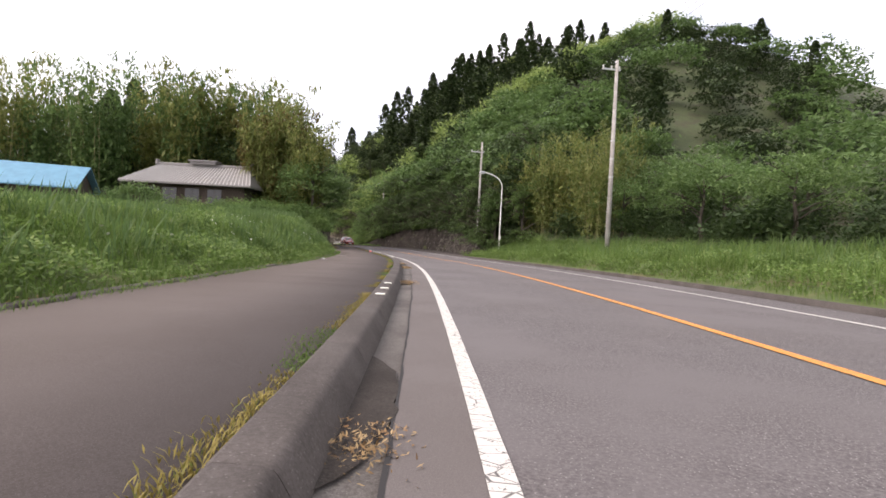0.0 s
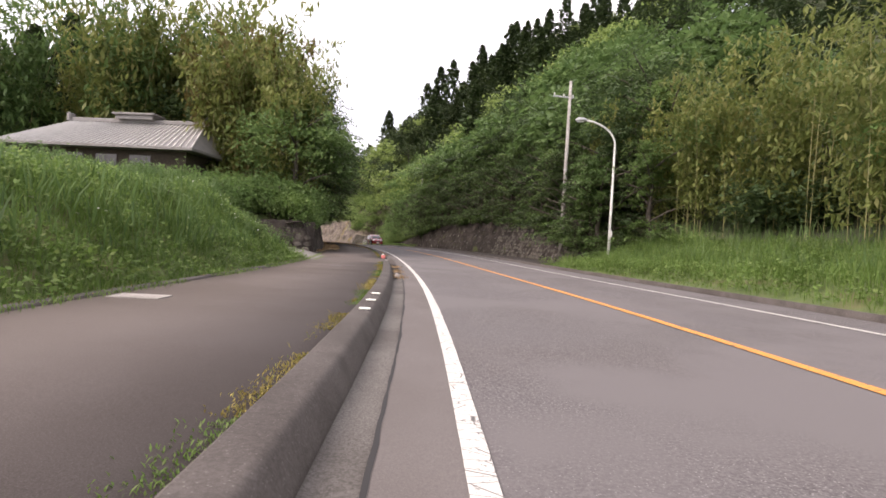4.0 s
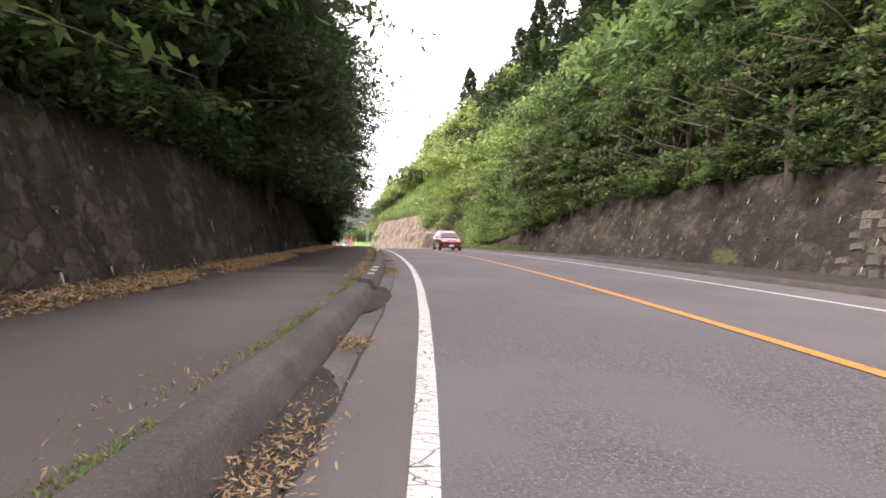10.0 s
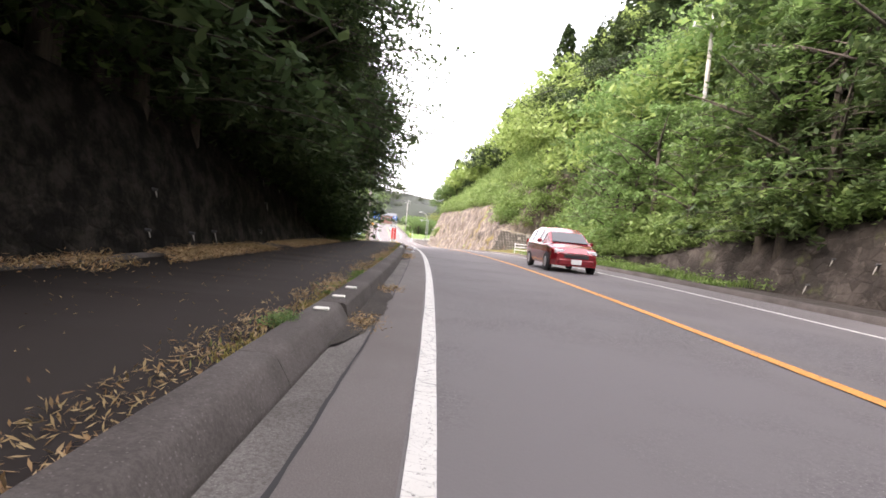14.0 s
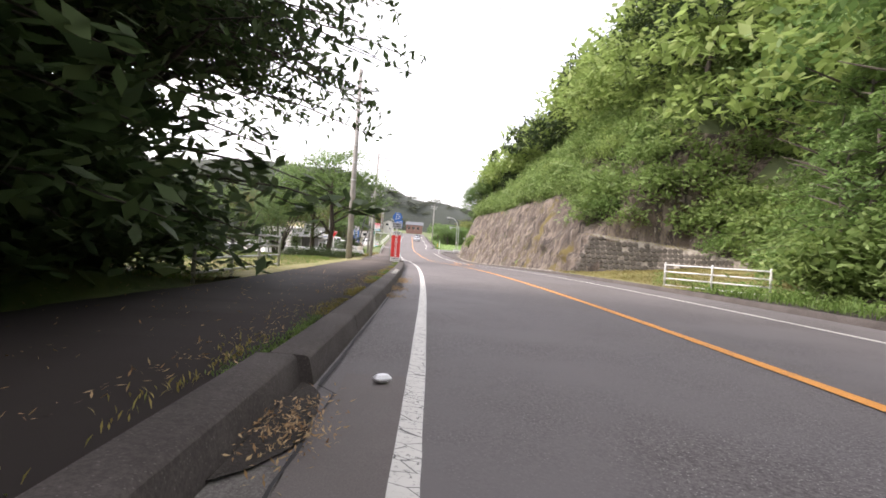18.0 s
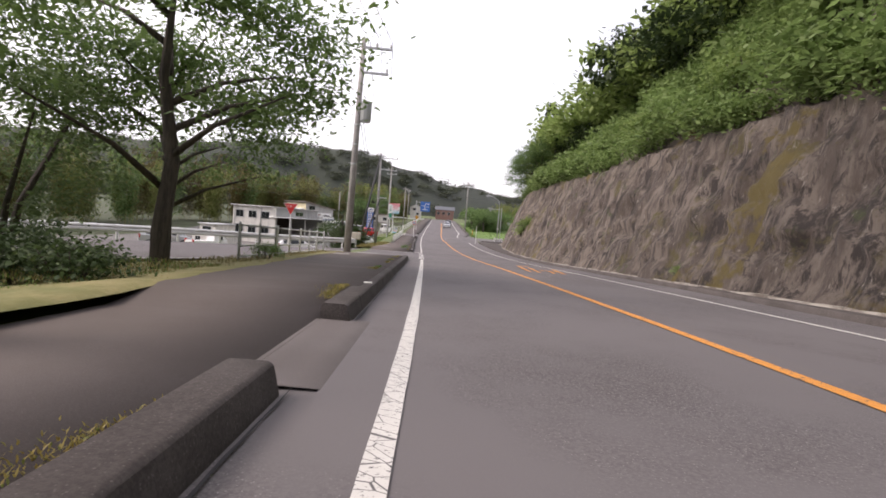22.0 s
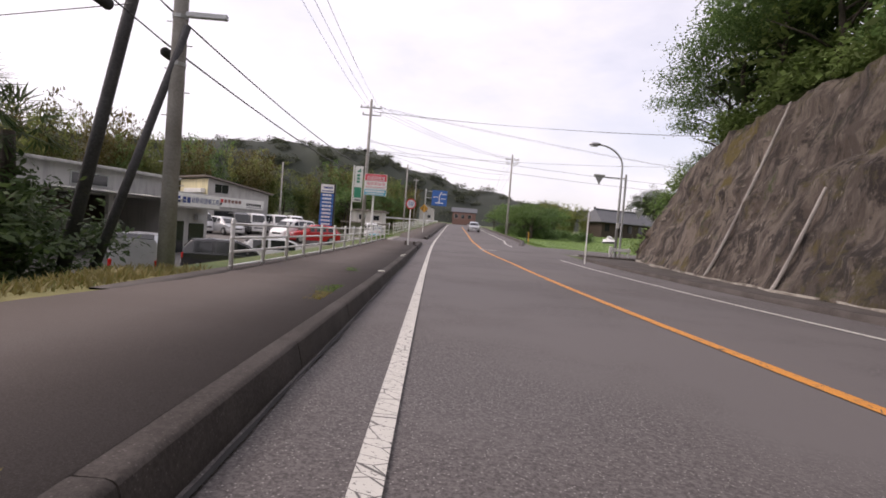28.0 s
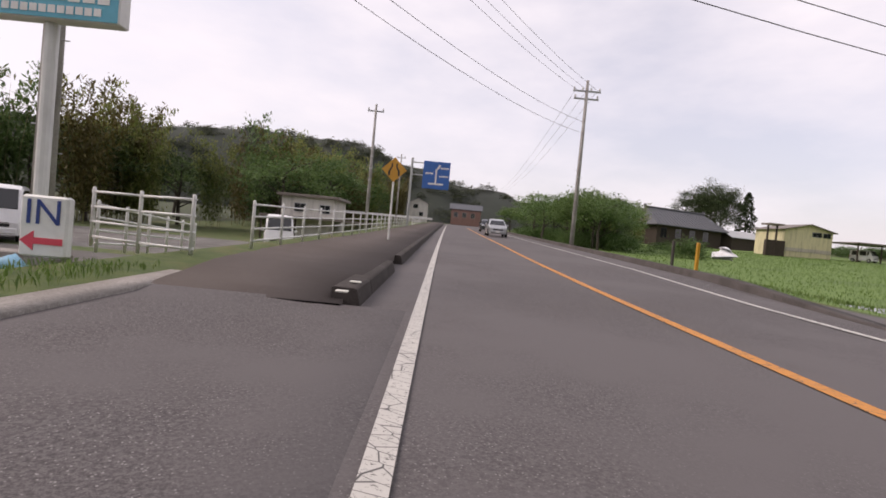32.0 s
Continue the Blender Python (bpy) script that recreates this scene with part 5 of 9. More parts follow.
Shape().box(0.12, 0.80, -0.07, 0.09, 2.25, 4.45, chamfer=0.02).part("cabinet", SIGN_WHITE, ja)
Shape().box(0.16, 0.76, -0.076, -0.06, 2.5, 3.15).part("green_panel", SIGN_GREEN, ja)
for z in (2.35, 3.5, 4.3):
    Shape().tube([(-0.02, 0, z), (0.16, 0, z)], 0.02, 6).part("bracket", GALVANISED, ja)
Shape().prism([(0.30, 4.08), (0.62, 4.08), (0.62, 4.3), (0.54, 4.3), (0.46, 4.18), (0.38, 4.18)], 0.066, 0.078, UPRIGHT).part("emblem", SIGN_GREEN, ja)
for k in range(3):
    Shape().box(0.33, 0.59, -0.077, -0.069, 3.42 + 0.2 * k, 3.56 + 0.2 * k).part("writing_bar", SIGN_GREEN, ja)
bars(ja, 0.2, 0.72, 2.37, 0.12, 7, SIGN_BLACK, -0.073, 9)

bs = holder("model_sign", stand(221.3, -9.4, -1.2), "tall blue name board with white writing", "signboard")
Shape().box(-0.62, 0.62, -0.12, 0.12, 0.9, 5.1, chamfer=0.02).part("cabinet", SIGN_BLACK, bs)
Shape().box(-0.59, 0.50, -0.135, -0.11, 4.36, 5.06).part("head_panel", SIGN_WHITE, bs)
bars(bs, -0.36, 0.42, 4.78, 0.17, 6, SIGN_NAVY, -0.137, 1)
disc(Shape(), -0.46, 4.78, 0.09, 0.132, 0.14, 12).part("emblem", SIGN_RED, bs)
bars(bs, -0.5, 0.44, 4.5, 0.12, 11, SIGN_NAVY, -0.137, 2)
for k in range(11):
    z = 4.16 - k * 0.305
    Shape().box(-0.59, 0.50, -0.135, -0.11, z - 0.13, z + 0.13).part("name_panel", SIGN_SKY if k % 2 else SIGN_BLUE, bs)
    bars(bs, -0.42, 0.36, z, 0.15, 3 + k % 3, SIGN_WHITE, -0.138, 20 + k)
for x in (-0.5, 0.5):
    Shape().box(x - 0.05, x + 0.05, -0.05, 0.05, -0.2, 0.95).part("leg", GREY_STEEL, bs)

inn = holder("entrance_sign", stand(219.4, -4.72, -0.28, 4), "white IN sign box with red arrow on grey plinth", "signboard")
Shape().box(-0.22, 0.22, -0.17, -0.04, -0.2, 0.36, chamfer=0.02).part("plinth", CONCRETE, inn)
Shape().box(-0.28, 0.28, -0.18, -0.04, 0.36, 1.12, chamfer=0.025).part("cabinet", SIGN_WHITE, inn)
lettering("entrance_word", "IN", 0.44, SIGN_NAVY, inn, 0.0, -0.187, 0.9)
Shape().prism([(-0.26, 0.56), (-0.1, 0.68), (-0.1, 0.6), (0.24, 0.6), (0.24, 0.52), (-0.1, 0.52), (-0.1, 0.44)], 0.182, 0.19, UPRIGHT).part("arrow", SIGN_PINK, inn)
tarp = Shape()
for k, (x, y, r) in enumerate(((-0.3, -0.45, 0.22), (0.05, -0.5, 0.2), (-0.05, -0.3, 0.18))):
    tarp.tube([(x - r, y, 0.05), (x, y + 0.03, 0.1), (x + r, y, 0.04)], [0.05, 0.1, 0.04], 7)
tb = tarp.part("sandbag", TARP_BLUE, smooth=True)
tb.matrix_world = stand(219.2, -4.75, -0.06)
tagged(tb, "crumpled pale blue sandbags at the sign's foot", "sandbag")

gd = holder("direction_sign", stand(257.0, -3.2, -1.6), "large blue overhead direction sign on a grey pole", "road sign")
Shape().tube([(0, 0, -0.1), (0, 0, 7.7)], 0.1, 12).part("pole", GALVANISED, gd)
for z in (7.35, 6.3):
    Shape().tube([(0, 0, z), (1.2, 0, z)], 0.05, 8).part("arm", GALVANISED, gd)
Shape().box(1.0, 3.3, -0.07, -0.02, 5.2, 7.55, chamfer=0.015).part("panel", SIGN_BLUE, gd)
for x0, x1, z0, z1 in ((2.05, 2.2, 5.6, 6.9), (1.5, 2.8, 5.55, 5.7)):
    Shape().box(x0, x1, -0.08, -0.072, z0, z1).part("route_arrow", SIGN_WHITE, gd)
Shape().prism([(2.1, 6.85), (2.3, 6.9), (2.5, 7.25), (2.35, 7.3)], 0.072, 0.08, UPRIGHT).part("route_arrow", SIGN_WHITE, gd)
bars(gd, 1.2, 1.9, 6.5, 0.16, 4, SIGN_WHITE, -0.072, 2)
bars(gd, 2.5, 3.2, 7.0, 0.16, 4, SIGN_WHITE, -0.072, 3)
bars(gd, 2.4, 3.2, 6.3, 0.14, 5, SIGN_WHITE, -0.072, 4)

dm = holder("narrowing_sign", stand(231.0, -1.75, 0.165), "yellow diamond road-narrows sign on a white post", "road sign")
Shape().tube([(0, 0.05, -0.1), (0, 0.05, 2.75)], 0.034, 10).part("post", WHITE_STEEL, dm)
Shape().prism([(-0.44, 2.5), (0, 2.06), (0.44, 2.5), (0, 2.94)], -0.02, 0.0, UPRIGHT).part("diamond", SIGN_YELLOW, dm)
for k in (-1, 1):
    Shape().prism([(k * 0.06, 2.72), (k * 0.11, 2.72), (k * 0.11, 2.6), (k * 0.2, 2.45), (k * 0.2, 2.28), (k * 0.14, 2.28), (k * 0.14, 2.43), (k * 0.06, 2.58)], 0.002, 0.006, UPRIGHT).part("mark", SIGN_BLACK, dm)

# ---- fences ----

PALE_STEEL = painted("pale_weathered_steel", (0.58, 0.59, 0.58), 0.5, (0.3, 0.24, 0.2), 0.12)


def pipe_fence(places, label, material, height=0.85, rails=4, r=0.028, group="pipe fences"):
    """Posts at the places, with pipe rails from post to post."""
    ob = holder("pipe_fence", Matrix.Identity(4), label, "fence", group)
    for p in places:
        Shape().tube([p - Vector((0, 0, 0.1)), p + Vector((0, 0, height + 0.06)), p + Vector((0, 0, height + 0.09))], [r * 1.25, r * 1.25, r * 0.7], 8).part("post", material, ob, smooth=True)
    for a, b in zip(places, places[1:]):
        for k in range(rails):
            z = Vector((0, 0, height * (0.10 + 0.9 * k / (rails - 1))))
            e = (b - a).normalized() * 0.05
            Shape().tube([a + z - e, b + z + e], r * 0.85, 7).part("rail", material, ob, smooth=True)
    return ob


pipe_fence([at(s, -4.05, 0.10) for s in np.arange(117.0, 123.2, 1.8)], "grey galvanised pipe fence beside the lawn", GREY_STEEL, 0.85)
pipe_fence([at(122.6, 10.4, 0.12), at(124.1, 9.5, 0.12), at(125.6, 8.7, 0.12)], "grey pipe fence over a culvert", PALE_STEEL, 0.8)
pipe_fence([at(145.85 + 1.62 * k, -4.78, 0.05) for k in range(3)], "grey weathered pipe fence along the side road", GREY_STEEL, 0.92)
pipe_fence([at(149.3 + 1.55 * k, -4.78, 0.05) for k in range(6)], "pale galvanised pipe fence along the side road", PALE_STEEL, 0.92)
pipe_fence([at(s, -2.95, 0.17) for s in [186.4, 187.9, 189.4] + list(np.arange(190.85, 209.5, 1.85))], "white pipe fence along the car lot", WHITE_STEEL, 0.74)
pipe_fence([at(222.7, -6.5, 0.0), at(222.2, -5.3, 0.0), at(221.7, -4.1, 0.02)], "white pipe fence across the driveway's end", WHITE_STEEL, 0.95)
pipe_fence([at(224.2 + 2.0 * k, -4.0, 0.09) for k in range(24)], "white pipe fence along the pavement", WHITE_STEEL, 0.9)
pipe_fence([at(223.0 + 1.4 * k, -6.6 - 0.3 * k, -0.15 - 0.12 * k) for k in range(6)], "white pipe fence down the ramp", WHITE_STEEL, 0.85)


def guard_rail(places, label):
    ob = holder("guard_rail", Matrix.Identity(4), label, "guard rail", "guard rails")
    for p in places[::2]:
        Shape().tube([p - Vector((0, 0, 0.2)), p + Vector((0, 0, 0.75))], 0.06, 8).part("post", WHITE_STEEL, ob)
    prof = [(0.0, 0.42), (0.06, 0.47), (0.06, 0.53), (0.0, 0.58), (0.06, 0.63), (0.06, 0.69), (0.0, 0.74)]
    v, f = [], []
    n = len(prof)
    for i, p in enumerate(places):
        way = (places[min(i + 1, len(places) - 1)] - places[max(i - 1, 0)]).normalized()
        side = Vector((way.y, -way.x, 0))
        v += [p + side * (0.06 + x) + Vector((0, 0, z)) for x, z in prof] + [p + side * (0.05 + x) + Vector((0, 0, z)) for x, z in prof]
    m = 2 * n
    for i in range(len(places) - 1):
        f += [(i * m + j, i * m + j + 1, (i + 1) * m + j + 1, (i + 1) * m + j) for j in list(range(n - 1)) + list(range(n, 2 * n - 1))]
    Shape().add(v, f).part("beam", WHITE_STEEL, ob)
    return ob


guard_rail([at(s, pick(s, (138, -29.4), (150, -19.2), (158, -12.1), (165, -7.6), (169.4, -4.6)), pick(s, (138, -0.5), (158, -0.05), (170, 0.0))) for s in np.arange(138, 169.5, 1.0)], "white corrugated guard rail beyond the side road")
guard_rail([at(s, -3.6 - 0.02 * (s - 262), 0.3) for s in np.arange(272, 300, 2.0)], "white guard rail at the bridge")

# ---- vehicles ----
CARS = {
    # stations from the tail (y) to the nose: y, belt height, roof height, half width at sill, belt, roof
    "hatch": dict(st=[(-2.0, 0.62, 0.66, 0.72, 0.76, 0.66), (-1.93, 0.92, 1.02, 0.80, 0.82, 0.62), (-1.6, 0.95, 1.44, 0.83, 0.84, 0.60), (-0.9, 0.94, 1.52, 0.84, 0.85, 0.61), (0.05, 0.92, 1.51, 0.84, 0.85, 0.61), (0.55, 0.90, 1.36, 0.84, 0.85, 0.64), (1.15, 0.89, 0.97, 0.83, 0.83, 0.72), (1.65, 0.80, 0.84, 0.80, 0.78, 0.66), (1.95, 0.62, 0.66, 0.70, 0.66, 0.55)],
                  wheels=(-1.25, 1.2), r=0.3, win=[(2, 3), (3, 4), (4, 5)], shield=(5, 6), rear=(1, 2)),
    "van": dict(st=[(-1.65, 0.7, 0.74, 0.68, 0.70, 0.66), (-1.62, 0.98, 1.70, 0.71, 0.72, 0.64), (-1.4, 0.99, 1.86, 0.72, 0.73, 0.64), (-0.3, 0.99, 1.88, 0.72, 0.73, 0.64), (0.75, 0.98, 1.86, 0.72, 0.73, 0.64), (1.1, 0.97, 1.74, 0.72, 0.72, 0.64), (1.52, 0.95, 1.03, 0.71, 0.70, 0.66), (1.65, 0.6, 0.64, 0.66, 0.64, 0.58)],
                wheels=(-1.1, 1.12), r=0.27, win=[(2, 3), (3, 4), (4, 5)], shield=(5, 6), rear=(1, 2)),
    "truck": dict(st=[(-1.62, 0.86, 0.9, 0.70, 0.71, 0.70), (-1.6, 0.86, 0.91, 0.71, 0.72, 0.71), (0.30, 0.86, 0.91, 0.71, 0.72, 0.71), (0.34, 0.95, 1.70, 0.71, 0.72, 0.62), (0.85, 0.95, 1.76, 0.71, 0.72, 0.62), (1.1, 0.94, 1.66, 0.71, 0.72, 0.62), (1.52, 0.92, 1.0, 0.71, 0.70, 0.64), (1.64, 0.6, 0.64, 0.66, 0.64, 0.58)],
                  wheels=(-0.85, 1.12), r=0.27, win=[(4, 5)], shield=(5, 6), rear=None),
    "minivan": dict(st=[(-2.2, 0.7, 0.74, 0.76, 0.78, 0.7), (-2.12, 1.0, 1.3, 0.83, 0.85, 0.72), (-1.75, 1.02, 1.72, 0.85, 0.86, 0.68), (-0.7, 1.0, 1.78, 0.85, 0.87, 0.69), (0.4, 0.99, 1.76, 0.85, 0.87, 0.69), (0.95, 0.97, 1.55, 0.85, 0.86, 0.70), (1.6, 0.95, 1.03, 0.84, 0.83, 0.74), (2.0, 0.82, 0.86, 0.8, 0.77, 0.68), (2.2, 0.6, 0.64, 0.72, 0.68, 0.6)],
                    wheels=(-1.4, 1.4), r=0.31, win=[(2, 3), (3, 4), (4, 5)], shield=(5, 6), rear=(1, 2)),
}


def car(kind, paint, m, label, group="parked cars"):
    """A vehicle lofted from its stations; its y points to the nose."""
    spec = CARS[kind]
    ob = holder({"hatch": "hatchback", "van": "small_van", "truck": "pickup_truck", "minivan": "minivan"}[kind], m, label, "truck" if kind == "truck" else ("van" if "van" in kind else "car"), group)
    st = spec["st"]
    v, f = [], []
    for y, zb, zr, ws, wb, wr in st:
        side = [(ws * 0.97, 0.24), (ws, 0.42), (wb * 1.01, (zb + 0.42) / 2), (wb, zb - 0.03), (wb * 0.985, zb), (wr + (wb - wr) * 0.12, zr - (zr - zb) * 0.14), (wr * 0.93, zr - 0.01), (wr * 0.5, zr + 0.012)]
        v += [(x, y, z) for x, z in side] + [(-x, y, z) for x, z in reversed(side)]
    n = 16
    for i in range(len(st) - 1):
        f += [(i * n + k, i * n + k + 1, i * n + n + k + 1, i * n + n + k) for k in range(n - 1)] + [(i * n + n - 1, i * n, i * n + n, i * n + 2 * n - 1)]
    f += [tuple(range(n)), tuple(range((len(st) - 1) * n, len(st) * n))]
    Shape().add(v, f).part("body", paint, ob, smooth=False)

    def pane(name, four, out):
        c = sum((Vector(p) for p in four), Vector()) / 4
        q = [c + (Vector(p) - c) * 0.9 + Vector(out) for p in four]
        inner = [p - Vector(out) * 2 for p in q]
        Shape().add(q + inner, [(0, 1, 2, 3), (0, 4, 5, 1), (1, 5, 6, 2), (2, 6, 7, 3), (3, 7, 4, 0)]).part(name, GLASS_DARK, ob)

    for a, b in spec["win"]:
        for sx in (1, -1):
            (ya, za, ra, _, wa, ta), (yb, zb, rb, _, wb, tb_) = st[a], st[b]
            top = lambda w, t, z, r: (sx * (t + (w - t) * 0.12), r - (r - z) * 0.14)
            p0, p1 = top(wa, ta, za, ra), top(wb, tb_, zb, rb)
            pane("side_window", [(sx * wa * 0.985, ya + 0.04, za + 0.02), (sx * wb * 0.985, yb - 0.03, zb + 0.02), (p1[0], yb - 0.03, p1[1]), (p0[0], ya + 0.04, p0[1])], (sx * 0.012, 0, 0.0))
    for key, name, o in (("shield", "windscreen", 0.02), ("rear", "rear_window", -0.02)):
        if spec[key]:
            a, b = spec[key]
            (ya, za, ra, _, wa, ta), (yb, zb, rb, _, wb, tb_) = st[a], st[b]
            lo = rb if key == "shield" else ra
            if key == "shield":
                four = [(ta * 0.95, ya, ra), (-ta * 0.95, ya, ra), (-tb_ * 0.98, yb, rb + 0.02), (tb_ * 0.98, yb, rb + 0.02)]
            else:
                four = [(tb_ * 0.95, yb, rb), (-tb_ * 0.95, yb, rb), (-ta * 0.98, ya, max(ra, 1.0)), (ta * 0.98, ya, max(ra, 1.0))]
            pane(name, four, (0, o, 0.02))
    r = spec["r"]
    for y in spec["wheels"]:
        for sx in (1, -1):
            x = sx * (st[3][3] - 0.075)
            w = Shape().tube([(x - 0.09, y, r), (x - 0.075, y, r), (x + 0.075, y, r), (x + 0.09, y, r)], [r * 0.92, r, r, r * 0.92], 18).part("wheel", BLACK_RUBBER, ob, "black tyre", smooth=False)
            Shape().tube([(x + sx * 0.07, y, r), (x + sx * 0.097, y, r)], [r * 0.62, r * 0.58], 14).part("rim", GALVANISED, w)
            Shape().tube([(x + sx * 0.02, y, r + 0.02), (x + sx * 0.072, y, r + 0.02)], r * 1.17, 18).part("wheel_arch", BLACK_RUBBER, ob)
    nose, tail = st[-1][0], st[0][0]
    wn = st[-2][4]
    for sx in (1, -1):
        Shape().box(sx * wn * 0.72 - 0.16, sx * wn * 0.72 + 0.16, nose - 0.30, nose - 0.08, 0.62, 0.78, chamfer=0.03).part("headlight", LENS, ob)
        Shape().box(sx * st[1][4] * 0.93 - 0.06, sx * st[1][4] * 0.93 + 0.06, tail - 0.01, tail + 0.14, 0.72, 1.02, chamfer=0.02).part("tail_light", TAIL, ob)
        Shape().box(sx * (st[4][4] + 0.09) - 0.08, sx * (st[4][4] + 0.09) + 0.08, st[5][0] - 0.06, st[5][0] + 0.06, st[4][1] + 0.02, st[4][1] + 0.16, chamfer=0.03).part("wing_mirror", paint, ob)
    Shape().box(-0.42, 0.42, nose - 0.06, nose + 0.015, 0.50, 0.6, chamfer=0.01).part("grille", BLACK_RUBBER, ob)
    Shape().box(-0.40, 0.40, nose - 0.06, nose + 0.02, 0.62, 0.645).part("trim", CHROME, ob)
    Shape().box(-0.62, 0.62, nose - 0.12, nose + 0.03, 0.26, 0.48, chamfer=0.04).part("bumper", paint, ob)
    Shape().box(-0.62, 0.62, tail - 0.03, tail + 0.12, 0.26, 0.5, chamfer=0.04).part("bumper", paint, ob)
    Shape().box(-0.17, 0.17, nose + 0.03, nose + 0.045, 0.31, 0.47).part("number_plate", SIGN_WHITE, ob)
    Shape().box(-0.17, 0.17, tail - 0.045, tail - 0.03, 0.42, 0.58).part("number_plate", SIGN_WHITE, ob)
    return ob


car("hatch", CAR_RED, stand(103.0, 5.05, 0.012, 180), "dark red hatchback driving in the far lane", "cars on the road")
car("hatch", CAR_SILVER, stand(258.0, 4.6, 0.012, 180), "small silver car driving in the far lane", "cars on the road")
car("hatch", CAR_BLACK, stand(276.0, 5.1, 0.012, 180), "small dark car far up the road", "cars on the road")


def lot_car(kind, paint, s, d, turn, label, size=1.0):
    return car(kind, paint, stand(s, d, bank(s, d) + 0.01, turn) @ Matrix.Scale(size, 4), label)


lot_car("hatch", CAR_BRIGHT_RED, 219.4, -9.9, 120, "bright red hatchback parked on the lot")
lot_car("minivan", CAR_WHITE, 221.0, -12.0, 160, "white minivan parked on the lot")
lot_car("truck", CAR_WHITE, 221.6, -20.6, 240, "white small pickup truck parked on the lot")
lot_car("hatch", CAR_SILVER, 221.8, -18.2, 235, "silver car parked on the lot")
lot_car("van", CAR_BLACK, 224.6, -18.2, 215, "dark small van parked on the lot")
lot_car("van", CAR_WHITE, 226.4, -17.4, 215, "white small van parked on the lot")
lot_car("van", CAR_WHITE, 228.4, -16.0, 215, "white small van parked on the lot")
lot_car("van", CAR_WHITE, 230.4, -15.0, 215, "white small van parked on the lot")
lot_car("minivan", CAR_WHITE, 206.6, -8.4, -66, "white boxy small jeep parked below the fence", 0.86)
lot_car("minivan", CAR_BLACK, 202.2, -9.4, -66, "dark boxy jeep parked below the fence", 0.86)
lot_car("van", CAR_SILVER, 196.8, -10.2, 20, "grey boxy small car parked below the fence")
lot_car("hatch", CAR_WHITE, 184.0, -12.4, 300, "white car parked behind the shrubs")
lot_car("truck", CAR_WHITE, 178.5, -19.0, 320, "white small truck parked behind the bank")
lot_car("minivan", CAR_SILVER, 181.5, -24.0, 300, "silver van parked behind the bank")
lot_car("van", CAR_WHITE, 240.0, -8.6, 200, "white van parked beside the ramp")

# ---- buildings ----


def window(parent, x0, x1, z0, z1, y, frame_mat=GALVANISED, panes=2):
    w = Shape().box(x0 - 0.05, x1 + 0.05, y - 0.03, y + 0.05, z0 - 0.05, z1 + 0.05, chamfer=0.008).part("window", frame_mat, parent)
    for k in range(panes):
        a, b = x0 + (x1 - x0) * k / panes + 0.02, x0 + (x1 - x0) * (k + 1) / panes - 0.02
        Shape().box(a, b, y - 0.045, y - 0.02, z0, z1).part("pane", GLASS_DARK, w)
    return w


def gable_block(ob, x0, x1, y0, y1, z0, eave, ridge_, wall_mat, roof_mat, over=0.45, along="x", thick=0.12):
    """Walls with a gable at each end and two roof slopes; the ridge runs along x or y."""
    if along == "x":
        ym = (y0 + y1) / 2
        Shape().add([(x0, y0, z0), (x1, y0, z0), (x1, y1, z0), (x0, y1, z0), (x0, y0, eave), (x1, y0, eave), (x1, y1, eave), (x0, y1, eave), (x0, ym, ridge_), (x1, ym, ridge_)],
                    [(0, 1, 5, 4), (2, 3, 7, 6), (1, 2, 6, 9, 5), (3, 0, 4, 8, 7)]).part("wall", wall_mat, ob)
        k = (ridge_ - eave) / (ym - y0)
        for sgn, ya in ((1, y0), (-1, y1)):
            yo, zo = ya - sgn * over, eave - over * k
            Shape().add([(x0 - over, yo, zo), (x1 + over, yo, zo), (x1 + over, ym, ridge_), (x0 - over, ym, ridge_), (x0 - over, yo, zo + thick), (x1 + over, yo, zo + thick), (x1 + over, ym, ridge_ + thick), (x0 - over, ym, ridge_ + thick)],
                        [(0, 1, 2, 3), (4, 7, 6, 5), (0, 4, 5, 1), (1, 5, 6, 2), (3, 2, 6, 7), (0, 3, 7, 4)]).part("roof", roof_mat, ob)
    else:
        xm = (x0 + x1) / 2
        Shape().add([(x0, y0, z0), (x1, y0, z0), (x1, y1, z0), (x0, y1, z0), (x0, y0, eave), (x1, y0, eave), (x1, y1, eave), (x0, y1, eave), (xm, y0, ridge_), (xm, y1, ridge_)],
                    [(1, 2, 6, 5), (3, 0, 4, 7), (0, 1, 5, 8, 4), (2, 3, 7, 9, 6)]).part("wall", wall_mat, ob)
        k = (ridge_ - eave) / (xm - x0)
        for sgn, xa in ((1, x0), (-1, x1)):
            xo, zo = xa - sgn * over, eave - over * k
            Shape().add([(xo, y0 - over, zo), (xm, y0 - over, ridge_), (xm, y1 + over, ridge_), (xo, y1 + over, zo), (xo, y0 - over, zo + thick), (xm, y0 - over, ridge_ + thick), (xm, y1 + over, ridge_ + thick), (xo, y1 + over, zo + thick)],
                        [(0, 1, 2, 3), (4, 7, 6, 5), (0, 4, 5, 1), (1, 5, 6, 2), (3, 2, 6, 7), (0, 3, 7, 4)]).part("roof", roof_mat, ob)


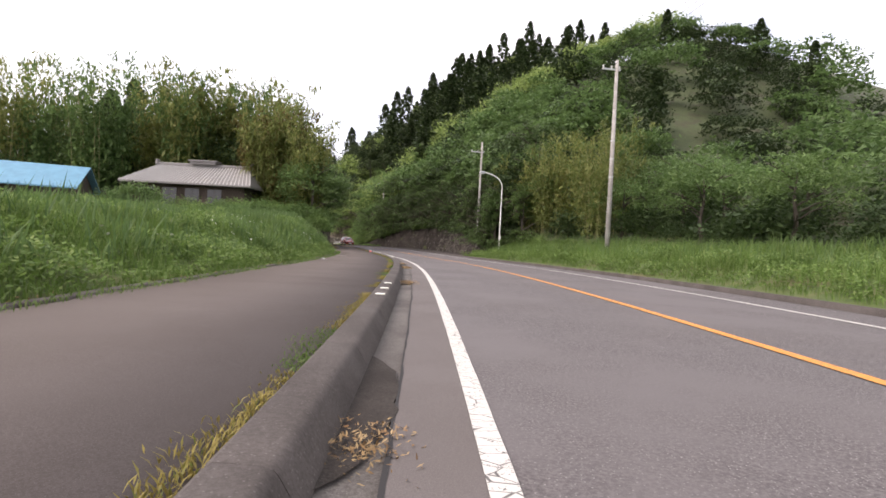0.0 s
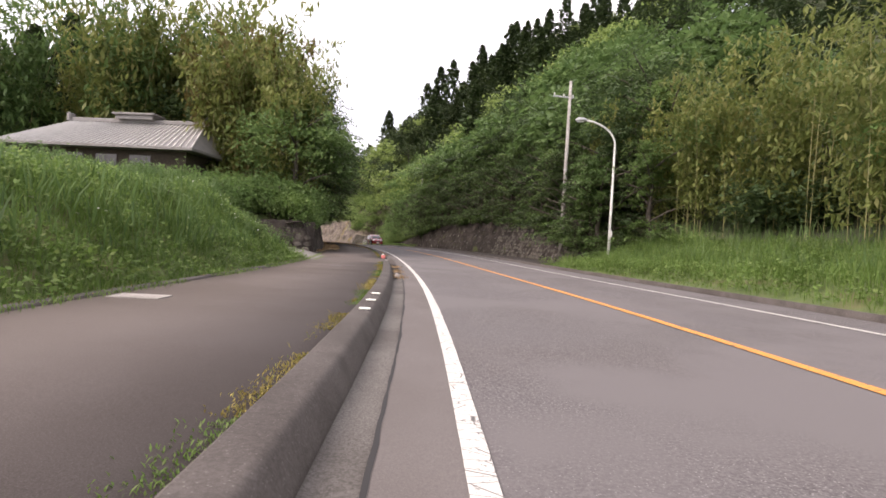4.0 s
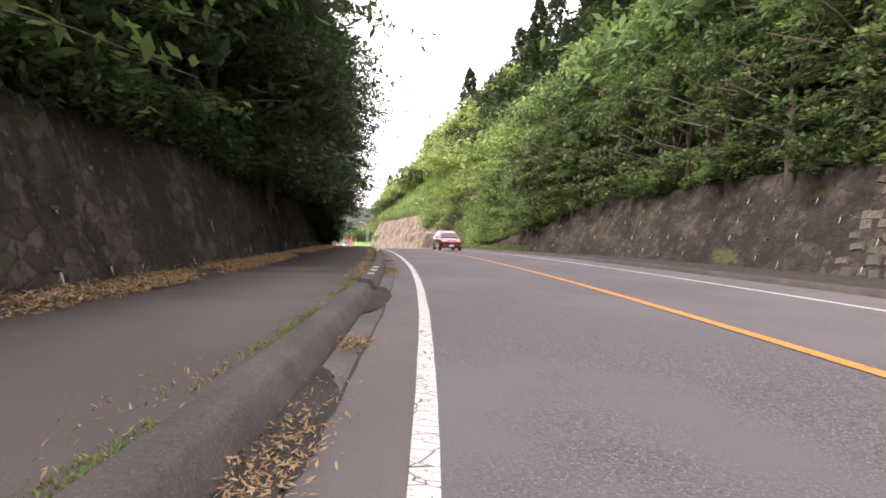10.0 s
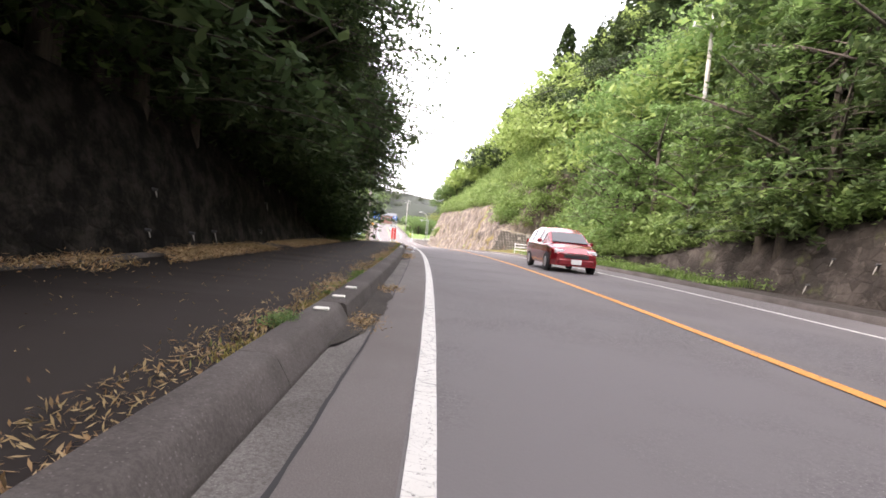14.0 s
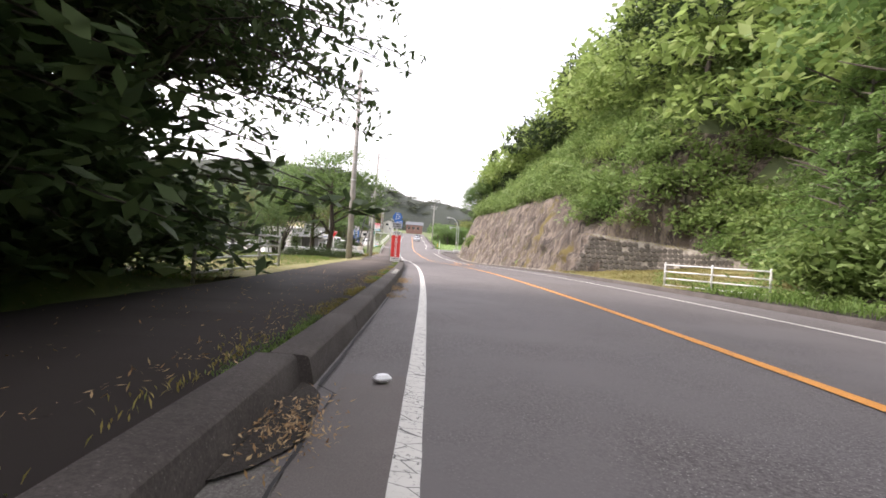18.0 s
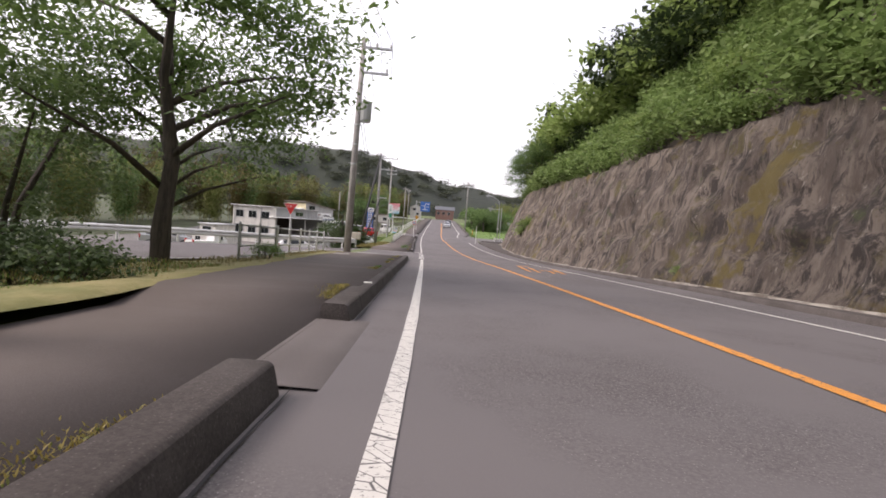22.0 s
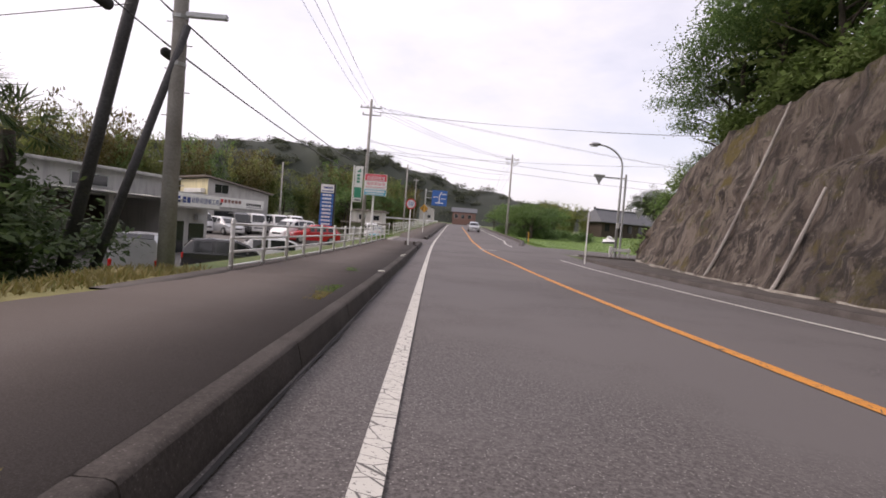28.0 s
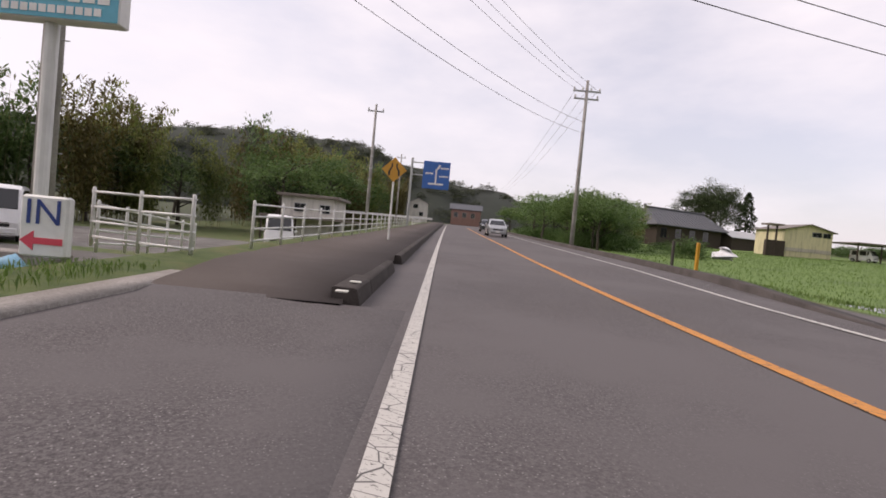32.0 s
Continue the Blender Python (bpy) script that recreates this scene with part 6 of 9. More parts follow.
def tiled_house(m, w, dp, eave, ridge_, label, roof_mat, wall_mat=RENDER_WHITE, hip=2.4, ribs=34, vent=True):
    """A farmhouse with a hipped and gabled tile roof, ribbed along the slope."""
    ob = holder("farmhouse", m, label, "house", "houses")
    Shape().box(-w / 2, w / 2, -dp / 2, dp / 2, -1.5, eave).part("wall", wall_mat, ob)
    Shape().box(-w / 2 - 0.02, w / 2 + 0.02, -dp / 2 - 0.02, -dp / 2 + 0.1, -1.4, 0.9).part("plinth", DARK_WOOD, ob)
    o = 0.9
    e0, e1, f0, f1 = -w / 2 - o, w / 2 + o, -dp / 2 - o, dp / 2 + o
    r0, r1 = -w / 2 + hip * 0.35, w / 2 - hip * 0.35
    zt = eave - 0.25
    roof = Shape().add([(e0, f0, zt), (e1, f0, zt), (e1, f1, zt), (e0, f1, zt), (r0, 0, ridge_), (r1, 0, ridge_), (e0, f0, zt + 0.14), (e1, f0, zt + 0.14), (e1, f1, zt + 0.14), (e0, f1, zt + 0.14), (r0, 0, ridge_ + 0.14), (r1, 0, ridge_ + 0.14)],
                       [(0, 3, 2, 1), (6, 7, 11, 10), (7, 8, 11), (8, 9, 10, 11), (9, 6, 10), (0, 1, 7, 6), (1, 2, 8, 7), (2, 3, 9, 8), (3, 0, 6, 9)]).part("roof", roof_mat, ob)
    for k in range(ribs + 1):
        t = k / ribs
        xe, xr = e0 + (e1 - e0) * t, r0 + (r1 - r0) * t
        for fy in (f0, f1):
            a, b = Vector((xe, fy, zt + 0.17)), Vector((xr, 0, ridge_ + 0.16))
            Shape().tube([a, a.lerp(b, 0.5), b], 0.055, 5).part("tile_rib", TILE_RIB if roof_mat is TILE else roof_mat, roof)
    Shape().box(r0 - 0.2, r1 + 0.2, -0.16, 0.16, ridge_ + 0.1, ridge_ + 0.42, chamfer=0.05).part("ridge_tiles", roof_mat, roof)
    for x in (r0 - 0.2, r1 + 0.2):
        Shape().box(x - 0.14, x + 0.14, -0.3, 0.3, ridge_ + 0.1, ridge_ + 0.75, chamfer=0.06).part("end_tile", roof_mat, roof)
    if vent:
        Shape().box(-1.4, 1.4, -0.55, 0.55, ridge_ + 0.35, ridge_ + 0.62).part("smoke_vent", roof_mat, roof)
        Shape().box(-1.6, 1.6, -0.7, 0.7, ridge_ + 0.62, ridge_ + 0.78, chamfer=0.04).part("vent_cap", roof_mat, roof)
    for k in range(4):
        window(ob, -w / 2 + 0.9 + k * (w - 2.4) / 4, -w / 2 + 2.4 + k * (w - 2.4) / 4, 1.0, eave - 0.6, -dp / 2 - 0.02, DARK_WOOD)
    return ob


# the farmhouse over the bank, and a blue-roofed shed
tiled_house(pose(-26.9, 57.0, 2.6), 11.8, 7.0, 3.45, 5.5, "old farmhouse with a grey tiled hip roof", TILE, DARK_WOOD)
shed = holder("shed", Matrix.Translation((-41, 47, 2.6)) @ Matrix.Rotation(radians(20), 4, "Z"), "low shed with a blue sheet-metal roof", "shed")
gable_block(shed, -6.5, 6.5, -3.2, 3.2, -1.5, 2.0, 3.9, DARK_WOOD, ROOF_BLUE, 0.6)
for k in range(18):
    Shape().box(-7.0 + k * 0.82, -6.95 + k * 0.82, -3.8, -3.75, 1.6, 2.0).part("roof_seam", ROOF_BLUE, shed)

# repair shop on the lot: its long open front faces the road, its windowed end the bank
shop = holder("repair_shop", stand(197.4, -18.3, -1.7, -18), "grey repair shop with dark open bays and a corrugated canopy", "building", "buildings on the lot")
Shape().box(-6.5, -0.2, 0.0, 0.2, -0.4, 4.6).part("end_wall", RENDER_WHITE, shop, "stained white end wall with windows")
for k in range(3):
    window(shop, -6.0 + k * 1.9, -4.9 + k * 1.9, 3.2, 4.0, -0.03)
    window(shop, -6.0 + k * 1.9, -4.9 + k * 1.9, 1.0, 2.2, -0.03)
for x in (-6.2, -2.3):
    Shape().tube([(x, -0.08, 0), (x, -0.08, 4.5)], 0.05, 6).part("downpipe", RENDER_GREY, shop)
Shape().box(-6.5, -0.9, 0.2, 11.6, 3.3, 4.6).part("upper_wall", RENDER_GREY, shop, "grey upper storey")
Shape().box(-6.8, -0.55, -0.3, 12.0, 4.58, 4.74, chamfer=0.03).part("roof_slab", RENDER_GREY, shop)
win_ = Shape().box(-0.91, -0.86, 5.6, 7.6, 3.65, 4.3, chamfer=0.01).part("window_frame", GREY_STEEL, shop)
for k in range(2):
    Shape().box(-0.87, -0.85, 5.68 + k * 0.95, 6.57 + k * 0.95, 3.72, 4.23).part("pane", GLASS_DARK, win_)
Shape().box(-5.0, -4.7, 0.2, 14.0, -0.4, 3.3).part("bay_back_wall", DARK_WOOD, shop, "dark back wall of the open bays")
for y in (0.3, 3.7, 7.2, 10.5):
    Shape().box(-0.55, -0.3, y, y + 0.28, -0.4, 3.35, chamfer=0.015).part("pillar", RENDER_GREY, shop)
Shape().box(-4.7, -0.35, 10.6, 10.75, -0.4, 3.3).part("office_side_wall", RENDER_GREY, shop)
Shape().box(-0.5, -0.3, 10.78, 14.0, -0.4, 3.3).part("office_front", RENDER_GREY, shop, "grey office front")
Shape().box(-0.31, -0.26, 11.0, 12.1, -0.3, 2.2).part("door", GLASS_DARK, shop, "dark office door")
Shape().box(-0.31, -0.26, 12.5, 13.7, 0.8, 2.1).part("office_window", GLASS_DARK, shop)
Shape().box(-0.3, 0.0, 12.9, 13.5, 2.3, 2.65, chamfer=0.02).part("air_conditioner", SIGN_GREY, shop)
for k in range(4):
    Shape().box(-4.68, -4.5, 0.8 + k * 2.4, 2.5 + k * 2.4, 0.0, 1.9, chamfer=0.02).part("tool_cupboard", GREY_STEEL if k % 2 else SIGN_NAVY, shop)
can = Shape().box(-0.9, 0.85, -0.3, 11.0, 3.4, 3.45).part("canopy", GALVANISED, shop, "thin corrugated canopy roof")
for k in range(56):
    Shape().tube([(-0.9, -0.25 + k * 0.2, 3.47), (0.88, -0.25 + k * 0.2, 3.43)], 0.035, 5).part("corrugation", GALVANISED, can)
Shape().box(-0.25, 0.6, 10.4, 14.0, 2.98, 3.9, chamfer=0.02).part("fascia", RENDER_GREY, shop, "deep grey fascia box")
nb = Shape().box(0.6, 0.66, 10.5, 13.9, 3.08, 3.82, chamfer=0.01).part("name_board", SIGN_WHITE, shop, "white company name board with dark characters")
for k in range(2):
    Shape().box(0.66, 0.668, 10.95 + k * 0.32, 11.2 + k * 0.32, 3.28, 3.62).part("name_bar", SIGN_NAVY, nb)
for k in range(2):
    Shape().box(0.66, 0.668, 10.62, 10.78, 3.28 + k * 0.2, 3.43 + k * 0.2).part("name_bar", SIGN_NAVY, nb)
wd = lettering("board_words", "自動車整備工場", 0.36, SIGN_NAVY, nb, 0, 0, 0, wide=2.2)
wd.matrix_local = Matrix.Translation((0.668, 12.72, 3.45)) @ Matrix.Rotation(radians(90), 4, "Z") @ UPRIGHT

# showroom hall: a mono-pitch box, set cornerwise to the road
hall = holder("showroom", stand(225.9, -21.8, -1.3, 49) @ Matrix.Diagonal((0.88, 0.85, 1, 1)), "grey metal showroom hall with a low mono-pitch roof", "building", "buildings on the lot")
W_, D_ = 7.0, 7.4
Shape().add([(0, 0, -0.5), (W_, 0, -0.5), (W_, D_, -0.5), (0, D_, -0.5), (0, 0, 5.15), (W_, 0, 4.2), (W_, D_, 4.2), (0, D_, 5.15)], [(0, 1, 5, 4), (1, 2, 6, 5), (2, 3, 7, 6), (4, 5, 6, 7)]).part("wall", RENDER_GREY, hall)
Shape().box(-0.05, 0.0, 0.02, D_, -0.5, 5.1).part("side_wall", CLAD_CREAM, hall, "cream side wall with a shutter")
Shape().box(-0.09, -0.04, 0.9, 4.6, -0.4, 3.7).part("shutter", RENDER_WHITE, hall, "closed cream roller shutter")
Shape().box(-0.55, -0.05, 0.5, 5.2, 3.75, 4.15, chamfer=0.03).part("awning", SIGN_WHITE, hall, "white awning box over the shutter")
Shape().add([(-0.5, -0.5, 5.26), (W_ + 0.35, -0.5, 4.2), (W_ + 0.35, D_ + 0.3, 4.2), (-0.5, D_ + 0.3, 5.26), (-0.5, -0.5, 5.4), (W_ + 0.35, -0.5, 4.34), (W_ + 0.35, D_ + 0.3, 4.34), (-0.5, D_ + 0.3, 5.4)], [(0, 1, 2, 3), (4, 7, 6, 5), (0, 4, 5, 1), (1, 5, 6, 2), (2, 6, 7, 3), (3, 7, 4, 0)]).part("roof", SHEET_ROOF, hall)
window(hall, 0.7, 2.2, 3.85, 4.65, -0.03)
Shape().box(0.75, 6.4, -0.14, -0.01, 2.55, 3.5, chamfer=0.015).part("banner", SIGN_WHITE, hall, "long white fascia sign with a red logo shape")
Shape().prism([(1.15, 2.68), (1.4, 2.68), (1.62, 2.95), (1.36, 2.95)], 0.142, 0.152, UPRIGHT).part("logo_shape", POLE_DARK, hall)
for k in range(6):
    x = 1.35 + k * 0.4
    Shape().prism([(x, 2.98), (x + 0.3, 2.98), (x + 0.33, 3.3), (x + 0.03, 3.3)], 0.142, 0.152, UPRIGHT).part("logo_shape", BRICK_RED if k else SIGN_RED, hall)
bars(hall, 4.3, 6.1, 3.0, 0.26, 7, SIGN_BLACK, -0.142, 8)
Shape().box(4.3, 6.1, -0.15, -0.142, 2.72, 2.77).part("sign_line", SIGN_BLACK, hall)
Shape().box(0.8, W_ - 0.4, -0.05, 0.0, 0.0, 2.2).part("shop_window", GLASS_DARK, hall)

block = Shape().box(-1.1, 1.1, -0.3, 0.3, 0, 0.9, chamfer=0.03).part("concrete_block", CONCRETE)
block.matrix_world = stand(224.5, -9.4, -1.45)
tagged(block, "grey concrete block at the edge of the lot", "block")
yard = sheet("car_lot", np.arange(178, 247, 2.3), lambda s: [(d, bank(s, d) + 0.012) for d in (-36, -28, -20, -14, -10, -8.2)], YARD)
tagged(yard, "dusty grey paved car lot below the road", "yard", kind="structure")

# small houses on the left beyond the side road, and the shed past the ramp
ws = holder("white_shed", stand(186.0, -21.0, -1.6, -25) @ Matrix.Scale(0.55, 4), "small white house with a flat stepped roof", "house", "houses")
Shape().box(-3.6, 3.6, -2.5, 2.5, -0.5, 2.6).part("wall", RENDER_WHITE, ws)
Shape().box(-2.2, 1.6, -2.2, 2.2, 2.6, 4.2).part("upper_wall", RENDER_WHITE, ws)
Shape().box(-2.5, 1.9, -2.5, 2.5, 4.15, 4.35, chamfer=0.03).part("roof", SIGN_GREY, ws)
window(ws, -1.4, 0.6, 3.0, 3.7, -2.22)
window(ws, -2.8, -1.6, 0.8, 1.8, -2.52)
sh2 = holder("storehouse", stand(259.0, -11.6, -2.6, 0), "white two-storey storehouse with an open shed", "house", "houses")
Shape().box(-3.2, 1.6, 0, 5, -0.5, 4.5).part("wall", RENDER_WHITE, sh2)
Shape().box(-3.6, 2.0, -0.4, 5.4, 4.5, 4.75, chamfer=0.03).part("roof", SHEET_ROOF, sh2)
window(sh2, -2.0, -1.0, 3.2, 3.9, -0.03)
window(sh2, 0.3, 1.2, 3.2, 3.9, -0.03)
Shape().box(-4.6, 5.4, -1.6, 3.2, 2.55, 2.72).part("lean_to_roof", SHEET_ROOF, sh2)
for x in (-4.4, -1.4, 1.9, 5.2):
    Shape().box(x - 0.07, x + 0.07, -1.5, -1.36, -0.5, 2.55).part("shed_post", DARK_WOOD, sh2)

# houses up the road at the junction
inn_ = holder("red_building", stand(338.0, 3.0, 0.8, 0) @ Matrix.Scale(0.8, 4), "red-brown building at the head of the road", "building", "buildings up the road")
Shape().box(-3, 6, 0, 9, -1, 3.4).part("wall", BRICK_RED, inn_)
gable_block(inn_, -3, 6, 1, 8, 3.4, 4.0, 5.6, BRICK_RED, TILE_DARK, 0.6)
for k in range(3):
    window(inn_, -2.2 + 2.6 * k, -1.0 + 2.6 * k, 1.4, 2.8, -0.03)
cot = holder("white_cottage", stand(328.0, -7.0, 0.6, 0) @ Matrix.Scale(0.7, 4), "white house at the head of the road", "house", "houses")
gable_block(cot, -3, 3, 0, 6, -1, 5.2, 6.6, RENDER_WHITE, TILE, 0.4, "y")
window(cot, -1.5, 0.0, 3.4, 4.6, -0.03)
window(cot, 0.6, 1.8, 1.0, 2.2, -0.03)
br = Shape().box(-14, 3, -0.15, 0.15, 0.55, 0.85, chamfer=0.03).part("bridge_rail", WHITE_STEEL)
br.matrix_world = stand(286, -5.0, 0.2)
tagged(br, "pale bridge parapet beside the road", "parapet")
for s_, d_, w_, e_, r_, lb in ((313, 44, 17, 3.4, 6.4, "farmhouse with a dark tiled roof beyond the field"),):
    tiled_house(stand(s_, d_, field(s_, d_) + 0.2, 25), w_, 8, e_, r_, lb, TILE_DARK, DARK_WOOD, 2.4, 20, False)
ann = holder("annexe", stand(316, 58, field(316, 58), 20), "low outbuilding with a pale roof", "shed", "houses")
gable_block(ann, -4, 4, -2.5, 2.5, -0.5, 2.4, 3.6, DARK_WOOD, SIGN_GREY)
yh = holder("cream_barn", stand(291, 55, field(291, 55), 5) @ Matrix.Scale(0.92, 4), "cream two-storey barn with a dark gable roof", "barn", "houses")
gable_block(yh, -4.2, 4.2, 0, 7, -0.4, 4.5, 5.5, CLAD_CREAM, SHEET_ROOF, 0.5, "y")
window(yh, 0.6, 2.2, 3.6, 4.3, -0.03)
window(yh, 2.5, 3.8, 3.6, 4.3, -0.03)
Shape().box(-4.2, 4.2, -0.06, -0.01, 0.9, 1.5).part("lower_band", CLAD_BEIGE, yh)
tower = holder("water_stand", stand(290, 48.8, field(290, 48.8), 5), "small dark timber stand beside the barn", "shed", "houses")
for x in (-0.7, 0.7):
    Shape().box(x - 0.1, x + 0.1, -0.1, 0.1, -0.3, 4.6).part("leg", DARK_WOOD, tower)
Shape().box(-1.2, 1.2, -0.9, 0.9, 4.6, 4.85).part("roof", SHEET_ROOF, tower)
Shape().box(-0.7, 2.2, -0.05, 0.6, -0.3, 2.4).part("wall", DARK_WOOD, tower)
cp = holder("carport", stand(292, 64.5, field(292, 64.5), 5), "dark carport with a flat roof beside the barn", "carport", "houses")
Shape().box(-4, 4, -3, 3, 2.6, 2.8, chamfer=0.03).part("roof", SHEET_ROOF, cp)
for x in (-3.8, 0, 3.8):
    Shape().box(x - 0.08, x + 0.08, -2.8, -2.64, -0.3, 2.6).part("post", DARK_WOOD, cp)
car("van", CAR_WHITE, stand(291.5, 64, field(291.5, 64), 200), "white van under the carport")
rh = holder("brown_house", stand(288, 84, field(288, 84), 10), "brown two-storey house at the field's edge", "house", "houses")
gable_block(rh, -5, 5, -4, 4, -0.5, 5.4, 7.4, DARK_WOOD, TILE_DARK, 0.8)
Shape().box(-6, 6, -5.4, -3.9, 2.6, 2.8).part("lower_roof", TILE_DARK, rh)
for k in range(3):
    window(rh, -3.8 + 2.8 * k, -2.2 + 2.8 * k, 3.4, 4.6, -4.03)
plastic = Shape()
plastic.tube([(0, 0, -0.1), (0.05, 0.02, 0.25), (-0.06, 0.05, 0.62), (0.04, -0.04, 0.95), (0.1, 0.05, 1.1), (0.1, 0.05, 1.14)], [1.25, 1.18, 0.98, 0.6, 0.25, 0.03], 11)
pl = plastic.part("covered_heap", PLASTIC_WHITE, smooth=True)
pl.matrix_world = stand(262, 27, field(262, 27))
tagged(pl, "heap under a white plastic sheet in the field", "heap")
tagged(strip("open_water", 223.5, 228, 12.0, 15.0, lambda s: -0.33, WATER, 1.0), "patch of open water in the rice field", "water", kind="structure")

# small loose things
st_ = Shape().tube([(-0.07, 0, 0.04), (0, 0.01, 0.06), (0.08, 0, 0.05)], [0.04, 0.075, 0.04], 8).part("loose_stone", CONCRETE)
st_.matrix_world = stand(41.85, -0.6, 0.0)
tagged(st_, "pale loose stone in the gutter", "stone")
pk = Shape().box(-0.06, 0.06, -0.45, 0.45, 0.0, 0.03, chamfer=0.006).part("plank", DARK_WOOD)
pk.matrix_world = stand(43.1, -0.63, 0.02, -6)
tagged(pk, "weathered plank lying in the gutter", "plank")
for s_, d_ in ((136.8, 9.0), (107.2, -0.34), (111.3, -0.2), (26.9, -3.9), (63.0, -4.2)):
    pq = Shape().box(-0.06, 0.06, -0.04, 0.05, 0.0, 0.05, chamfer=0.02).part("litter_scrap", PLASTIC_WHITE)
    pq.matrix_world = stand(s_, d_, 0.11 if d_ < -2 or d_ > 8 else 0.012, 30)
    tagged(pq, "scrap of white litter by the road", "litter", "scraps of litter")
for s_, d_ in ((34.0, -3.7), (152.0, -3.1), (175.6, -3.2)):
    lid = Shape().box(-0.3, 0.3, -0.2, 0.2, 0.0, 0.012).part("drain_cover", CONCRETE)
    lid.matrix_world = stand(s_, d_, walk_h(s_) + 0.002)
    tagged(lid, "concrete drain cover set in the pavement", "drain cover", "drain covers")
sw = holder("switch_box", stand(176.0, -5.6, -0.6), "beige roadside utility box on a post", "box")
Shape().box(-0.35, 0.35, -0.25, 0.25, 1.15, 1.75, chamfer=0.03).part("box", CLAD_BEIGE, sw)
Shape().box(-0.06, 0.06, -0.06, 0.06, -0.4, 1.15).part("post", GREY_STEEL, sw)

# ---- trees ----


def crown_cloud(rng, n_clumps, per, radius, flat=1.0, squash=0.8, clump=0.55, lift=0.0, hollow=0.45):
    """Places of leaves: clumps over an uneven ball, with gaps between them."""
    u = rng.normal(size=(n_clumps, 3))
    u /= np.linalg.norm(u, axis=1, keepdims=True)
    u[:, 2] = np.where(u[:, 2] < -0.45, -u[:, 2] * 0.6, u[:, 2])
    lump = np.array([1 + 0.28 * noise.noise(Vector(q) * 1.7 + Vector((rng.integers(1) + 3.0, 1, 5))) for q in u])
    r = radius * lump * rng.uniform(hollow, 1.0, n_clumps) ** 0.5
    c = u * r[:, None] * np.array([1, 1, squash])
    p = np.repeat(c, per, 0) + rng.normal(size=(n_clumps * per, 3)) * clump * np.array([1, 1, flat])
    p[:, 2] += lift
    return p


def tiers_of(kind, seed):
    """Boughs of a tiered crown: turn, height and reach of each."""
    q = np.random.default_rng(seed + 900)
    if kind == "layer":
        return [(q.uniform(0, math.tau), z, (2.9 - 0.33 * z) * q.uniform(0.45, 1.15)) for z in q.uniform(0.3, 5.2, 46)]
    return [(q.uniform(0, math.tau), z, (3.4 - 0.5 * (z - 2.0)) * q.uniform(0.4, 1.1)) for z in q.uniform(2.0, 5.6, 64)]


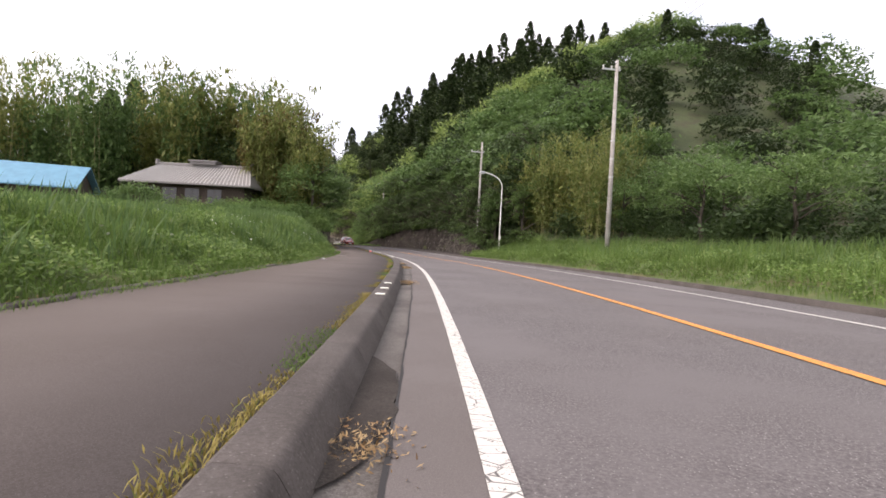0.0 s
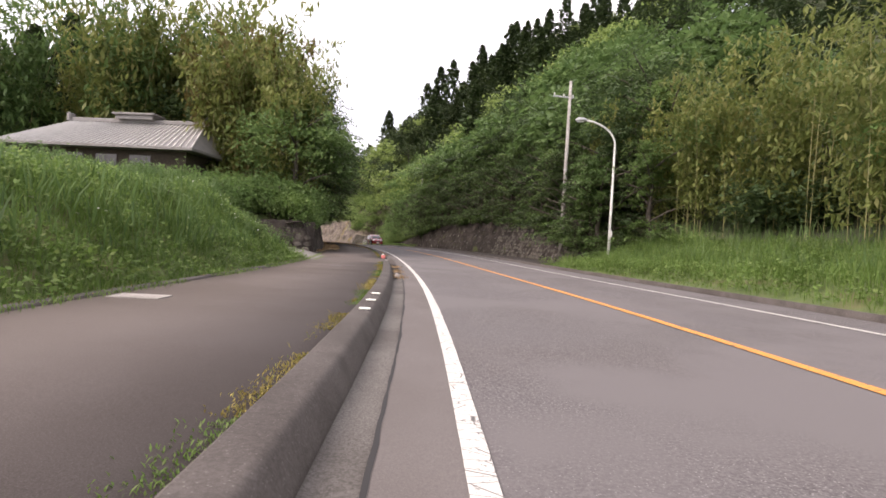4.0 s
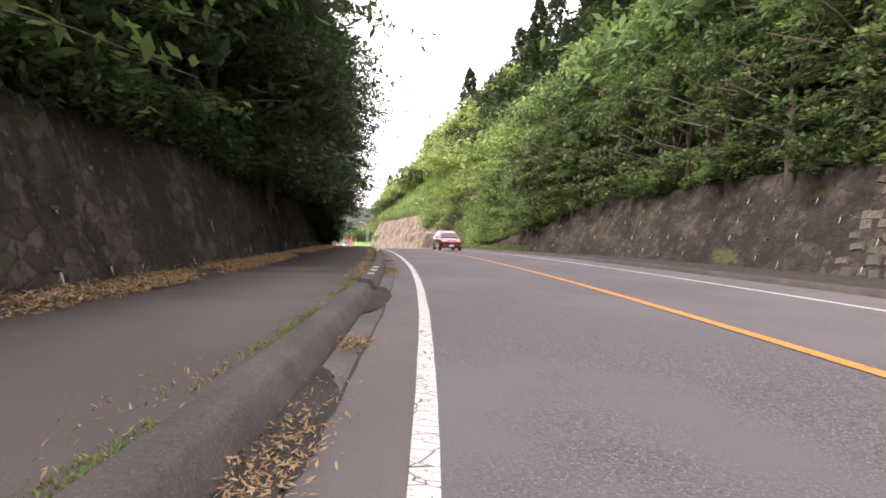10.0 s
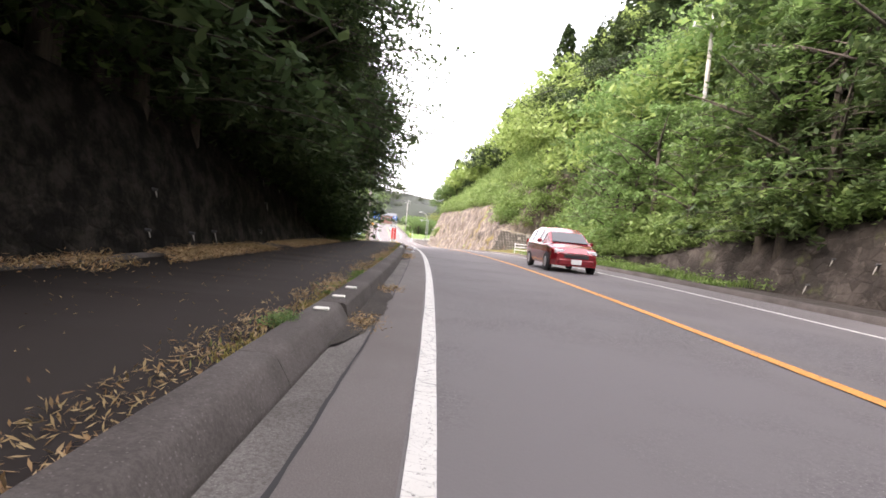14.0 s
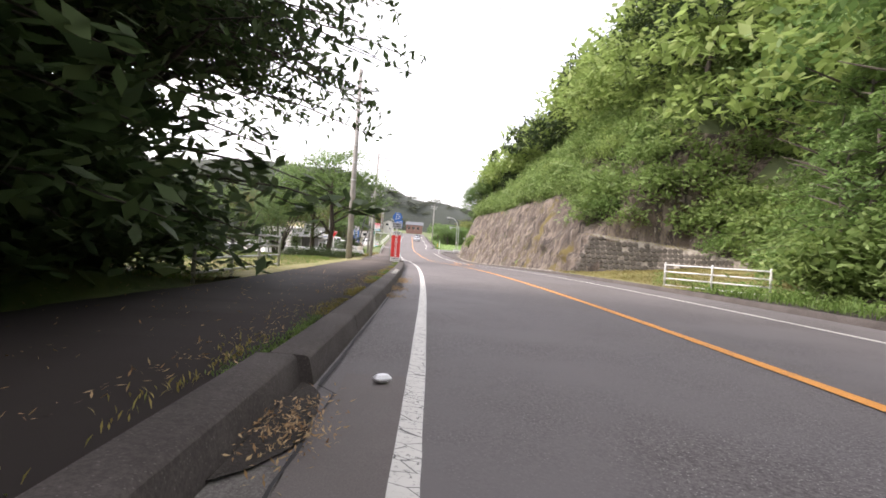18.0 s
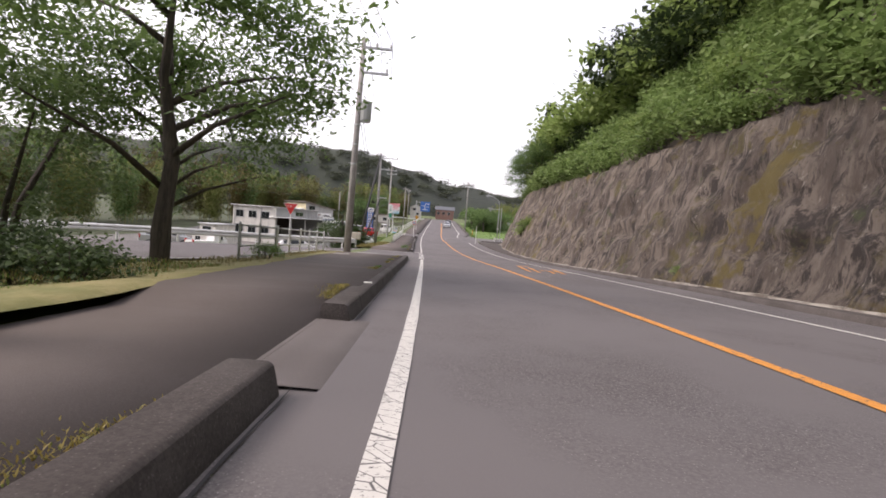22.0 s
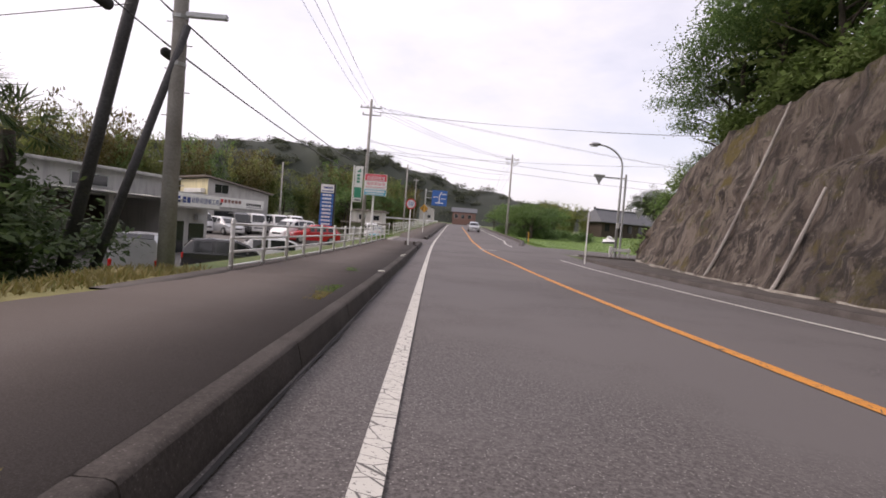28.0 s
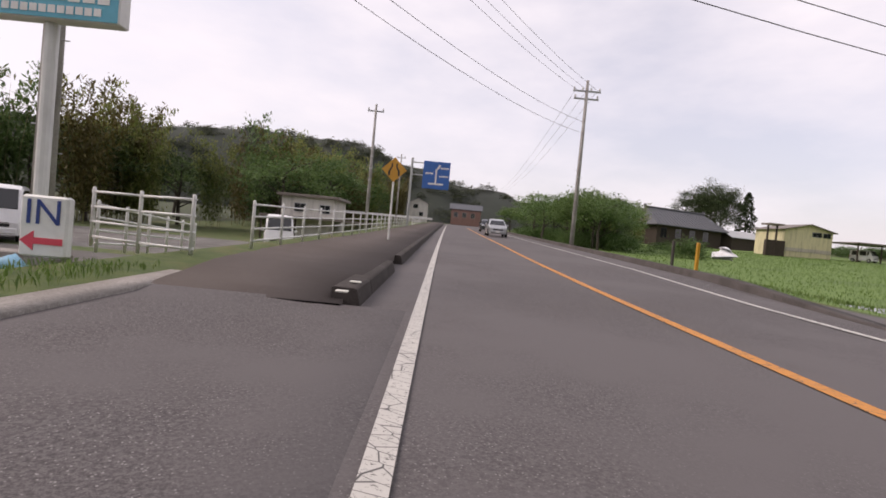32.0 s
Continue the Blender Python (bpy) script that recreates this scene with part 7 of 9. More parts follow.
def crown_mesh(kind, seed, scale=1.0):
    rng = np.random.default_rng(seed)
    if kind == "broad":
        p = crown_cloud(rng, 95, 30, 2.6, 0.38, 0.85, 0.36, 2.9)
        v, f = cards(p, rng.uniform(0.16, 0.30, len(p)), 2.1, 0.25, rng=rng)
    elif kind == "fine":
        p = crown_cloud(rng, 120, 120, 2.6, 0.4, 0.85, 0.34, 2.9)
        v, f = cards(p, rng.uniform(0.085, 0.15, len(p)), 2.0, 0.25, rng=rng)
    elif kind == "layer":
        tiers = []
        for a, z, reach in tiers_of(kind, seed):
            n = 62
            t = rng.uniform(0.1, 1.0, n)
            w = (rng.uniform(-1, 1, n)) * 0.55 * (1.1 - t)
            x = np.cos(a) * reach * t - np.sin(a) * w
            y = np.sin(a) * reach * t + np.cos(a) * w
            tiers.append(np.stack([x, y, z + 0.55 * t - 0.75 * t * t + rng.normal(0, 0.07, n)], -1))
        p = np.concatenate(tiers)
        v, f = cards(p, rng.uniform(0.15, 0.27, len(p)), 2.4, 0.15, rng=rng)
    elif kind == "canopy":
        tiers = []
        for a, z, reach in tiers_of(kind, seed):
            n = 108
            t = rng.uniform(0.08, 1.0, n)
            w = rng.uniform(-1, 1, n) * 0.6 * (1.1 - t)
            tiers.append(np.stack([np.cos(a) * reach * t - np.sin(a) * w, np.sin(a) * reach * t + np.cos(a) * w, z + 0.5 * t - 0.8 * t * t + rng.normal(0, 0.09, n)], -1))
        p = np.concatenate(tiers)
        v, f = cards(p, rng.uniform(0.08, 0.15, len(p)), 2.2, 0.45, rng=rng)
    elif kind == "cedar":
        t = rng.uniform(0, 1, 1700) ** 0.9
        a = rng.uniform(0, math.tau, 1700)
        r = (1 - t) ** 0.62 * 2.9 * rng.uniform(0.3, 1.0, 1700) ** 0.6 * (0.78 + 0.22 * np.sin(t * 31 + 2.0 * np.sin(a * 2))) * (1 + 0.2 * np.sin(a * 3 + t * 9)) + 0.1
        p = np.stack([np.cos(a) * r, np.sin(a) * r, 2.0 + t * 10.0 - 0.25 * r], -1)
        v, f = cards(p, rng.uniform(0.4, 0.8, 1700), 1.9, 0.3, rng=rng)
    elif kind == "bamboo":
        parts = []
        for k in range(26):
            a, r0 = rng.uniform(0, math.tau), rng.uniform(0, 1.5)
            top, bend = rng.uniform(8.0, 12.5), rng.uniform(0.8, 2.4)
            t = rng.uniform(0.1, 1.0, 105) ** 0.8
            cx = np.cos(a) * (r0 + bend * t ** 3)
            cy = np.sin(a) * (r0 + bend * t ** 3)
            z = top * t - 1.0 * bend * np.clip(t - 0.8, 0, 1) * 2
            q = np.stack([cx, cy, z], -1) + rng.normal(size=(105, 3)) * np.array([0.42, 0.42, 0.35]) * (1.15 - 0.6 * t)[:, None]
            parts.append(q)
        p = np.concatenate(parts)
        v, f = cards(p, rng.uniform(0.34, 0.62, len(p)), 3.0, 0.7, rng=rng)
    elif kind == "bush":
        p = crown_cloud(rng, 55, 26, 1.0, 0.6, 0.7, 0.24, 0.6, 0.3)
        v, f = cards(p, rng.uniform(0.10, 0.19, len(p)), 2.0, 0.2, rng=rng)
    elif kind == "wispy":
        parts = []
        for k in range(120):
            a, t0 = rng.uniform(0, math.tau), rng.uniform(0, 1)
            z0 = 0.9 + 3.2 * t0
            r0 = (1.1 + 1.5 * math.sin(min(1.0, t0 * 1.15) * 2.7)) * rng.uniform(0.2, 1.0) ** 0.5 * (1 + 0.16 * math.sin(a * 3 + 5 * t0))
            q = np.stack([np.full(70, math.cos(a) * r0), np.full(70, math.sin(a) * r0), np.full(70, z0)], -1) + rng.normal(size=(70, 3)) * np.array([0.24, 0.24, 0.2])
            parts.append(q)
        for k in range(34):
            a, r0 = rng.uniform(0, math.tau), rng.uniform(0.2, 1.9)
            t = rng.uniform(0, 1, 16)
            parts.append(np.stack([math.cos(a) * (r0 + 0.35 * t), math.sin(a) * (r0 + 0.35 * t), 3.7 + 0.95 * t - 0.12 * r0], -1) + rng.normal(size=(16, 3)) * 0.06)
        p = np.concatenate(parts)
        v, f = cards(p, rng.uniform(0.09, 0.17, len(p)), 2.3, 0.1, rng=rng)
    return v * scale, f


def trunk_shape(kind, seed):
    q = random.Random(seed)
    sh = Shape()
    if kind in ("broad", "fine", "layer", "canopy"):
        pts = [(0, 0, -0.6), (0.05, 0.03, 0.6), (-0.05, 0.08, 1.6), (0.08, 0, 2.8), (0.0, 0.05, 4.2)]
        k_ = 0.42 if kind == "canopy" else 0.8
        sh.tube(pts, [0.2 * k_, 0.16 * k_, 0.13 * k_, 0.09 * k_, 0.03], 7)
        for k in range(7):
            a, z = k * 0.9 + q.random(), 1.2 + 0.4 * k
            sh.tube([(0, 0, z), (math.cos(a) * 0.8, math.sin(a) * 0.8, z + 0.5), (math.cos(a) * 1.9, math.sin(a) * 1.9, z + 0.9)], [0.07 * k_, 0.045 * k_, 0.012], 5)
        if kind in ("layer", "canopy"):
            e_ = 0.55 if kind == "layer" else 0.5
            f_ = 0.75 if kind == "layer" else 0.8
            for a, z, reach in tiers_of(kind, 100 + 17 * seed + len(kind)):
                sh.tube([(math.cos(a) * reach * t, math.sin(a) * reach * t, z + e_ * t - f_ * t * t - 0.03) for t in (0.0, 0.35, 0.7, 1.0)], [0.018, 0.013, 0.008, 0.004], 4, False)
    elif kind == "cedar":
        sh.tube([(0, 0, -0.8), (0, 0, 4), (0, 0, 11.5)], [0.22, 0.15, 0.03], 6)
    elif kind == "bamboo":
        for k in range(7):
            a, r = q.uniform(0, math.tau), q.uniform(0.1, 1.6)
            top, bend = q.uniform(7, 11.5), q.uniform(0.5, 2.0)
            sh.tube([(math.cos(a) * (r + bend * t ** 3), math.sin(a) * (r + bend * t ** 3), -0.6 + top * t) for t in (0, 0.3, 0.55, 0.75, 0.9, 1.0)], [0.024, 0.024, 0.022, 0.018, 0.012, 0.006], 5, False)
    elif kind == "wispy":
        for k in range(6):
            a = k * math.tau / 6 + q.random()
            sh.tube([(0.12 * math.cos(a), 0.12 * math.sin(a), -0.3), (0.4 * math.cos(a), 0.4 * math.sin(a), 1.3), (1.2 * math.cos(a), 1.2 * math.sin(a), 3.0)], [0.09, 0.06, 0.02], 6)
    else:
        for k in range(5):
            a = k * 1.3
            sh.tube([(0, 0, -0.3), (0.3 * math.cos(a), 0.3 * math.sin(a), 0.5), (0.6 * math.cos(a), 0.6 * math.sin(a), 1.0)], [0.04, 0.03, 0.01], 5)
    return sh.mesh("trunk")


LEAF_LAWN = leafy("lawn_tree_leaves", (0.115, 0.18, 0.075), (0.16, 0.235, 0.098), (0.22, 0.29, 0.135), 0.5)
LEAVES = {"broad": LEAF_MID, "fine": LEAF_MID, "layer": LEAF_BRIGHT, "canopy": LEAF_DARK, "cedar": LEAF_CEDAR, "bamboo": LEAF_BAMBOO, "bush": LEAF_MID, "wispy": LEAF_MID}
STOCK = {}


def crown_of(kind, variant, material):
    key = (kind, variant, material.name)
    if key not in STOCK:
        me = quick_mesh(kind + "_crown", *crown_mesh(kind, 100 + 17 * variant + len(kind)))
        me.materials.append(material)
        STOCK[key] = me
    return STOCK[key]


def trunk_of(kind, variant):
    key = (kind, variant, "trunk")
    if key not in STOCK:
        me = trunk_shape(kind, variant)
        me.materials.append(CULM if kind == "bamboo" else BARK)
        me.polygons.foreach_set("use_smooth", [True] * len(me.polygons))
        STOCK[key] = me
    return STOCK[key]


TREE_NAMES = {"broad": "broadleaf_tree", "fine": "broadleaf_tree", "layer": "layered_tree", "canopy": "overhanging_tree", "cedar": "cedar_tree", "bamboo": "bamboo_clump", "bush": "bush", "wispy": "young_tree"}
trng = random.Random(21)


def tree(kind, s, d, h, size, label, group, material=None, variant=None, tall=1.0, lean=0.0):
    variant = trng.randrange(3) if variant is None else variant
    ob = holder(TREE_NAMES[kind], stand(s, d, h - 0.05, trng.uniform(0, 360)) @ Matrix.Rotation(radians(lean), 4, "Y") @ Matrix.Diagonal((size, size, size * tall, 1)), label, "bush" if kind == "bush" else ("bamboo" if kind == "bamboo" else "tree"), group)
    tk = put("trunk", trunk_of(kind, variant), None, ob)
    if kind == "bamboo":
        tagged(tk, kind="stuff")
    put("crown", crown_of(kind, variant, material or LEAVES[kind]), None, ob)
    return ob


# right: layered trees leaning over the masonry wall
for k in range(46):
    s_ = 57 + k * 1.55 + trng.uniform(-0.8, 0.8)
    d_ = wall_foot(s_) + 0.45 * wall_top(s_) + trng.uniform(0.4, 3.4)
    tree("layer", s_, d_, hill(s_, d_) - 0.2, trng.uniform(1.0, 1.5), "fresh green tree leaning over the stone wall", "trees over the stone wall", LEAF_BRIGHT if s_ > 104 else LEAF_DARK if k % 2 else LEAF_MID)
for k in range(38):
    s_ = 60 + k * 2.0 + trng.uniform(-1, 1)
    d_ = wall_foot(s_) + 0.45 * wall_top(s_) + trng.uniform(4.0, 9.0)
    tree("broad" if k % 2 else "layer", s_, d_, hill(s_, d_) - 0.2, trng.uniform(1.4, 2.1), "dense green tree on the hillside", "trees on the hillside", LEAF_BRIGHT if s_ > 104 else LEAF_DARK if k % 2 else LEAF_MID)
for k in range(36):
    s_ = 58.5 + k * 1.2 + trng.uniform(-0.5, 0.5)
    d_ = wall_foot(s_) + 0.42 * wall_top(s_) + trng.uniform(-0.1, 0.8)
    tree("layer", s_, d_, wall_top(s_) - 0.35, trng.uniform(1.0, 1.45), "green tree with boughs hanging over the stone wall", "trees over the stone wall", LEAF_DARK if k % 3 else LEAF_MID)
for k in range(30):
    s_, d_ = trng.uniform(134, 182), trng.uniform(18.0, 34.0)
    tree("cedar" if k % 5 == 0 else "broad", s_, d_, hill(s_, d_) - 0.3, trng.uniform(0.85, 1.1) * (1.0 if k % 5 == 0 else 1.75), "dark conifer on the ridge over the rock face", "conifers on the ridge", LEAF_CEDAR)
# right: low scrub on the slope over the rock face
for k in range(95):
    s_ = trng.uniform(102, 212)
    d_ = wall_foot(s_) + 0.42 * wall_top(s_) + trng.uniform(0.0, 9.5)
    tree("bush", s_, d_, hill(s_, d_) - 0.15, trng.uniform(0.9, 1.7), "scrubby green bush on the slope above the rock", "scrub on the slope", LEAF_SCRUB if k % 3 else LEAF_BRIGHT)
for k in range(20):
    s_ = 142 + k * 3.5 + trng.uniform(-1, 1)
    d_ = wall_foot(s_) + 0.42 * wall_top(s_) + trng.uniform(7.0, 11.0)
    tree("cedar" if k % 3 else "broad", s_, d_, hill(s_, d_) - 0.2, trng.uniform(0.6, 0.9), "dark conifer on the ridge over the rock face", "conifers on the ridge", LEAF_CEDAR if k % 3 else LEAF_DARK)
for s_, d_, z_ in ((204, 15.0, 1.35), (207, 16.0, 1.25), (200.5, 14.6, 1.35), (210, 17.5, 1.0), (197.5, 14.8, 1.3), (194, 15.5, 1.4)):
    tree("fine", s_, d_, hill(s_, d_) - 0.2, z_, "dark green tree at the end of the rock face", "trees at the rock's end", LEAF_MID)
for s_, q_, z_ in ((183.5, 0.36, 1.0), (184.6, 0.3, 0.8), (182.8, 0.44, 0.8), (150.2, 0.1, 0.3), (138.3, 0.06, 0.3)):
    tree("bush", s_, wall_foot(s_) + 0.4 * wall_top(s_) * q_ + 0.1, wall_top(s_) * q_ - 0.2, z_, "green bush growing out of the rock face", "bushes on the rock", LEAF_SCRUB)
# right: open grove behind the grass verge at the start
for k in range(13):
    s_ = 14 + k * 3.4 + trng.uniform(-1, 1)
    d_ = trng.uniform(18, 24)
    tree("broad", s_, d_, hill(s_, d_) - 0.1, trng.uniform(1.0, 1.35), "light green tree at the foot of the hill", "trees at the hill's foot", LEAF_BRIGHT if k % 2 else LEAF_MID)
for k in range(8):
    s_ = 44 + k * 2.6
    d_ = trng.uniform(15, 20)
    tree("bamboo", s_, d_, hill(s_, d_), trng.uniform(0.7, 0.95), "yellow-green bamboo on the hillside", "bamboo on the hillside", LEAF_BAMBOO)

# left: dark trees over the retaining wall
for k in range(30):
    s_ = 62 + k * 1.65 + trng.uniform(-0.6, 0.6)
    d_ = trng.uniform(-7.4, -5.8)
    tree("layer" if k % 2 else "broad", s_, d_, bank(s_, d_) - 0.2, trng.uniform(1.15, 1.6), "evergreen tree overhanging the retaining wall", "trees over the retaining wall", LEAF_MID if s_ < 74 else LEAF_DARK)
for k in range(24):
    s_ = 68 + k * 1.95 + trng.uniform(-0.6, 0.6)
    d_ = trng.uniform(-6.6, -5.7)
    tree("canopy", s_, d_, bank(s_, d_) - 0.2, trng.uniform(1.25, 1.75), "dark tree with boughs drooping over the pavement", "trees drooping over the pavement", LEAF_DARK)
for k in range(24):
    s_ = 76 + k * 1.55 + trng.uniform(-1, 1)
    d_ = trng.uniform(-14.0, -8.5)
    tree("broad", s_, d_, bank(s_, d_) - 0.2, trng.uniform(1.7, 2.5), "tall dark evergreen tree in the roadside wood", "tall trees of the roadside wood", LEAF_DARK)
for k in range(20):
    s_ = trng.uniform(100.5, 113.5)
    d_ = trng.uniform(-9.5, -5.2)
    tree("canopy", s_, d_, bank(s_, d_) - 0.2, trng.uniform(1.35, 1.9), "dark tree with boughs drooping over the pavement", "trees drooping over the pavement", LEAF_DARK)
for k in range(12):
    s_ = trng.uniform(103, 114)
    d_ = trng.uniform(-12, -7.5)
    tree("broad", s_, d_, bank(s_, d_) - 1.2, trng.uniform(1.4, 1.9), "dark bushy tree at the end of the wood", "trees at the wood's end", LEAF_DARK)
for k in range(12):
    s_, d_ = trng.uniform(62.5, 74), trng.uniform(-13.0, -6.5)
    tree("bamboo", s_, d_, bank(s_, d_) - 0.2, trng.uniform(0.9, 1.2), "tall yellow-green bamboo over the wall", "bamboo over the wall", LEAF_BAMBOO if k % 3 else LEAF_BAMBOO_OLD)
for k in range(52):
    s_ = trng.uniform(62, 104)
    d_ = trng.uniform(-7.2, -5.7)
    tree("bush", s_, d_, bank(s_, d_) - 0.35, trng.uniform(0.8, 1.5), "dark bush spilling over the wall top", "bushes along the wall top", LEAF_MID if k % 3 == 0 else LEAF_DARK)
for k in range(22):
    s_ = 74 + k * 1.75 + trng.uniform(-0.5, 0.5)
    d_ = trng.uniform(-6.0, -5.5)
    tree("canopy", s_, d_, bank(s_, d_) - 0.1, trng.uniform(1.6, 2.0), "dark tree with boughs drooping over the pavement", "trees drooping over the pavement", LEAF_DARK)
for s_, d_, z_ in ((114.2, -5.6, 1.9), (115.8, -6.6, 1.8), (116.6, -5.4, 1.9), (112.6, -7.5, 1.8), (115.0, -9.0, 1.7), (117.2, -8.0, 1.5)):
    tree("canopy", s_, d_, bank(s_, d_) - 0.1, z_, "dark tree with boughs drooping over the pavement", "trees drooping over the pavement", LEAF_DARK)
for k in range(34):
    s_ = trng.uniform(78, 113) if k < 24 else trng.uniform(111, 117.5)
    d_ = trng.uniform(-6.8, -5.2)
    tree("canopy", s_, d_, bank(s_, d_) - 0.1, trng.uniform(1.5, 2.05), "dark tree with boughs drooping over the pavement", "trees drooping over the pavement", LEAF_DARK)
for k in range(16):
    s_, d_ = trng.uniform(38, 50), trng.uniform(-9.5, -5.4)
    tree("bush", s_, d_, bank(s_, d_) - 0.15, trng.uniform(0.4, 0.8), "leafy weed bush on the grassy bank", "weed bushes on the bank", LEAF_MID)
for k in range(34):
    s_ = 76 + k * 1.22 + trng.uniform(-0.5, 0.5)
    tree("layer", s_, trng.uniform(-6.1, -5.5), bank(s_, -5.8) - 0.35, trng.uniform(1.5, 1.85), "dark evergreen tree with boughs low over the pavement", "trees over the retaining wall", LEAF_DARK)
for k in range(18):
    s_, d_ = trng.uniform(57.5, 66), trng.uniform(-5.5, -5.15)
    tree("bush", s_, d_, left_wall(s_)[5][1] - trng.uniform(0.45, 0.9), trng.uniform(0.5, 0.8), "green vines hanging down the wall's face", "vines on the wall", LEAF_BRIGHT if k % 3 else LEAF_MID)
# left: bright bushes and vines heaped on the corner of the retaining wall
for k in range(26):
    s_ = 57.6 + trng.random() * 6.0
    d_ = trng.uniform(-14.0, -5.9)
    tree("bush", s_, d_, bank(s_, d_) - 0.3, trng.uniform(1.0, 1.9), "bright green bush hanging over the wall corner", "bushes on the wall corner", LEAF_BRIGHT if k % 3 else LEAF_MID)
# left: bamboo behind the house and over the wall's start
for k in range(26):
    s_, d_ = trng.uniform(64, 82), trng.uniform(-26.0, -7.0)
    if d_ < -11 and s_ < 66 + 0.66 * (-d_ - 12) + 6:
        s_ += 12
    tree("bamboo", s_, d_, bank(s_, d_), trng.uniform(1.1, 1.45), "tall yellow-green bamboo with drooping tops", "bamboo behind the house", LEAF_BAMBOO if k % 3 else LEAF_MID)
for k in range(18):
    s_, d_ = trng.uniform(74, 100), trng.uniform(-48.0, -20.0)
    tree("bamboo", s_, d_, bank(s_, d_), trng.uniform(1.2, 1.6), "tall yellow-green bamboo with drooping tops", "bamboo behind the house", LEAF_BAMBOO if k % 2 else LEAF_MID)
for k in range(24):
    s_, d_ = trng.uniform(76, 112), trng.uniform(-75.0, -18.0)
    tree("cedar", s_, d_, bank(s_, d_), trng.uniform(1.0, 1.4), "dark cedar rising over the bamboo", "cedars behind the house", LEAF_CEDAR)
for k in range(16):
    s_, d_ = trng.uniform(58, 92), trng.uniform(-70.0, -30.0)
    tree("broad", s_, d_, bank(s_, d_), trng.uniform(1.5, 2.2), "dark green tree near the farmhouse", "trees round the farmhouse", LEAF_MID if k % 2 else LEAF_DARK)
# left: bushes on the bank before the wall and over its corner
for k in range(26):
    s_, d_ = trng.uniform(55.5, 64), trng.uniform(-13.0, -5.2)
    if s_ < 57.8:
        s_ += 2.2
    tree("bush", s_, d_, bank(s_, d_) - 0.2, trng.uniform(1.1, 1.9), "bright green bush spilling over the wall's corner", "bushes on the wall's corner", LEAF_BRIGHT if k % 2 else LEAF_MID)
for k in range(16):
    s_, d_ = trng.uniform(42, 62), trng.uniform(-22.0, -12.0)
    tree("bush", s_, d_, bank(s_, d_) - 0.1, trng.uniform(1.0, 1.7), "green garden bush below the farmhouse", "garden bushes", LEAF_MID)
# left: the little park
for s_, d_, z_ in ((143.6, -9.2, 1.12), (139.2, -10.6, 1.08), (137.0, -13.4, 1.05), (141.2, -14.2, 1.1), (133, -15.8, 1.1), (130, -18.5, 1.1), (136, -19.5, 1.15), (125, -22, 1.1), (121, -19.5, 1.0), (128, -25, 1.2), (133, -24, 1.2), (117, -24, 1.1), (139, -22, 1.15)):
    tree("wispy", s_, d_, bank(s_, d_), z_, "leafy many-stemmed young tree on the lawn", "young trees on the lawn", LEAF_LAWN)
tree("fine", 143.9, -5.8, bank(143.9, -5.8), 1.55, "spreading roadside tree with a forked trunk", "trees on the lawn", LEAF_MID, 1)
tree("fine", 147.5, -7.6, bank(147.5, -7.6), 1.35, "spreading roadside tree with a dark crown", "trees on the lawn", LEAF_MID, 2)
for s_, d_, z_ in ((139.1, -4.5, 0.62), (139.4, -5.3, 0.72), (139.0, -6.2, 0.75), (140.2, -5.9, 0.8), (138.4, -7.2, 0.75)):
    tree("bush", s_, d_, bank(s_, d_) - 0.12, z_, "clipped dark shrub by the pole", "clipped shrubs", LEAF_DARK)
for s_, d_, z_ in ((146.3, -4.2, 0.42), (174.1, -1.35, 0.3), (188.0, -1.3, 0.14), (88.2, -1.06, 0.14)):
    tree("bush", s_, d_, bank(s_, d_) if d_ < -4 else 0.11, z_, "self-sown weed bush on the pavement", "weeds on the pavement", LEAF_BRIGHT)
bare = Shape()
brng = random.Random(4)


def bough(p, way, length, r, depth):
    q = p + way * length
    bare.tube([p, (p + q) / 2 + Vector((brng.uniform(-0.1, 0.1), brng.uniform(-0.1, 0.1), 0)) * length, q], [r, r * 0.8, r * 0.6], 5, False)
    if depth:
        for _ in range(3):
            w = (way + Vector((brng.uniform(-0.8, 0.8), brng.uniform(-0.8, 0.8), brng.uniform(-0.2, 0.5)))).normalized()
            bough(q, w, length * brng.uniform(0.55, 0.8), r * 0.55, depth - 1)


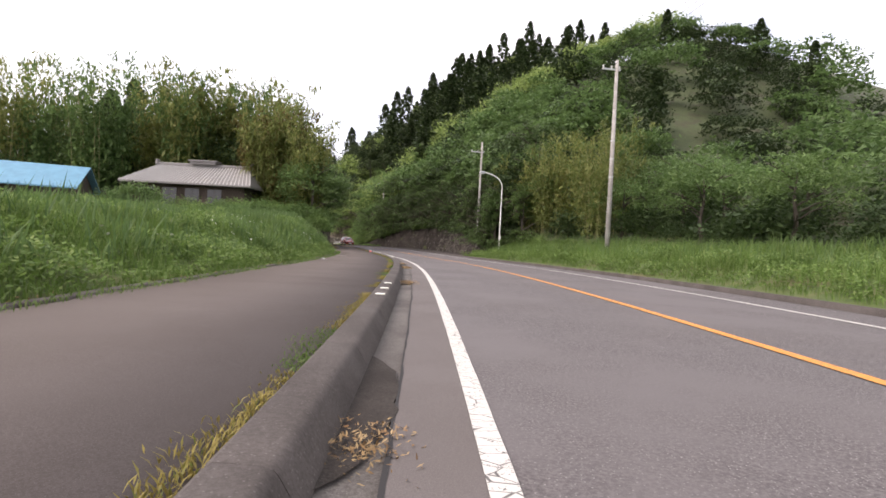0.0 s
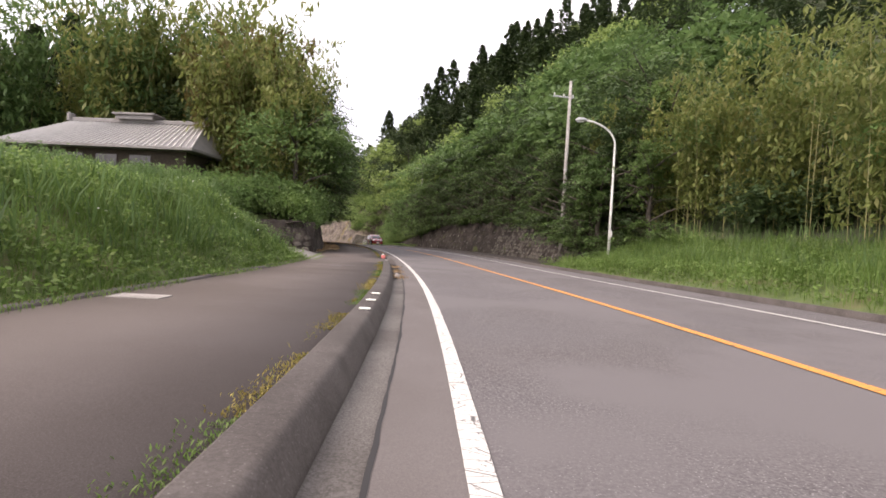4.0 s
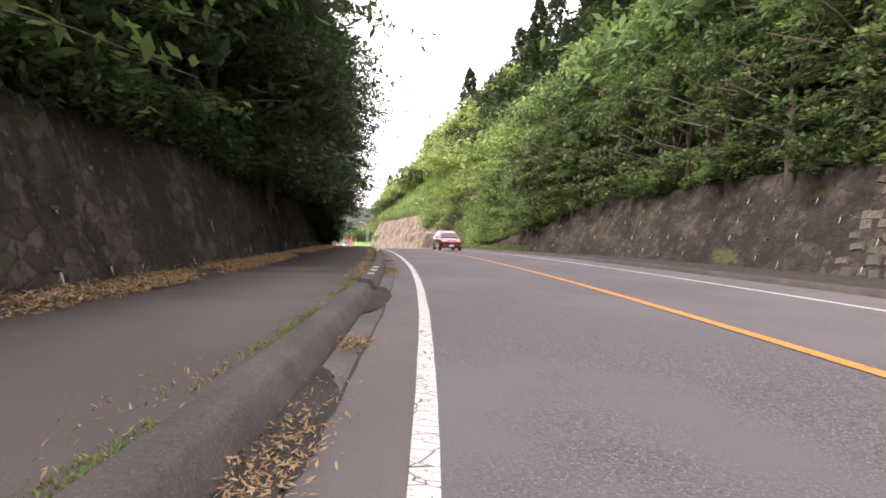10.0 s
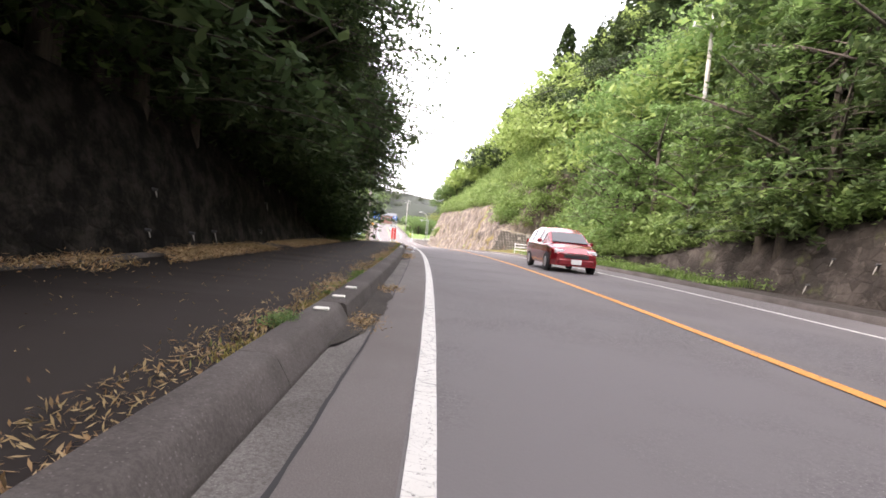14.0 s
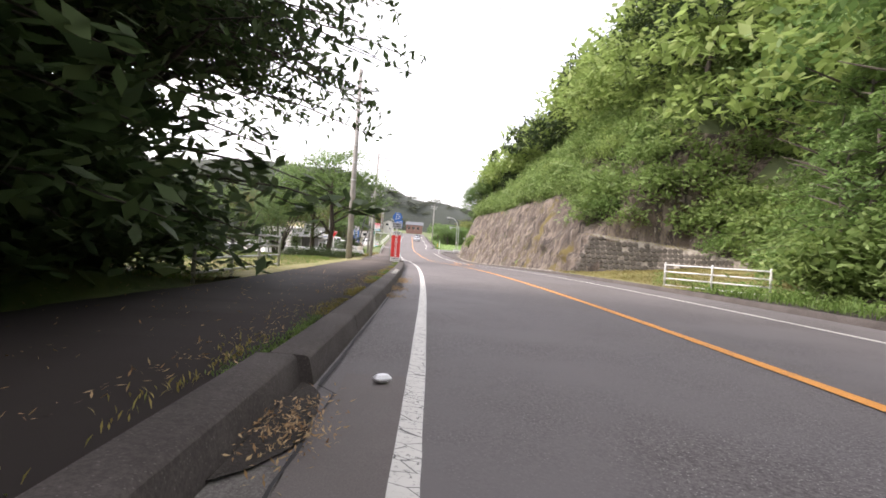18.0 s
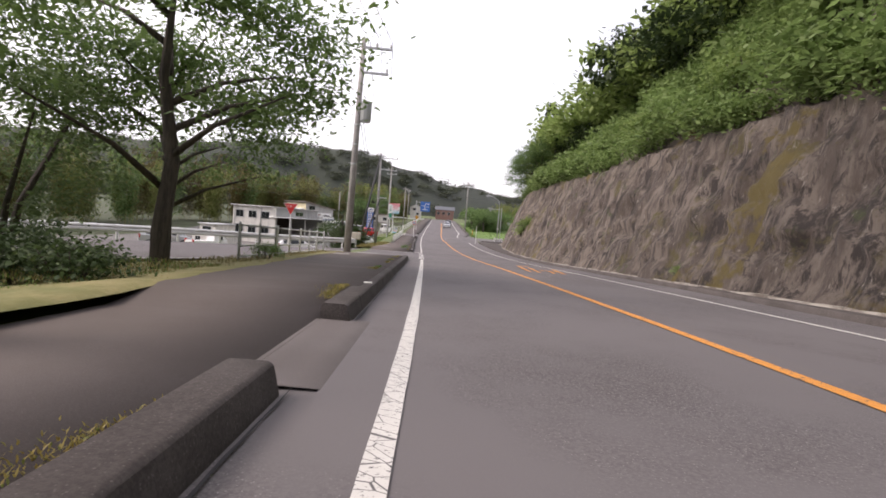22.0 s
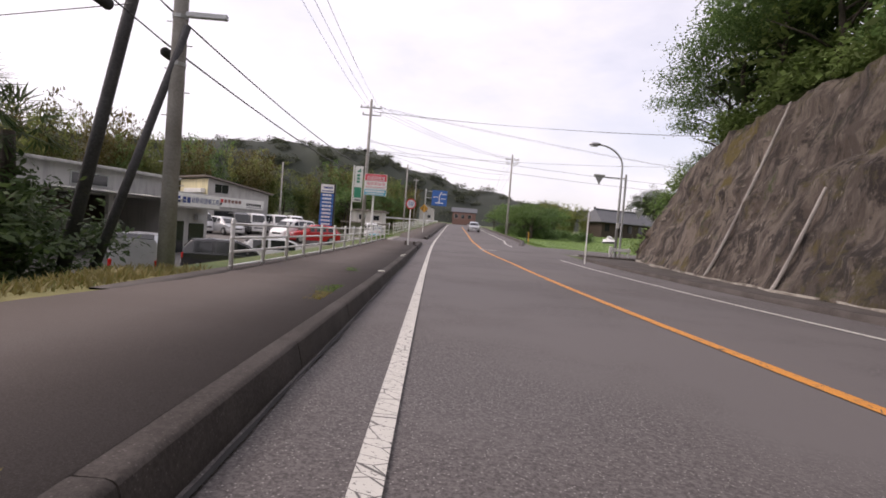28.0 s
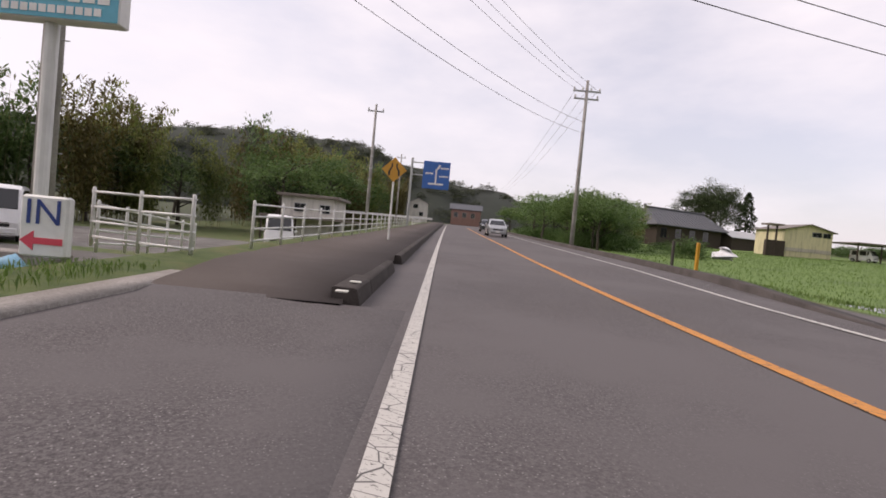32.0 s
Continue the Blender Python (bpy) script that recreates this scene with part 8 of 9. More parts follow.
bough(Vector((0, 0, -0.4)), Vector((0.05, 0, 1)), 3.0, 0.17, 5)
bt = bare.part("bare_tree", BARK, smooth=True)
bt.matrix_world = stand(157, -23.5, bank(157, -23.5))
tagged(bt, "leafless tree with fine grey branches", "tree")
def fan_palm(s, d, h, height, seed):
    q = np.random.default_rng(seed)
    ob = holder("fan_palm", stand(s, d, h), "fan palm with a dark ivy-grown trunk among the shrubs", "palm", "palms by the lot")
    Shape().tube([(0, 0, -0.3), (0.04, 0.02, height * 0.5), (0, 0, height)], [0.16, 0.14, 0.1], 8).part("trunk", BARK, ob, smooth=True)
    pts, faces = [], []
    for k in range(30):
        a, e = q.uniform(0, math.tau), q.uniform(-0.5, 1.2)
        way = Vector((math.cos(a) * math.cos(e), math.sin(a) * math.cos(e), math.sin(e)))
        side = way.cross(Vector((0, 0, 1))).normalized()
        hub = Vector((0, 0, height)) + way * q.uniform(0.45, 0.7)
        for j in range(11):
            t = (j - 5) * 0.26
            tip = hub + (way * math.cos(t) + side * math.sin(t)) * 0.55 - Vector((0, 0, 0.10 + 0.12 * abs(t)))
            w = (tip - hub).cross(Vector((0, 0, 1))).normalized() * 0.022
            m = (hub + tip) / 2
            i = len(pts)
            pts += [hub, m + w, tip, m - w]
            faces.append((i, i + 1, i + 2, i + 3))
    put("crown", quick_mesh("palm_crown", np.array(pts), np.array(faces)), LEAF_DARK, ob)
    p = q.normal(size=(1500, 3)) * np.array([0.34, 0.34, 0.0]) + np.stack([np.zeros(1500), np.zeros(1500), q.uniform(0, height - 0.5, 1500)], -1)
    v, f = cards(p, q.uniform(0.1, 0.18, 1500), 1.6, 0.3, rng=q)
    put("ivy", quick_mesh("ivy", v, f), LEAF_DARK, ob, "dark ivy round the trunk")


for s_, d_, z_ in ((186.2, -7.3, 4.2), (187.0, -7.0, 3.6), (185.2, -8.2, 3.9)):
    fan_palm(s_, d_, bank(s_, d_), z_, int(s_ * 10))
# left, part two: shrubs at the lot, bamboo belt and woods behind
for s_, d_, z_ in ((186.2, -7.0, 1.5), (187.6, -8.0, 1.35), (184.4, -8.6, 1.2), (189.3, -7.4, 1.2)):
    tree("bush", s_, d_, bank(s_, d_) - 0.3, z_, "dark green shrub beside the leaning pole", "shrubs by the lot", LEAF_DARK)
for s_, d_, z_ in ((185.4, -7.4, 0.78), (187.4, -9.4, 0.85), (186.4, -7.3, 0.72), (188.6, -8.2, 0.75)):
    tree("broad", s_, d_, bank(s_, d_) - 0.6, z_, "small dark tree among the shrubs", "shrubs by the lot", LEAF_DARK)
for k in range(10):
    s_, d_ = trng.uniform(170, 184), trng.uniform(-11.5, -7.5)
    tree("bush", s_, d_, bank(s_, d_) - 0.4, trng.uniform(0.6, 0.9), "low green shrub under the roadside bank", "low shrubs under the bank", LEAF_MID)
for k in range(120):
    s_ = 150 + k * 1.5 + trng.uniform(-1.5, 1.5)
    d_ = pick(s_, (150, -62), (200, -50), (240, -38), (275, -22), (330, -14)) + trng.uniform(-7, 5)
    tree("bamboo", s_, d_, bank(s_, d_) - 0.2, trng.uniform(0.8, 1.12), "tall bamboo in a long grove, some of it yellowing", "bamboo grove", LEAF_BAMBOO_OLD if k % 2 == 0 else (LEAF_BAMBOO if k % 3 else LEAF_MID))
for k in range(22):
    s_ = trng.uniform(255, 320)
    d_ = trng.uniform(-40, -14)
    tree("broad", s_, d_, bank(s_, d_), trng.uniform(1.3, 1.9), "dark green tree behind the bridge", "trees behind the bridge", LEAF_DARK if k % 2 else LEAF_MID)
# right, part two: trees beside the road past the field
for k in range(22):
    s_ = trng.uniform(258, 312)
    d_ = trng.uniform(11.0, 11.5 + 0.31 * (s_ - 245))
    tree("broad", s_, d_, field(s_, d_), trng.uniform(0.8, 1.25), "green tree at the edge of the rice field", "trees past the field", LEAF_MID if k % 3 else LEAF_BRIGHT)
for k in range(12):
    s_ = trng.uniform(290, 318)
    d_ = trng.uniform(20.0, 36.0)
    tree("bamboo", s_, d_, field(s_, d_), trng.uniform(0.55, 0.75), "bamboo past the rice field", "bamboo past the field")
for k, (s_, d_, z_) in enumerate(((333, 62, 2.3), (336, 65, 2.1), (338, 59.5, 2.1), (335, 70.5, 1.15), (331, 60, 1.7))):
    tree("cedar" if k == 3 else "fine", s_, d_, field(s_, d_) - 0.3, z_, "tall dark conifer behind the farmhouses", "conifers behind the farms", LEAF_CEDAR, None, 1.0 if k == 3 else 1.35)

# ---- woods too many to count ----


def wood(name, spots_kinds, label, fine=False):
    """One mesh of many plain trees: crowns laid into the land."""
    stock = {}
    pieces = []
    rng = np.random.default_rng(len(name))
    for kind, place, size in spots_kinds:
        key = (kind, int(rng.integers(3)))
        if key not in stock:
            v, f = crown_mesh(kind, 500 + key[1])
            keep = rng.random(len(f)) < (1.0 if fine else 0.0) + {"cedar": 0.5, "bush": 0.36}.get(kind, 0.22)
            v = v.reshape(-1, 4, 3)[keep]
            mid = v.mean(1, keepdims=True)
            v = (mid + (v - mid) * (1.0 if fine else {"cedar": 1.35, "bush": 1.5}.get(kind, 2.0))).reshape(-1, 3)
            stock[key] = (v, np.arange(len(v)).reshape(-1, 4))
        v, f = stock[key]
        a = rng.uniform(0, math.tau)
        c, s = math.cos(a), math.sin(a)
        w = v @ np.array([[c, s, 0], [-s, c, 0], [0, 0, 1]]) * size + np.asarray(place)
        pieces.append((w, f))
    v, f = merged(pieces)
    ob = put(name, quick_mesh(name, v, f), LEAF_MID)
    return ob


wrng = random.Random(31)
lot, dark, fresh = [], [], []
for k in range(1150):
    s_, d_ = wrng.uniform(-30, 206), 16 + 76 * wrng.random() ** 1.25
    if s_ < 60 and d_ < 27 - 0.05 * s_ + 4:
        continue
    hh = hill(s_, d_)
    if hh < 1.5:
        continue
    place = at(s_, d_, hh - 0.4)
    small = 0.66 if s_ < 64 else 1.0
    if s_ > 118 and d_ > 25 and wrng.random() < 0.75:
        dark.append(("cedar" if wrng.random() < 0.4 else "broad", place, wrng.uniform(0.9, 1.5)))
        continue
    if wrng.random() < (0.8 if s_ < 95 and d_ > 34 else 0.12):
        dark.append(("cedar" if wrng.random() < (0.05 if s_ < 95 else 0.12) else "broad", place, small * wrng.uniform(0.8, 1.25)))
    else:
        (dark if wrng.random() < 0.15 else fresh if s_ > 102 else lot).append(("broad", place, small * wrng.uniform(1.1, 2.0)))
tagged(wood("hill_wood", lot, ""), "mixed green wood covering the hill", "woodland", kind="stuff")
w4 = wood("hill_wood_fresh", fresh, "")
w4.data.materials.clear()
w4.data.materials.append(LEAF_SCRUB)
tagged(w4, "bright spring wood over the rock slope", "woodland", kind="stuff")
w2 = wood("hill_conifers", dark, "")
w2.data.materials.clear()
w2.data.materials.append(LEAF_CEDAR)
tagged(w2, "dark conifers mixed through the hill's wood", "woodland", kind="stuff")


scrub, fringe = [], []
for k in range(820):
    s_ = wrng.uniform(98, 213)
    d_ = wall_foot(s_) + 0.42 * wall_top(s_) + 0.4 + 15.0 * wrng.random() ** 1.3
    scrub.append(("bush", at(s_, d_, hill(s_, d_) - 0.25), wrng.uniform(0.9, 1.9) * (1.0 if s_ < 200 else 0.7)))
for k in range(300):
    s_ = wrng.uniform(58, 130)
    d_ = wall_foot(s_) + 0.42 * wall_top(s_) + wrng.uniform(-0.05, 2.6)
    (scrub if s_ > 100 else fringe).append(("bush", at(s_, d_, hill(s_, d_) - 0.15), wrng.uniform(0.5, 1.05)))
tagged(wood("wall_fringe", fringe, ""), "green scrub hanging over the stone wall's top", "scrub", kind="stuff")
w3 = wood("slope_scrub", scrub, "")
w3.data.materials.clear()
w3.data.materials.append(LEAF_SCRUB)
tagged(w3, "bright scrub and vines covering the slope", "scrub", kind="stuff")


def thicket(name, n, s0, s1, d0, d1, land, sink, lo, hi, material, label):
    """Undergrowth of many bushes grown into each other."""
    got = []
    for _ in range(n):
        s_, d_ = wrng.uniform(s0, s1), wrng.uniform(d0, d1)
        got.append(("bush", at(s_, d_, land(s_, d_) - sink), wrng.uniform(lo, hi)))
    ob = wood(name, got, "", True)
    ob.data.materials.clear()
    ob.data.materials.append(material)
    return tagged(ob, label, "undergrowth", kind="stuff")


thicket("wood_undergrowth", 150, 97, 117.6, -9.5, -4.9, bank, 0.35, 1.0, 2.1, LEAF_DARK, "dark undergrowth down to the ground at the wood's end")
thicket("hill_foot_undergrowth", 60, 8, 60, 17.5, 30.0, hill, 0.3, 1.4, 2.5, LEAF_DARK, "dark undergrowth at the foot of the hill")
thicket("lawn_hedge", 60, 115, 147, -27.0, -15.5, bank, 0.3, 1.2, 1.9, LEAF_MID, "green bushes along the back of the lawn")

thicket("lawn_bushes", 46, 117, 141, -19.5, -12.5, bank, 0.2, 0.7, 1.15, LEAF_LAWN, "low leafy bushes under the young trees")
thicket("far_hedge", 70, 305, 345, 66, 135, field, 0.3, 1.2, 2.4, LEAF_MID, "hedges and trees beyond the fields")
thicket("field_hedge", 70, 258, 300, 11.5, 24.0, field, 0.3, 1.0, 1.7, LEAF_MID, "rounded green bushes at the field's edge")

# ---- far hills: ridges under trees ----


def ridge(name, base, way, length, height, depth, seed, label):
    """A long wooded ridge: a lumpy sheet with a ragged skyline."""
    n, m = 90, 14
    x = np.linspace(-0.5, 0.5, n)
    rows = []
    for i, u in enumerate(x):
        env = max(0.0, math.cos(u * math.pi * 0.98)) ** 0.55
        hh = height * env * (0.82 + 0.30 * noise.noise((u * 5, seed, 0)) + 0.10 * noise.noise((u * 17, seed, 4)))
        for j in range(m):
            q = j / (m - 1)
            z = hh * math.sin(min(1.0, q * 1.15) * math.pi / 2)
            jag = (2.4 * noise.noise((u * 140, q * 15, seed)) + 1.6 * noise.noise((u * 300, q * 40, seed + 3))) * min(1.0, q * 4)
            rows.append((u * length, q * depth, -11.0 + z + jag))
    m_ = Matrix.Translation(base) @ Matrix.Rotation(radians(way), 4, "Z")
    v = np.array([m_ @ Vector(p) for p in rows])
    i_, j_ = np.meshgrid(np.arange(n - 1), np.arange(m - 1), indexing="ij")
    a = (i_ * m + j_).ravel()
    ob = put(name, quick_mesh(name, v, np.stack([a, a + m, a + m + 1, a + 1], -1)), FAR_WOOD, smooth=False)
    crowns = []
    rng = np.random.default_rng(seed)
    top = v.reshape(n, m, 3)
    for _ in range(420):
        i, j = rng.uniform(0, n - 1.01), rng.uniform(2, m - 1.01) ** 1.0
        p = top[int(i), int(j)] * (1 - i % 1) + top[int(i) + 1, int(j)] * (i % 1)
        crowns.append(("broad", p - np.array([0, 0, 8.5]), rng.uniform(1.6, 2.6)))
    w = wood(name + "_trees", crowns, "")
    w.data.materials.clear()
    w.data.materials.append(LEAF_FAR)
    tagged(ob, label, "hill", kind="structure")
    tagged(w, "trees covering a distant hill", "woodland", kind="stuff")


ridge("backdrop_hill_west", (-300, 330, 0), 38, 520, 74, 90, 3, "long low wooded ridge beyond the valley")
ridge("backdrop_hill_north", (-235, 560, 0), 16, 380, 56, 90, 9, "wooded hill closing the valley")
ridge("backdrop_hill_east", (170, 560, 0), -28, 420, 38, 90, 14, "low far wooded hill beyond the fields")

# ---- grass, weeds, litter ----


def scatter(n, s0, s1, d0, d1, height, rng, lift=0.0):
    s, d = rng.uniform(s0, s1, n), rng.uniform(d0, d1, n)
    z = np.array([height(a, b) for a, b in zip(s, d)])
    return spots(s, d, z + lift), s, d


grng = np.random.default_rng(77)


def meadow(name, n, s0, s1, d0, d1, height, tall, lean, width, material, label, clumpy=True):
    p, s, d = scatter(n, s0, s1, d0, d1, height, grng)
    amp = np.array([0.75 + 0.7 * noise.noise((a * 0.6, b * 0.6, 1)) for a, b in zip(s, d)]) if clumpy else 1.0
    t = tall(s, d) if callable(tall) else tall
    v, f = blades(p, np.clip(t * amp, 0.03, 3), lean, width, grng)
    return tagged(put(name, quick_mesh(name, v, f), material), label, "grass", kind="stuff")


meadow("bank_grass", 60000, 4, 50, -8.5, -4.35, bank, lambda s, d: np.clip(0.18 + 0.2 * (-d - 4.4), 0.16, 0.5), 0.6, 0.016, BLADE, "long bright grass on the roadside bank")
meadow("bank_grass_far", 30000, 8, 52, -26, -8.0, bank, 0.5, 0.5, 0.035, BLADE, "long grass on top of the bank")
meadow("verge_grass", 34000, 4, 57, 8.7, 16.0, lambda s, d: max(pick(s, (-60, 0.55), (36, 0.75), (50, 0.5), (56, 0.1)) * min(1.0, max(0.0, d - 8.4) / 2.6), hill(s, d) if d > wall_foot(s) else 0.0), lambda s, d: np.where(d < 9.4, 0.3, 0.75), 0.5, 0.022, BLADE, "long bright grass on the verge")
def herbs(name, n, s0, s1, d0, d1, height, tall, size, material, label):
    """Leafy weeds: leaves in clumps of uneven height."""
    m = n // 22
    p, s, d = scatter(m, s0, s1, d0, d1, height, grng)
    tops = tall * np.clip(0.7 + 0.9 * np.array([noise.noise((a * 0.5, b * 0.5, 6)) for a, b in zip(s, d)]), 0.15, 1.5)
    q = np.repeat(p, 22, 0) + grng.normal(size=(m * 22, 3)) * np.array([0.13, 0.13, 0.0])
    q[:, 2] += np.repeat(tops, 22) * grng.uniform(0.1, 1.0, m * 22)
    v, f = cards(q, grng.uniform(size * 0.6, size * 1.4, len(q)), 1.9, 0.1, rng=grng)
    return tagged(put(name, quick_mesh(name, v, f), material), label, "weeds", kind="stuff")


LEAF_HERB = leafy("meadow_herb_leaves", (0.12, 0.2, 0.05), (0.18, 0.28, 0.075), (0.26, 0.34, 0.12), 0.45, spread=False)
herbs("bank_herbs", 90000, 4, 51, -9.0, -4.5, bank, 0.5, 0.085, LEAF_HERB, "leafy green weeds thick on the roadside bank")
herbs("bank_herbs_far", 40000, 8, 54, -24, -8.5, bank, 0.6, 0.14, LEAF_HERB, "leafy green weeds on top of the bank")
herbs("verge_herbs", 70000, 4, 58, 8.9, 15.5, lambda s, d: max(pick(s, (-60, 0.55), (36, 0.75), (50, 0.5), (56, 0.1)) * min(1.0, max(0.0, d - 8.4) / 2.6), hill(s, d) if d > wall_foot(s) else 0.0), 0.65, 0.11, LEAF_HERB, "leafy green weeds thick on the verge")
herbs("slope_herbs", 16000, 99, 127, 8.7, 12.5, lambda s, d: 0.12, 0.45, 0.1, LEAF_HERB, "leafy weeds at the foot of the slope")
meadow("bank_weeds", 9000, 6, 50, -12.0, -5.0, bank, 0.8, 0.45, 0.035, LEAF_MID, "tall dark weeds standing in the bank grass")
meadow("verge_tall_weeds", 7000, 6, 56, 10.5, 18.0, lambda s, d: max(pick(s, (-60, 0.55), (36, 0.75), (50, 0.5), (56, 0.1)), hill(s, d) if d > wall_foot(s) else 0.0), 0.9, 0.45, 0.035, LEAF_MID, "tall dark weeds on the verge")
meadow("verge_weeds", 5000, 99, 124, 8.6, 12.0, lambda s, d: 0.1, 0.3, 0.6, 0.03, BLADE, "weeds at the foot of the slope")
meadow("lawn", 22000, 115, 143, -12.0, -3.3, lambda s, d: max(0.08, bank(s, d)), 0.07, 0.9, 0.014, BLADE_DRY, "short dry lawn")
meadow("lawn_green", 26000, 115, 143, -15.0, -3.6, lambda s, d: max(0.08, bank(s, d)), 0.10, 0.8, 0.016, BLADE, "green tufts in the dry lawn")
meadow("cut_grass", 16000, 124.5, 138, 8.6, 15.0, lambda s, d: hill(s, d) if d > wall_foot(s) + 0.2 else turf(s, d), 0.12, 0.9, 0.02, BLADE_DRY, "yellowed cut grass below the stone wall")
meadow("dry_bank", 18000, 171.2, 186.5, -6.6, -3.3, lambda s, d: max(0.08, bank(s, d)) if walk_edge(s) - 1.2 < d < walk_edge(s) - 0.1 else (bank(s, d) if d < walk_edge(s) else -0.3), 0.22, 0.7, 0.02, BLADE_DRY, "dry grass on the edge of the pavement")
meadow("drive_grass", 6500, 210.5, 219.5, -8.0, -3.3, lambda s, d: max(-0.1, bank(s, d)) if d > -4.6 else bank(s, d), 0.2, 0.7, 0.018, BLADE, "grass under the signs")
meadow("fence_grass", 5000, 138.5, 157, -5.2, -3.3, lambda s, d: max(0.06, bank(s, d)) if d < walk_edge(s) - 0.1 else 0.1, 0.13, 0.7, 0.016, BLADE_DRY, "dry grass under the fence")
meadow("field_edge", 4500, 222, 262, 8.6, 9.6, lambda s, d: 0.0, 0.14, 0.7, 0.02, BLADE, "grass along the field wall")
_ps, _s1, _s2 = scatter(6000, -20, 50, -4.25, -3.95, lambda s, d: 0.11, grng)
keep = np.array([(s < 49 or 139 < s < 156 or 172 < s < 186) and noise.noise((s * 0.5, 4, 4)) > -0.2 for s in _s1])
v, f = blades(_ps[keep], 0.07, 0.9, 0.014, grng)
tagged(put("edge_weeds", quick_mesh("edge_weeds", v, f), BLADE), "weeds creeping over the pavement's edge", "weeds", kind="stuff")

# yellow and green weeds in the joint behind the kerb
s_k = grng.uniform(4, 215, 80000)
keep = np.array([((s < 50.4) or (56 < s < 135) or (138 < s < 157) or (171 < s < 186)) and noise.noise((s * 0.55, 9, 1)) > (-0.15 if s < 50 else -0.05 if s < 135 else 0.1) for s in s_k])
s_k = s_k[keep]
wide = np.array([0.05 + 0.13 * max(0, noise.noise((s * 0.7, 2, 2)) + 0.25) for s in s_k])
pts = spots(s_k, -1.05 + 0.08 * (s_k > 110) - np.abs(grng.normal(0, 1, len(s_k))) * wide, np.array([walk_h(s) - 0.004 for s in s_k]))
v, f = blades(pts, np.where(np.array([noise.noise((s * 0.35, 5, 5)) for s in s_k]) > 0.22, 0.05, 0.025), 1.0, 0.009, grng)
half = np.array([noise.noise((s * 0.3, 7, 3)) > 0.05 for s in s_k])
for sel, mat_, nm, lb in ((half, BLADE, "kerb_weeds_green", "green weeds in the joint behind the kerb"), (~half, WEED_YELLOW, "kerb_weeds_yellow", "yellowed moss and weeds behind the kerb")):
    vv = v.reshape(-1, 4, 3)[sel].reshape(-1, 3)
    tagged(put(nm, quick_mesh(nm, vv, np.arange(len(vv)).reshape(-1, 4)), mat_), lb, "weeds", kind="stuff")


# taller tufts behind the kerb
tuft = []
for k in range(110):
    s_ = grng.uniform(20, 128)
    if 50 < s_ < 56:
        continue
    n = int(grng.integers(14, 40))
    r_ = grng.uniform(0.04, 0.16)
    p_ = spots(s_ + grng.normal(0, r_ * 1.6, n), -1.12 - np.abs(grng.normal(0, r_ * 0.7, n)), walk_h(s_) - 0.004)
    tuft.append(blades(p_, grng.uniform(0.04, 0.1) if s_ < 60 else grng.uniform(0.02, 0.05), 1.1, 0.010, grng))
v, f = merged(tuft)
tagged(put("kerb_tufts", quick_mesh("kerb_tufts", v, f), WEED_YELLOW), "tufts of grass and weeds along the kerb", "weeds", kind="stuff")


def litter(name, n, s0, s1, d0, d1, h, label, size=0.11, heap=0.05, patch=None):
    s, d = grng.uniform(s0, s1, n), grng.uniform(d0, d1, n)
    if patch is not None:
        ok = np.array([noise.noise((a * 0.45, b * 0.9, patch)) > -0.12 for a, b in zip(s, d)])
        s, d = s[ok], d[ok]
    hh = np.array([h(a, b) for a, b in zip(s, d)]) if callable(h) else h
    p = spots(s, d, hh + np.abs(grng.normal(0, heap, len(s))))
    v, f = cards(p, grng.uniform(size * 0.5, size * 1.3, len(p)), 4.6, 0.1, rng=grng)
    return tagged(put(name, quick_mesh(name, v, f), LITTER), label, "leaf litter", kind="stuff")


litter("wall_litter", 26000, 58, 110, -4.75, -3.6, 0.13, "drift of dry bamboo leaves along the wall", 0.085, 0.04, 4.0)
litter("wall_litter_thick", 30000, 70, 108, -4.7, -3.6, 0.13, "thick drift of dry leaves along the wall", 0.085, 0.05, 6.0)
litter("path_litter", 1800, 72, 122, -4.2, -1.2, lambda s, d: walk_h(s) + 0.006, "scattered dry leaves on the pavement", 0.05, 0.004)
litter("kerb_litter", 9000, 72, 106, -1.4, -1.02, lambda s, d: walk_h(s) + 0.005, "dry leaves caught behind the kerb", 0.055, 0.03, 14.0)
litter("kerb_litter_thin", 4000, 58, 125, -1.55, -1.04, lambda s, d: walk_h(s) + 0.005, "dry leaves caught behind the kerb", 0.05, 0.015, 11.0)
litter("bank_litter", 1500, 5, 50, -4.7, -4.2, 0.10, "dry grass along the bank's foot", 0.10, 0.02, 8.0)
for s_, w_ in ((7.6, 0.3), (16.9, 0.5), (24.6, 0.7), (28.5, 0.4), (42.0, 0.8), (44.6, 1.1), (47.6, 0.8), (60.2, 0.45), (62.6, 0.35), (65.2, 1.2), (67.8, 0.4), (76.4, 1.3), (81.6, 0.35), (84.6, 0.5), (89.2, 0.5), (92.0, 0.45), (101.4, 0.7), (103.2, 0.9), (110.4, 0.5), (117.0, 0.35), (118.6, 0.5), (121.3, 1.1)):
    n = int(1000 * w_)
    pts = spots(s_ + grng.normal(0, 0.45 * w_, n), np.clip(-0.57 + grng.normal(0, 0.11, n), -0.72, -0.3), np.abs(grng.normal(0.015, 0.025, n)))
    v, f = cards(pts, grng.uniform(0.025, 0.055, n), 3.6, 0.0, rng=grng)
    tagged(put("gutter_litter", quick_mesh("gutter_litter", v, f), LITTER), "clump of dead leaves in the gutter", "leaf litter", "clumps of leaves in the gutter")
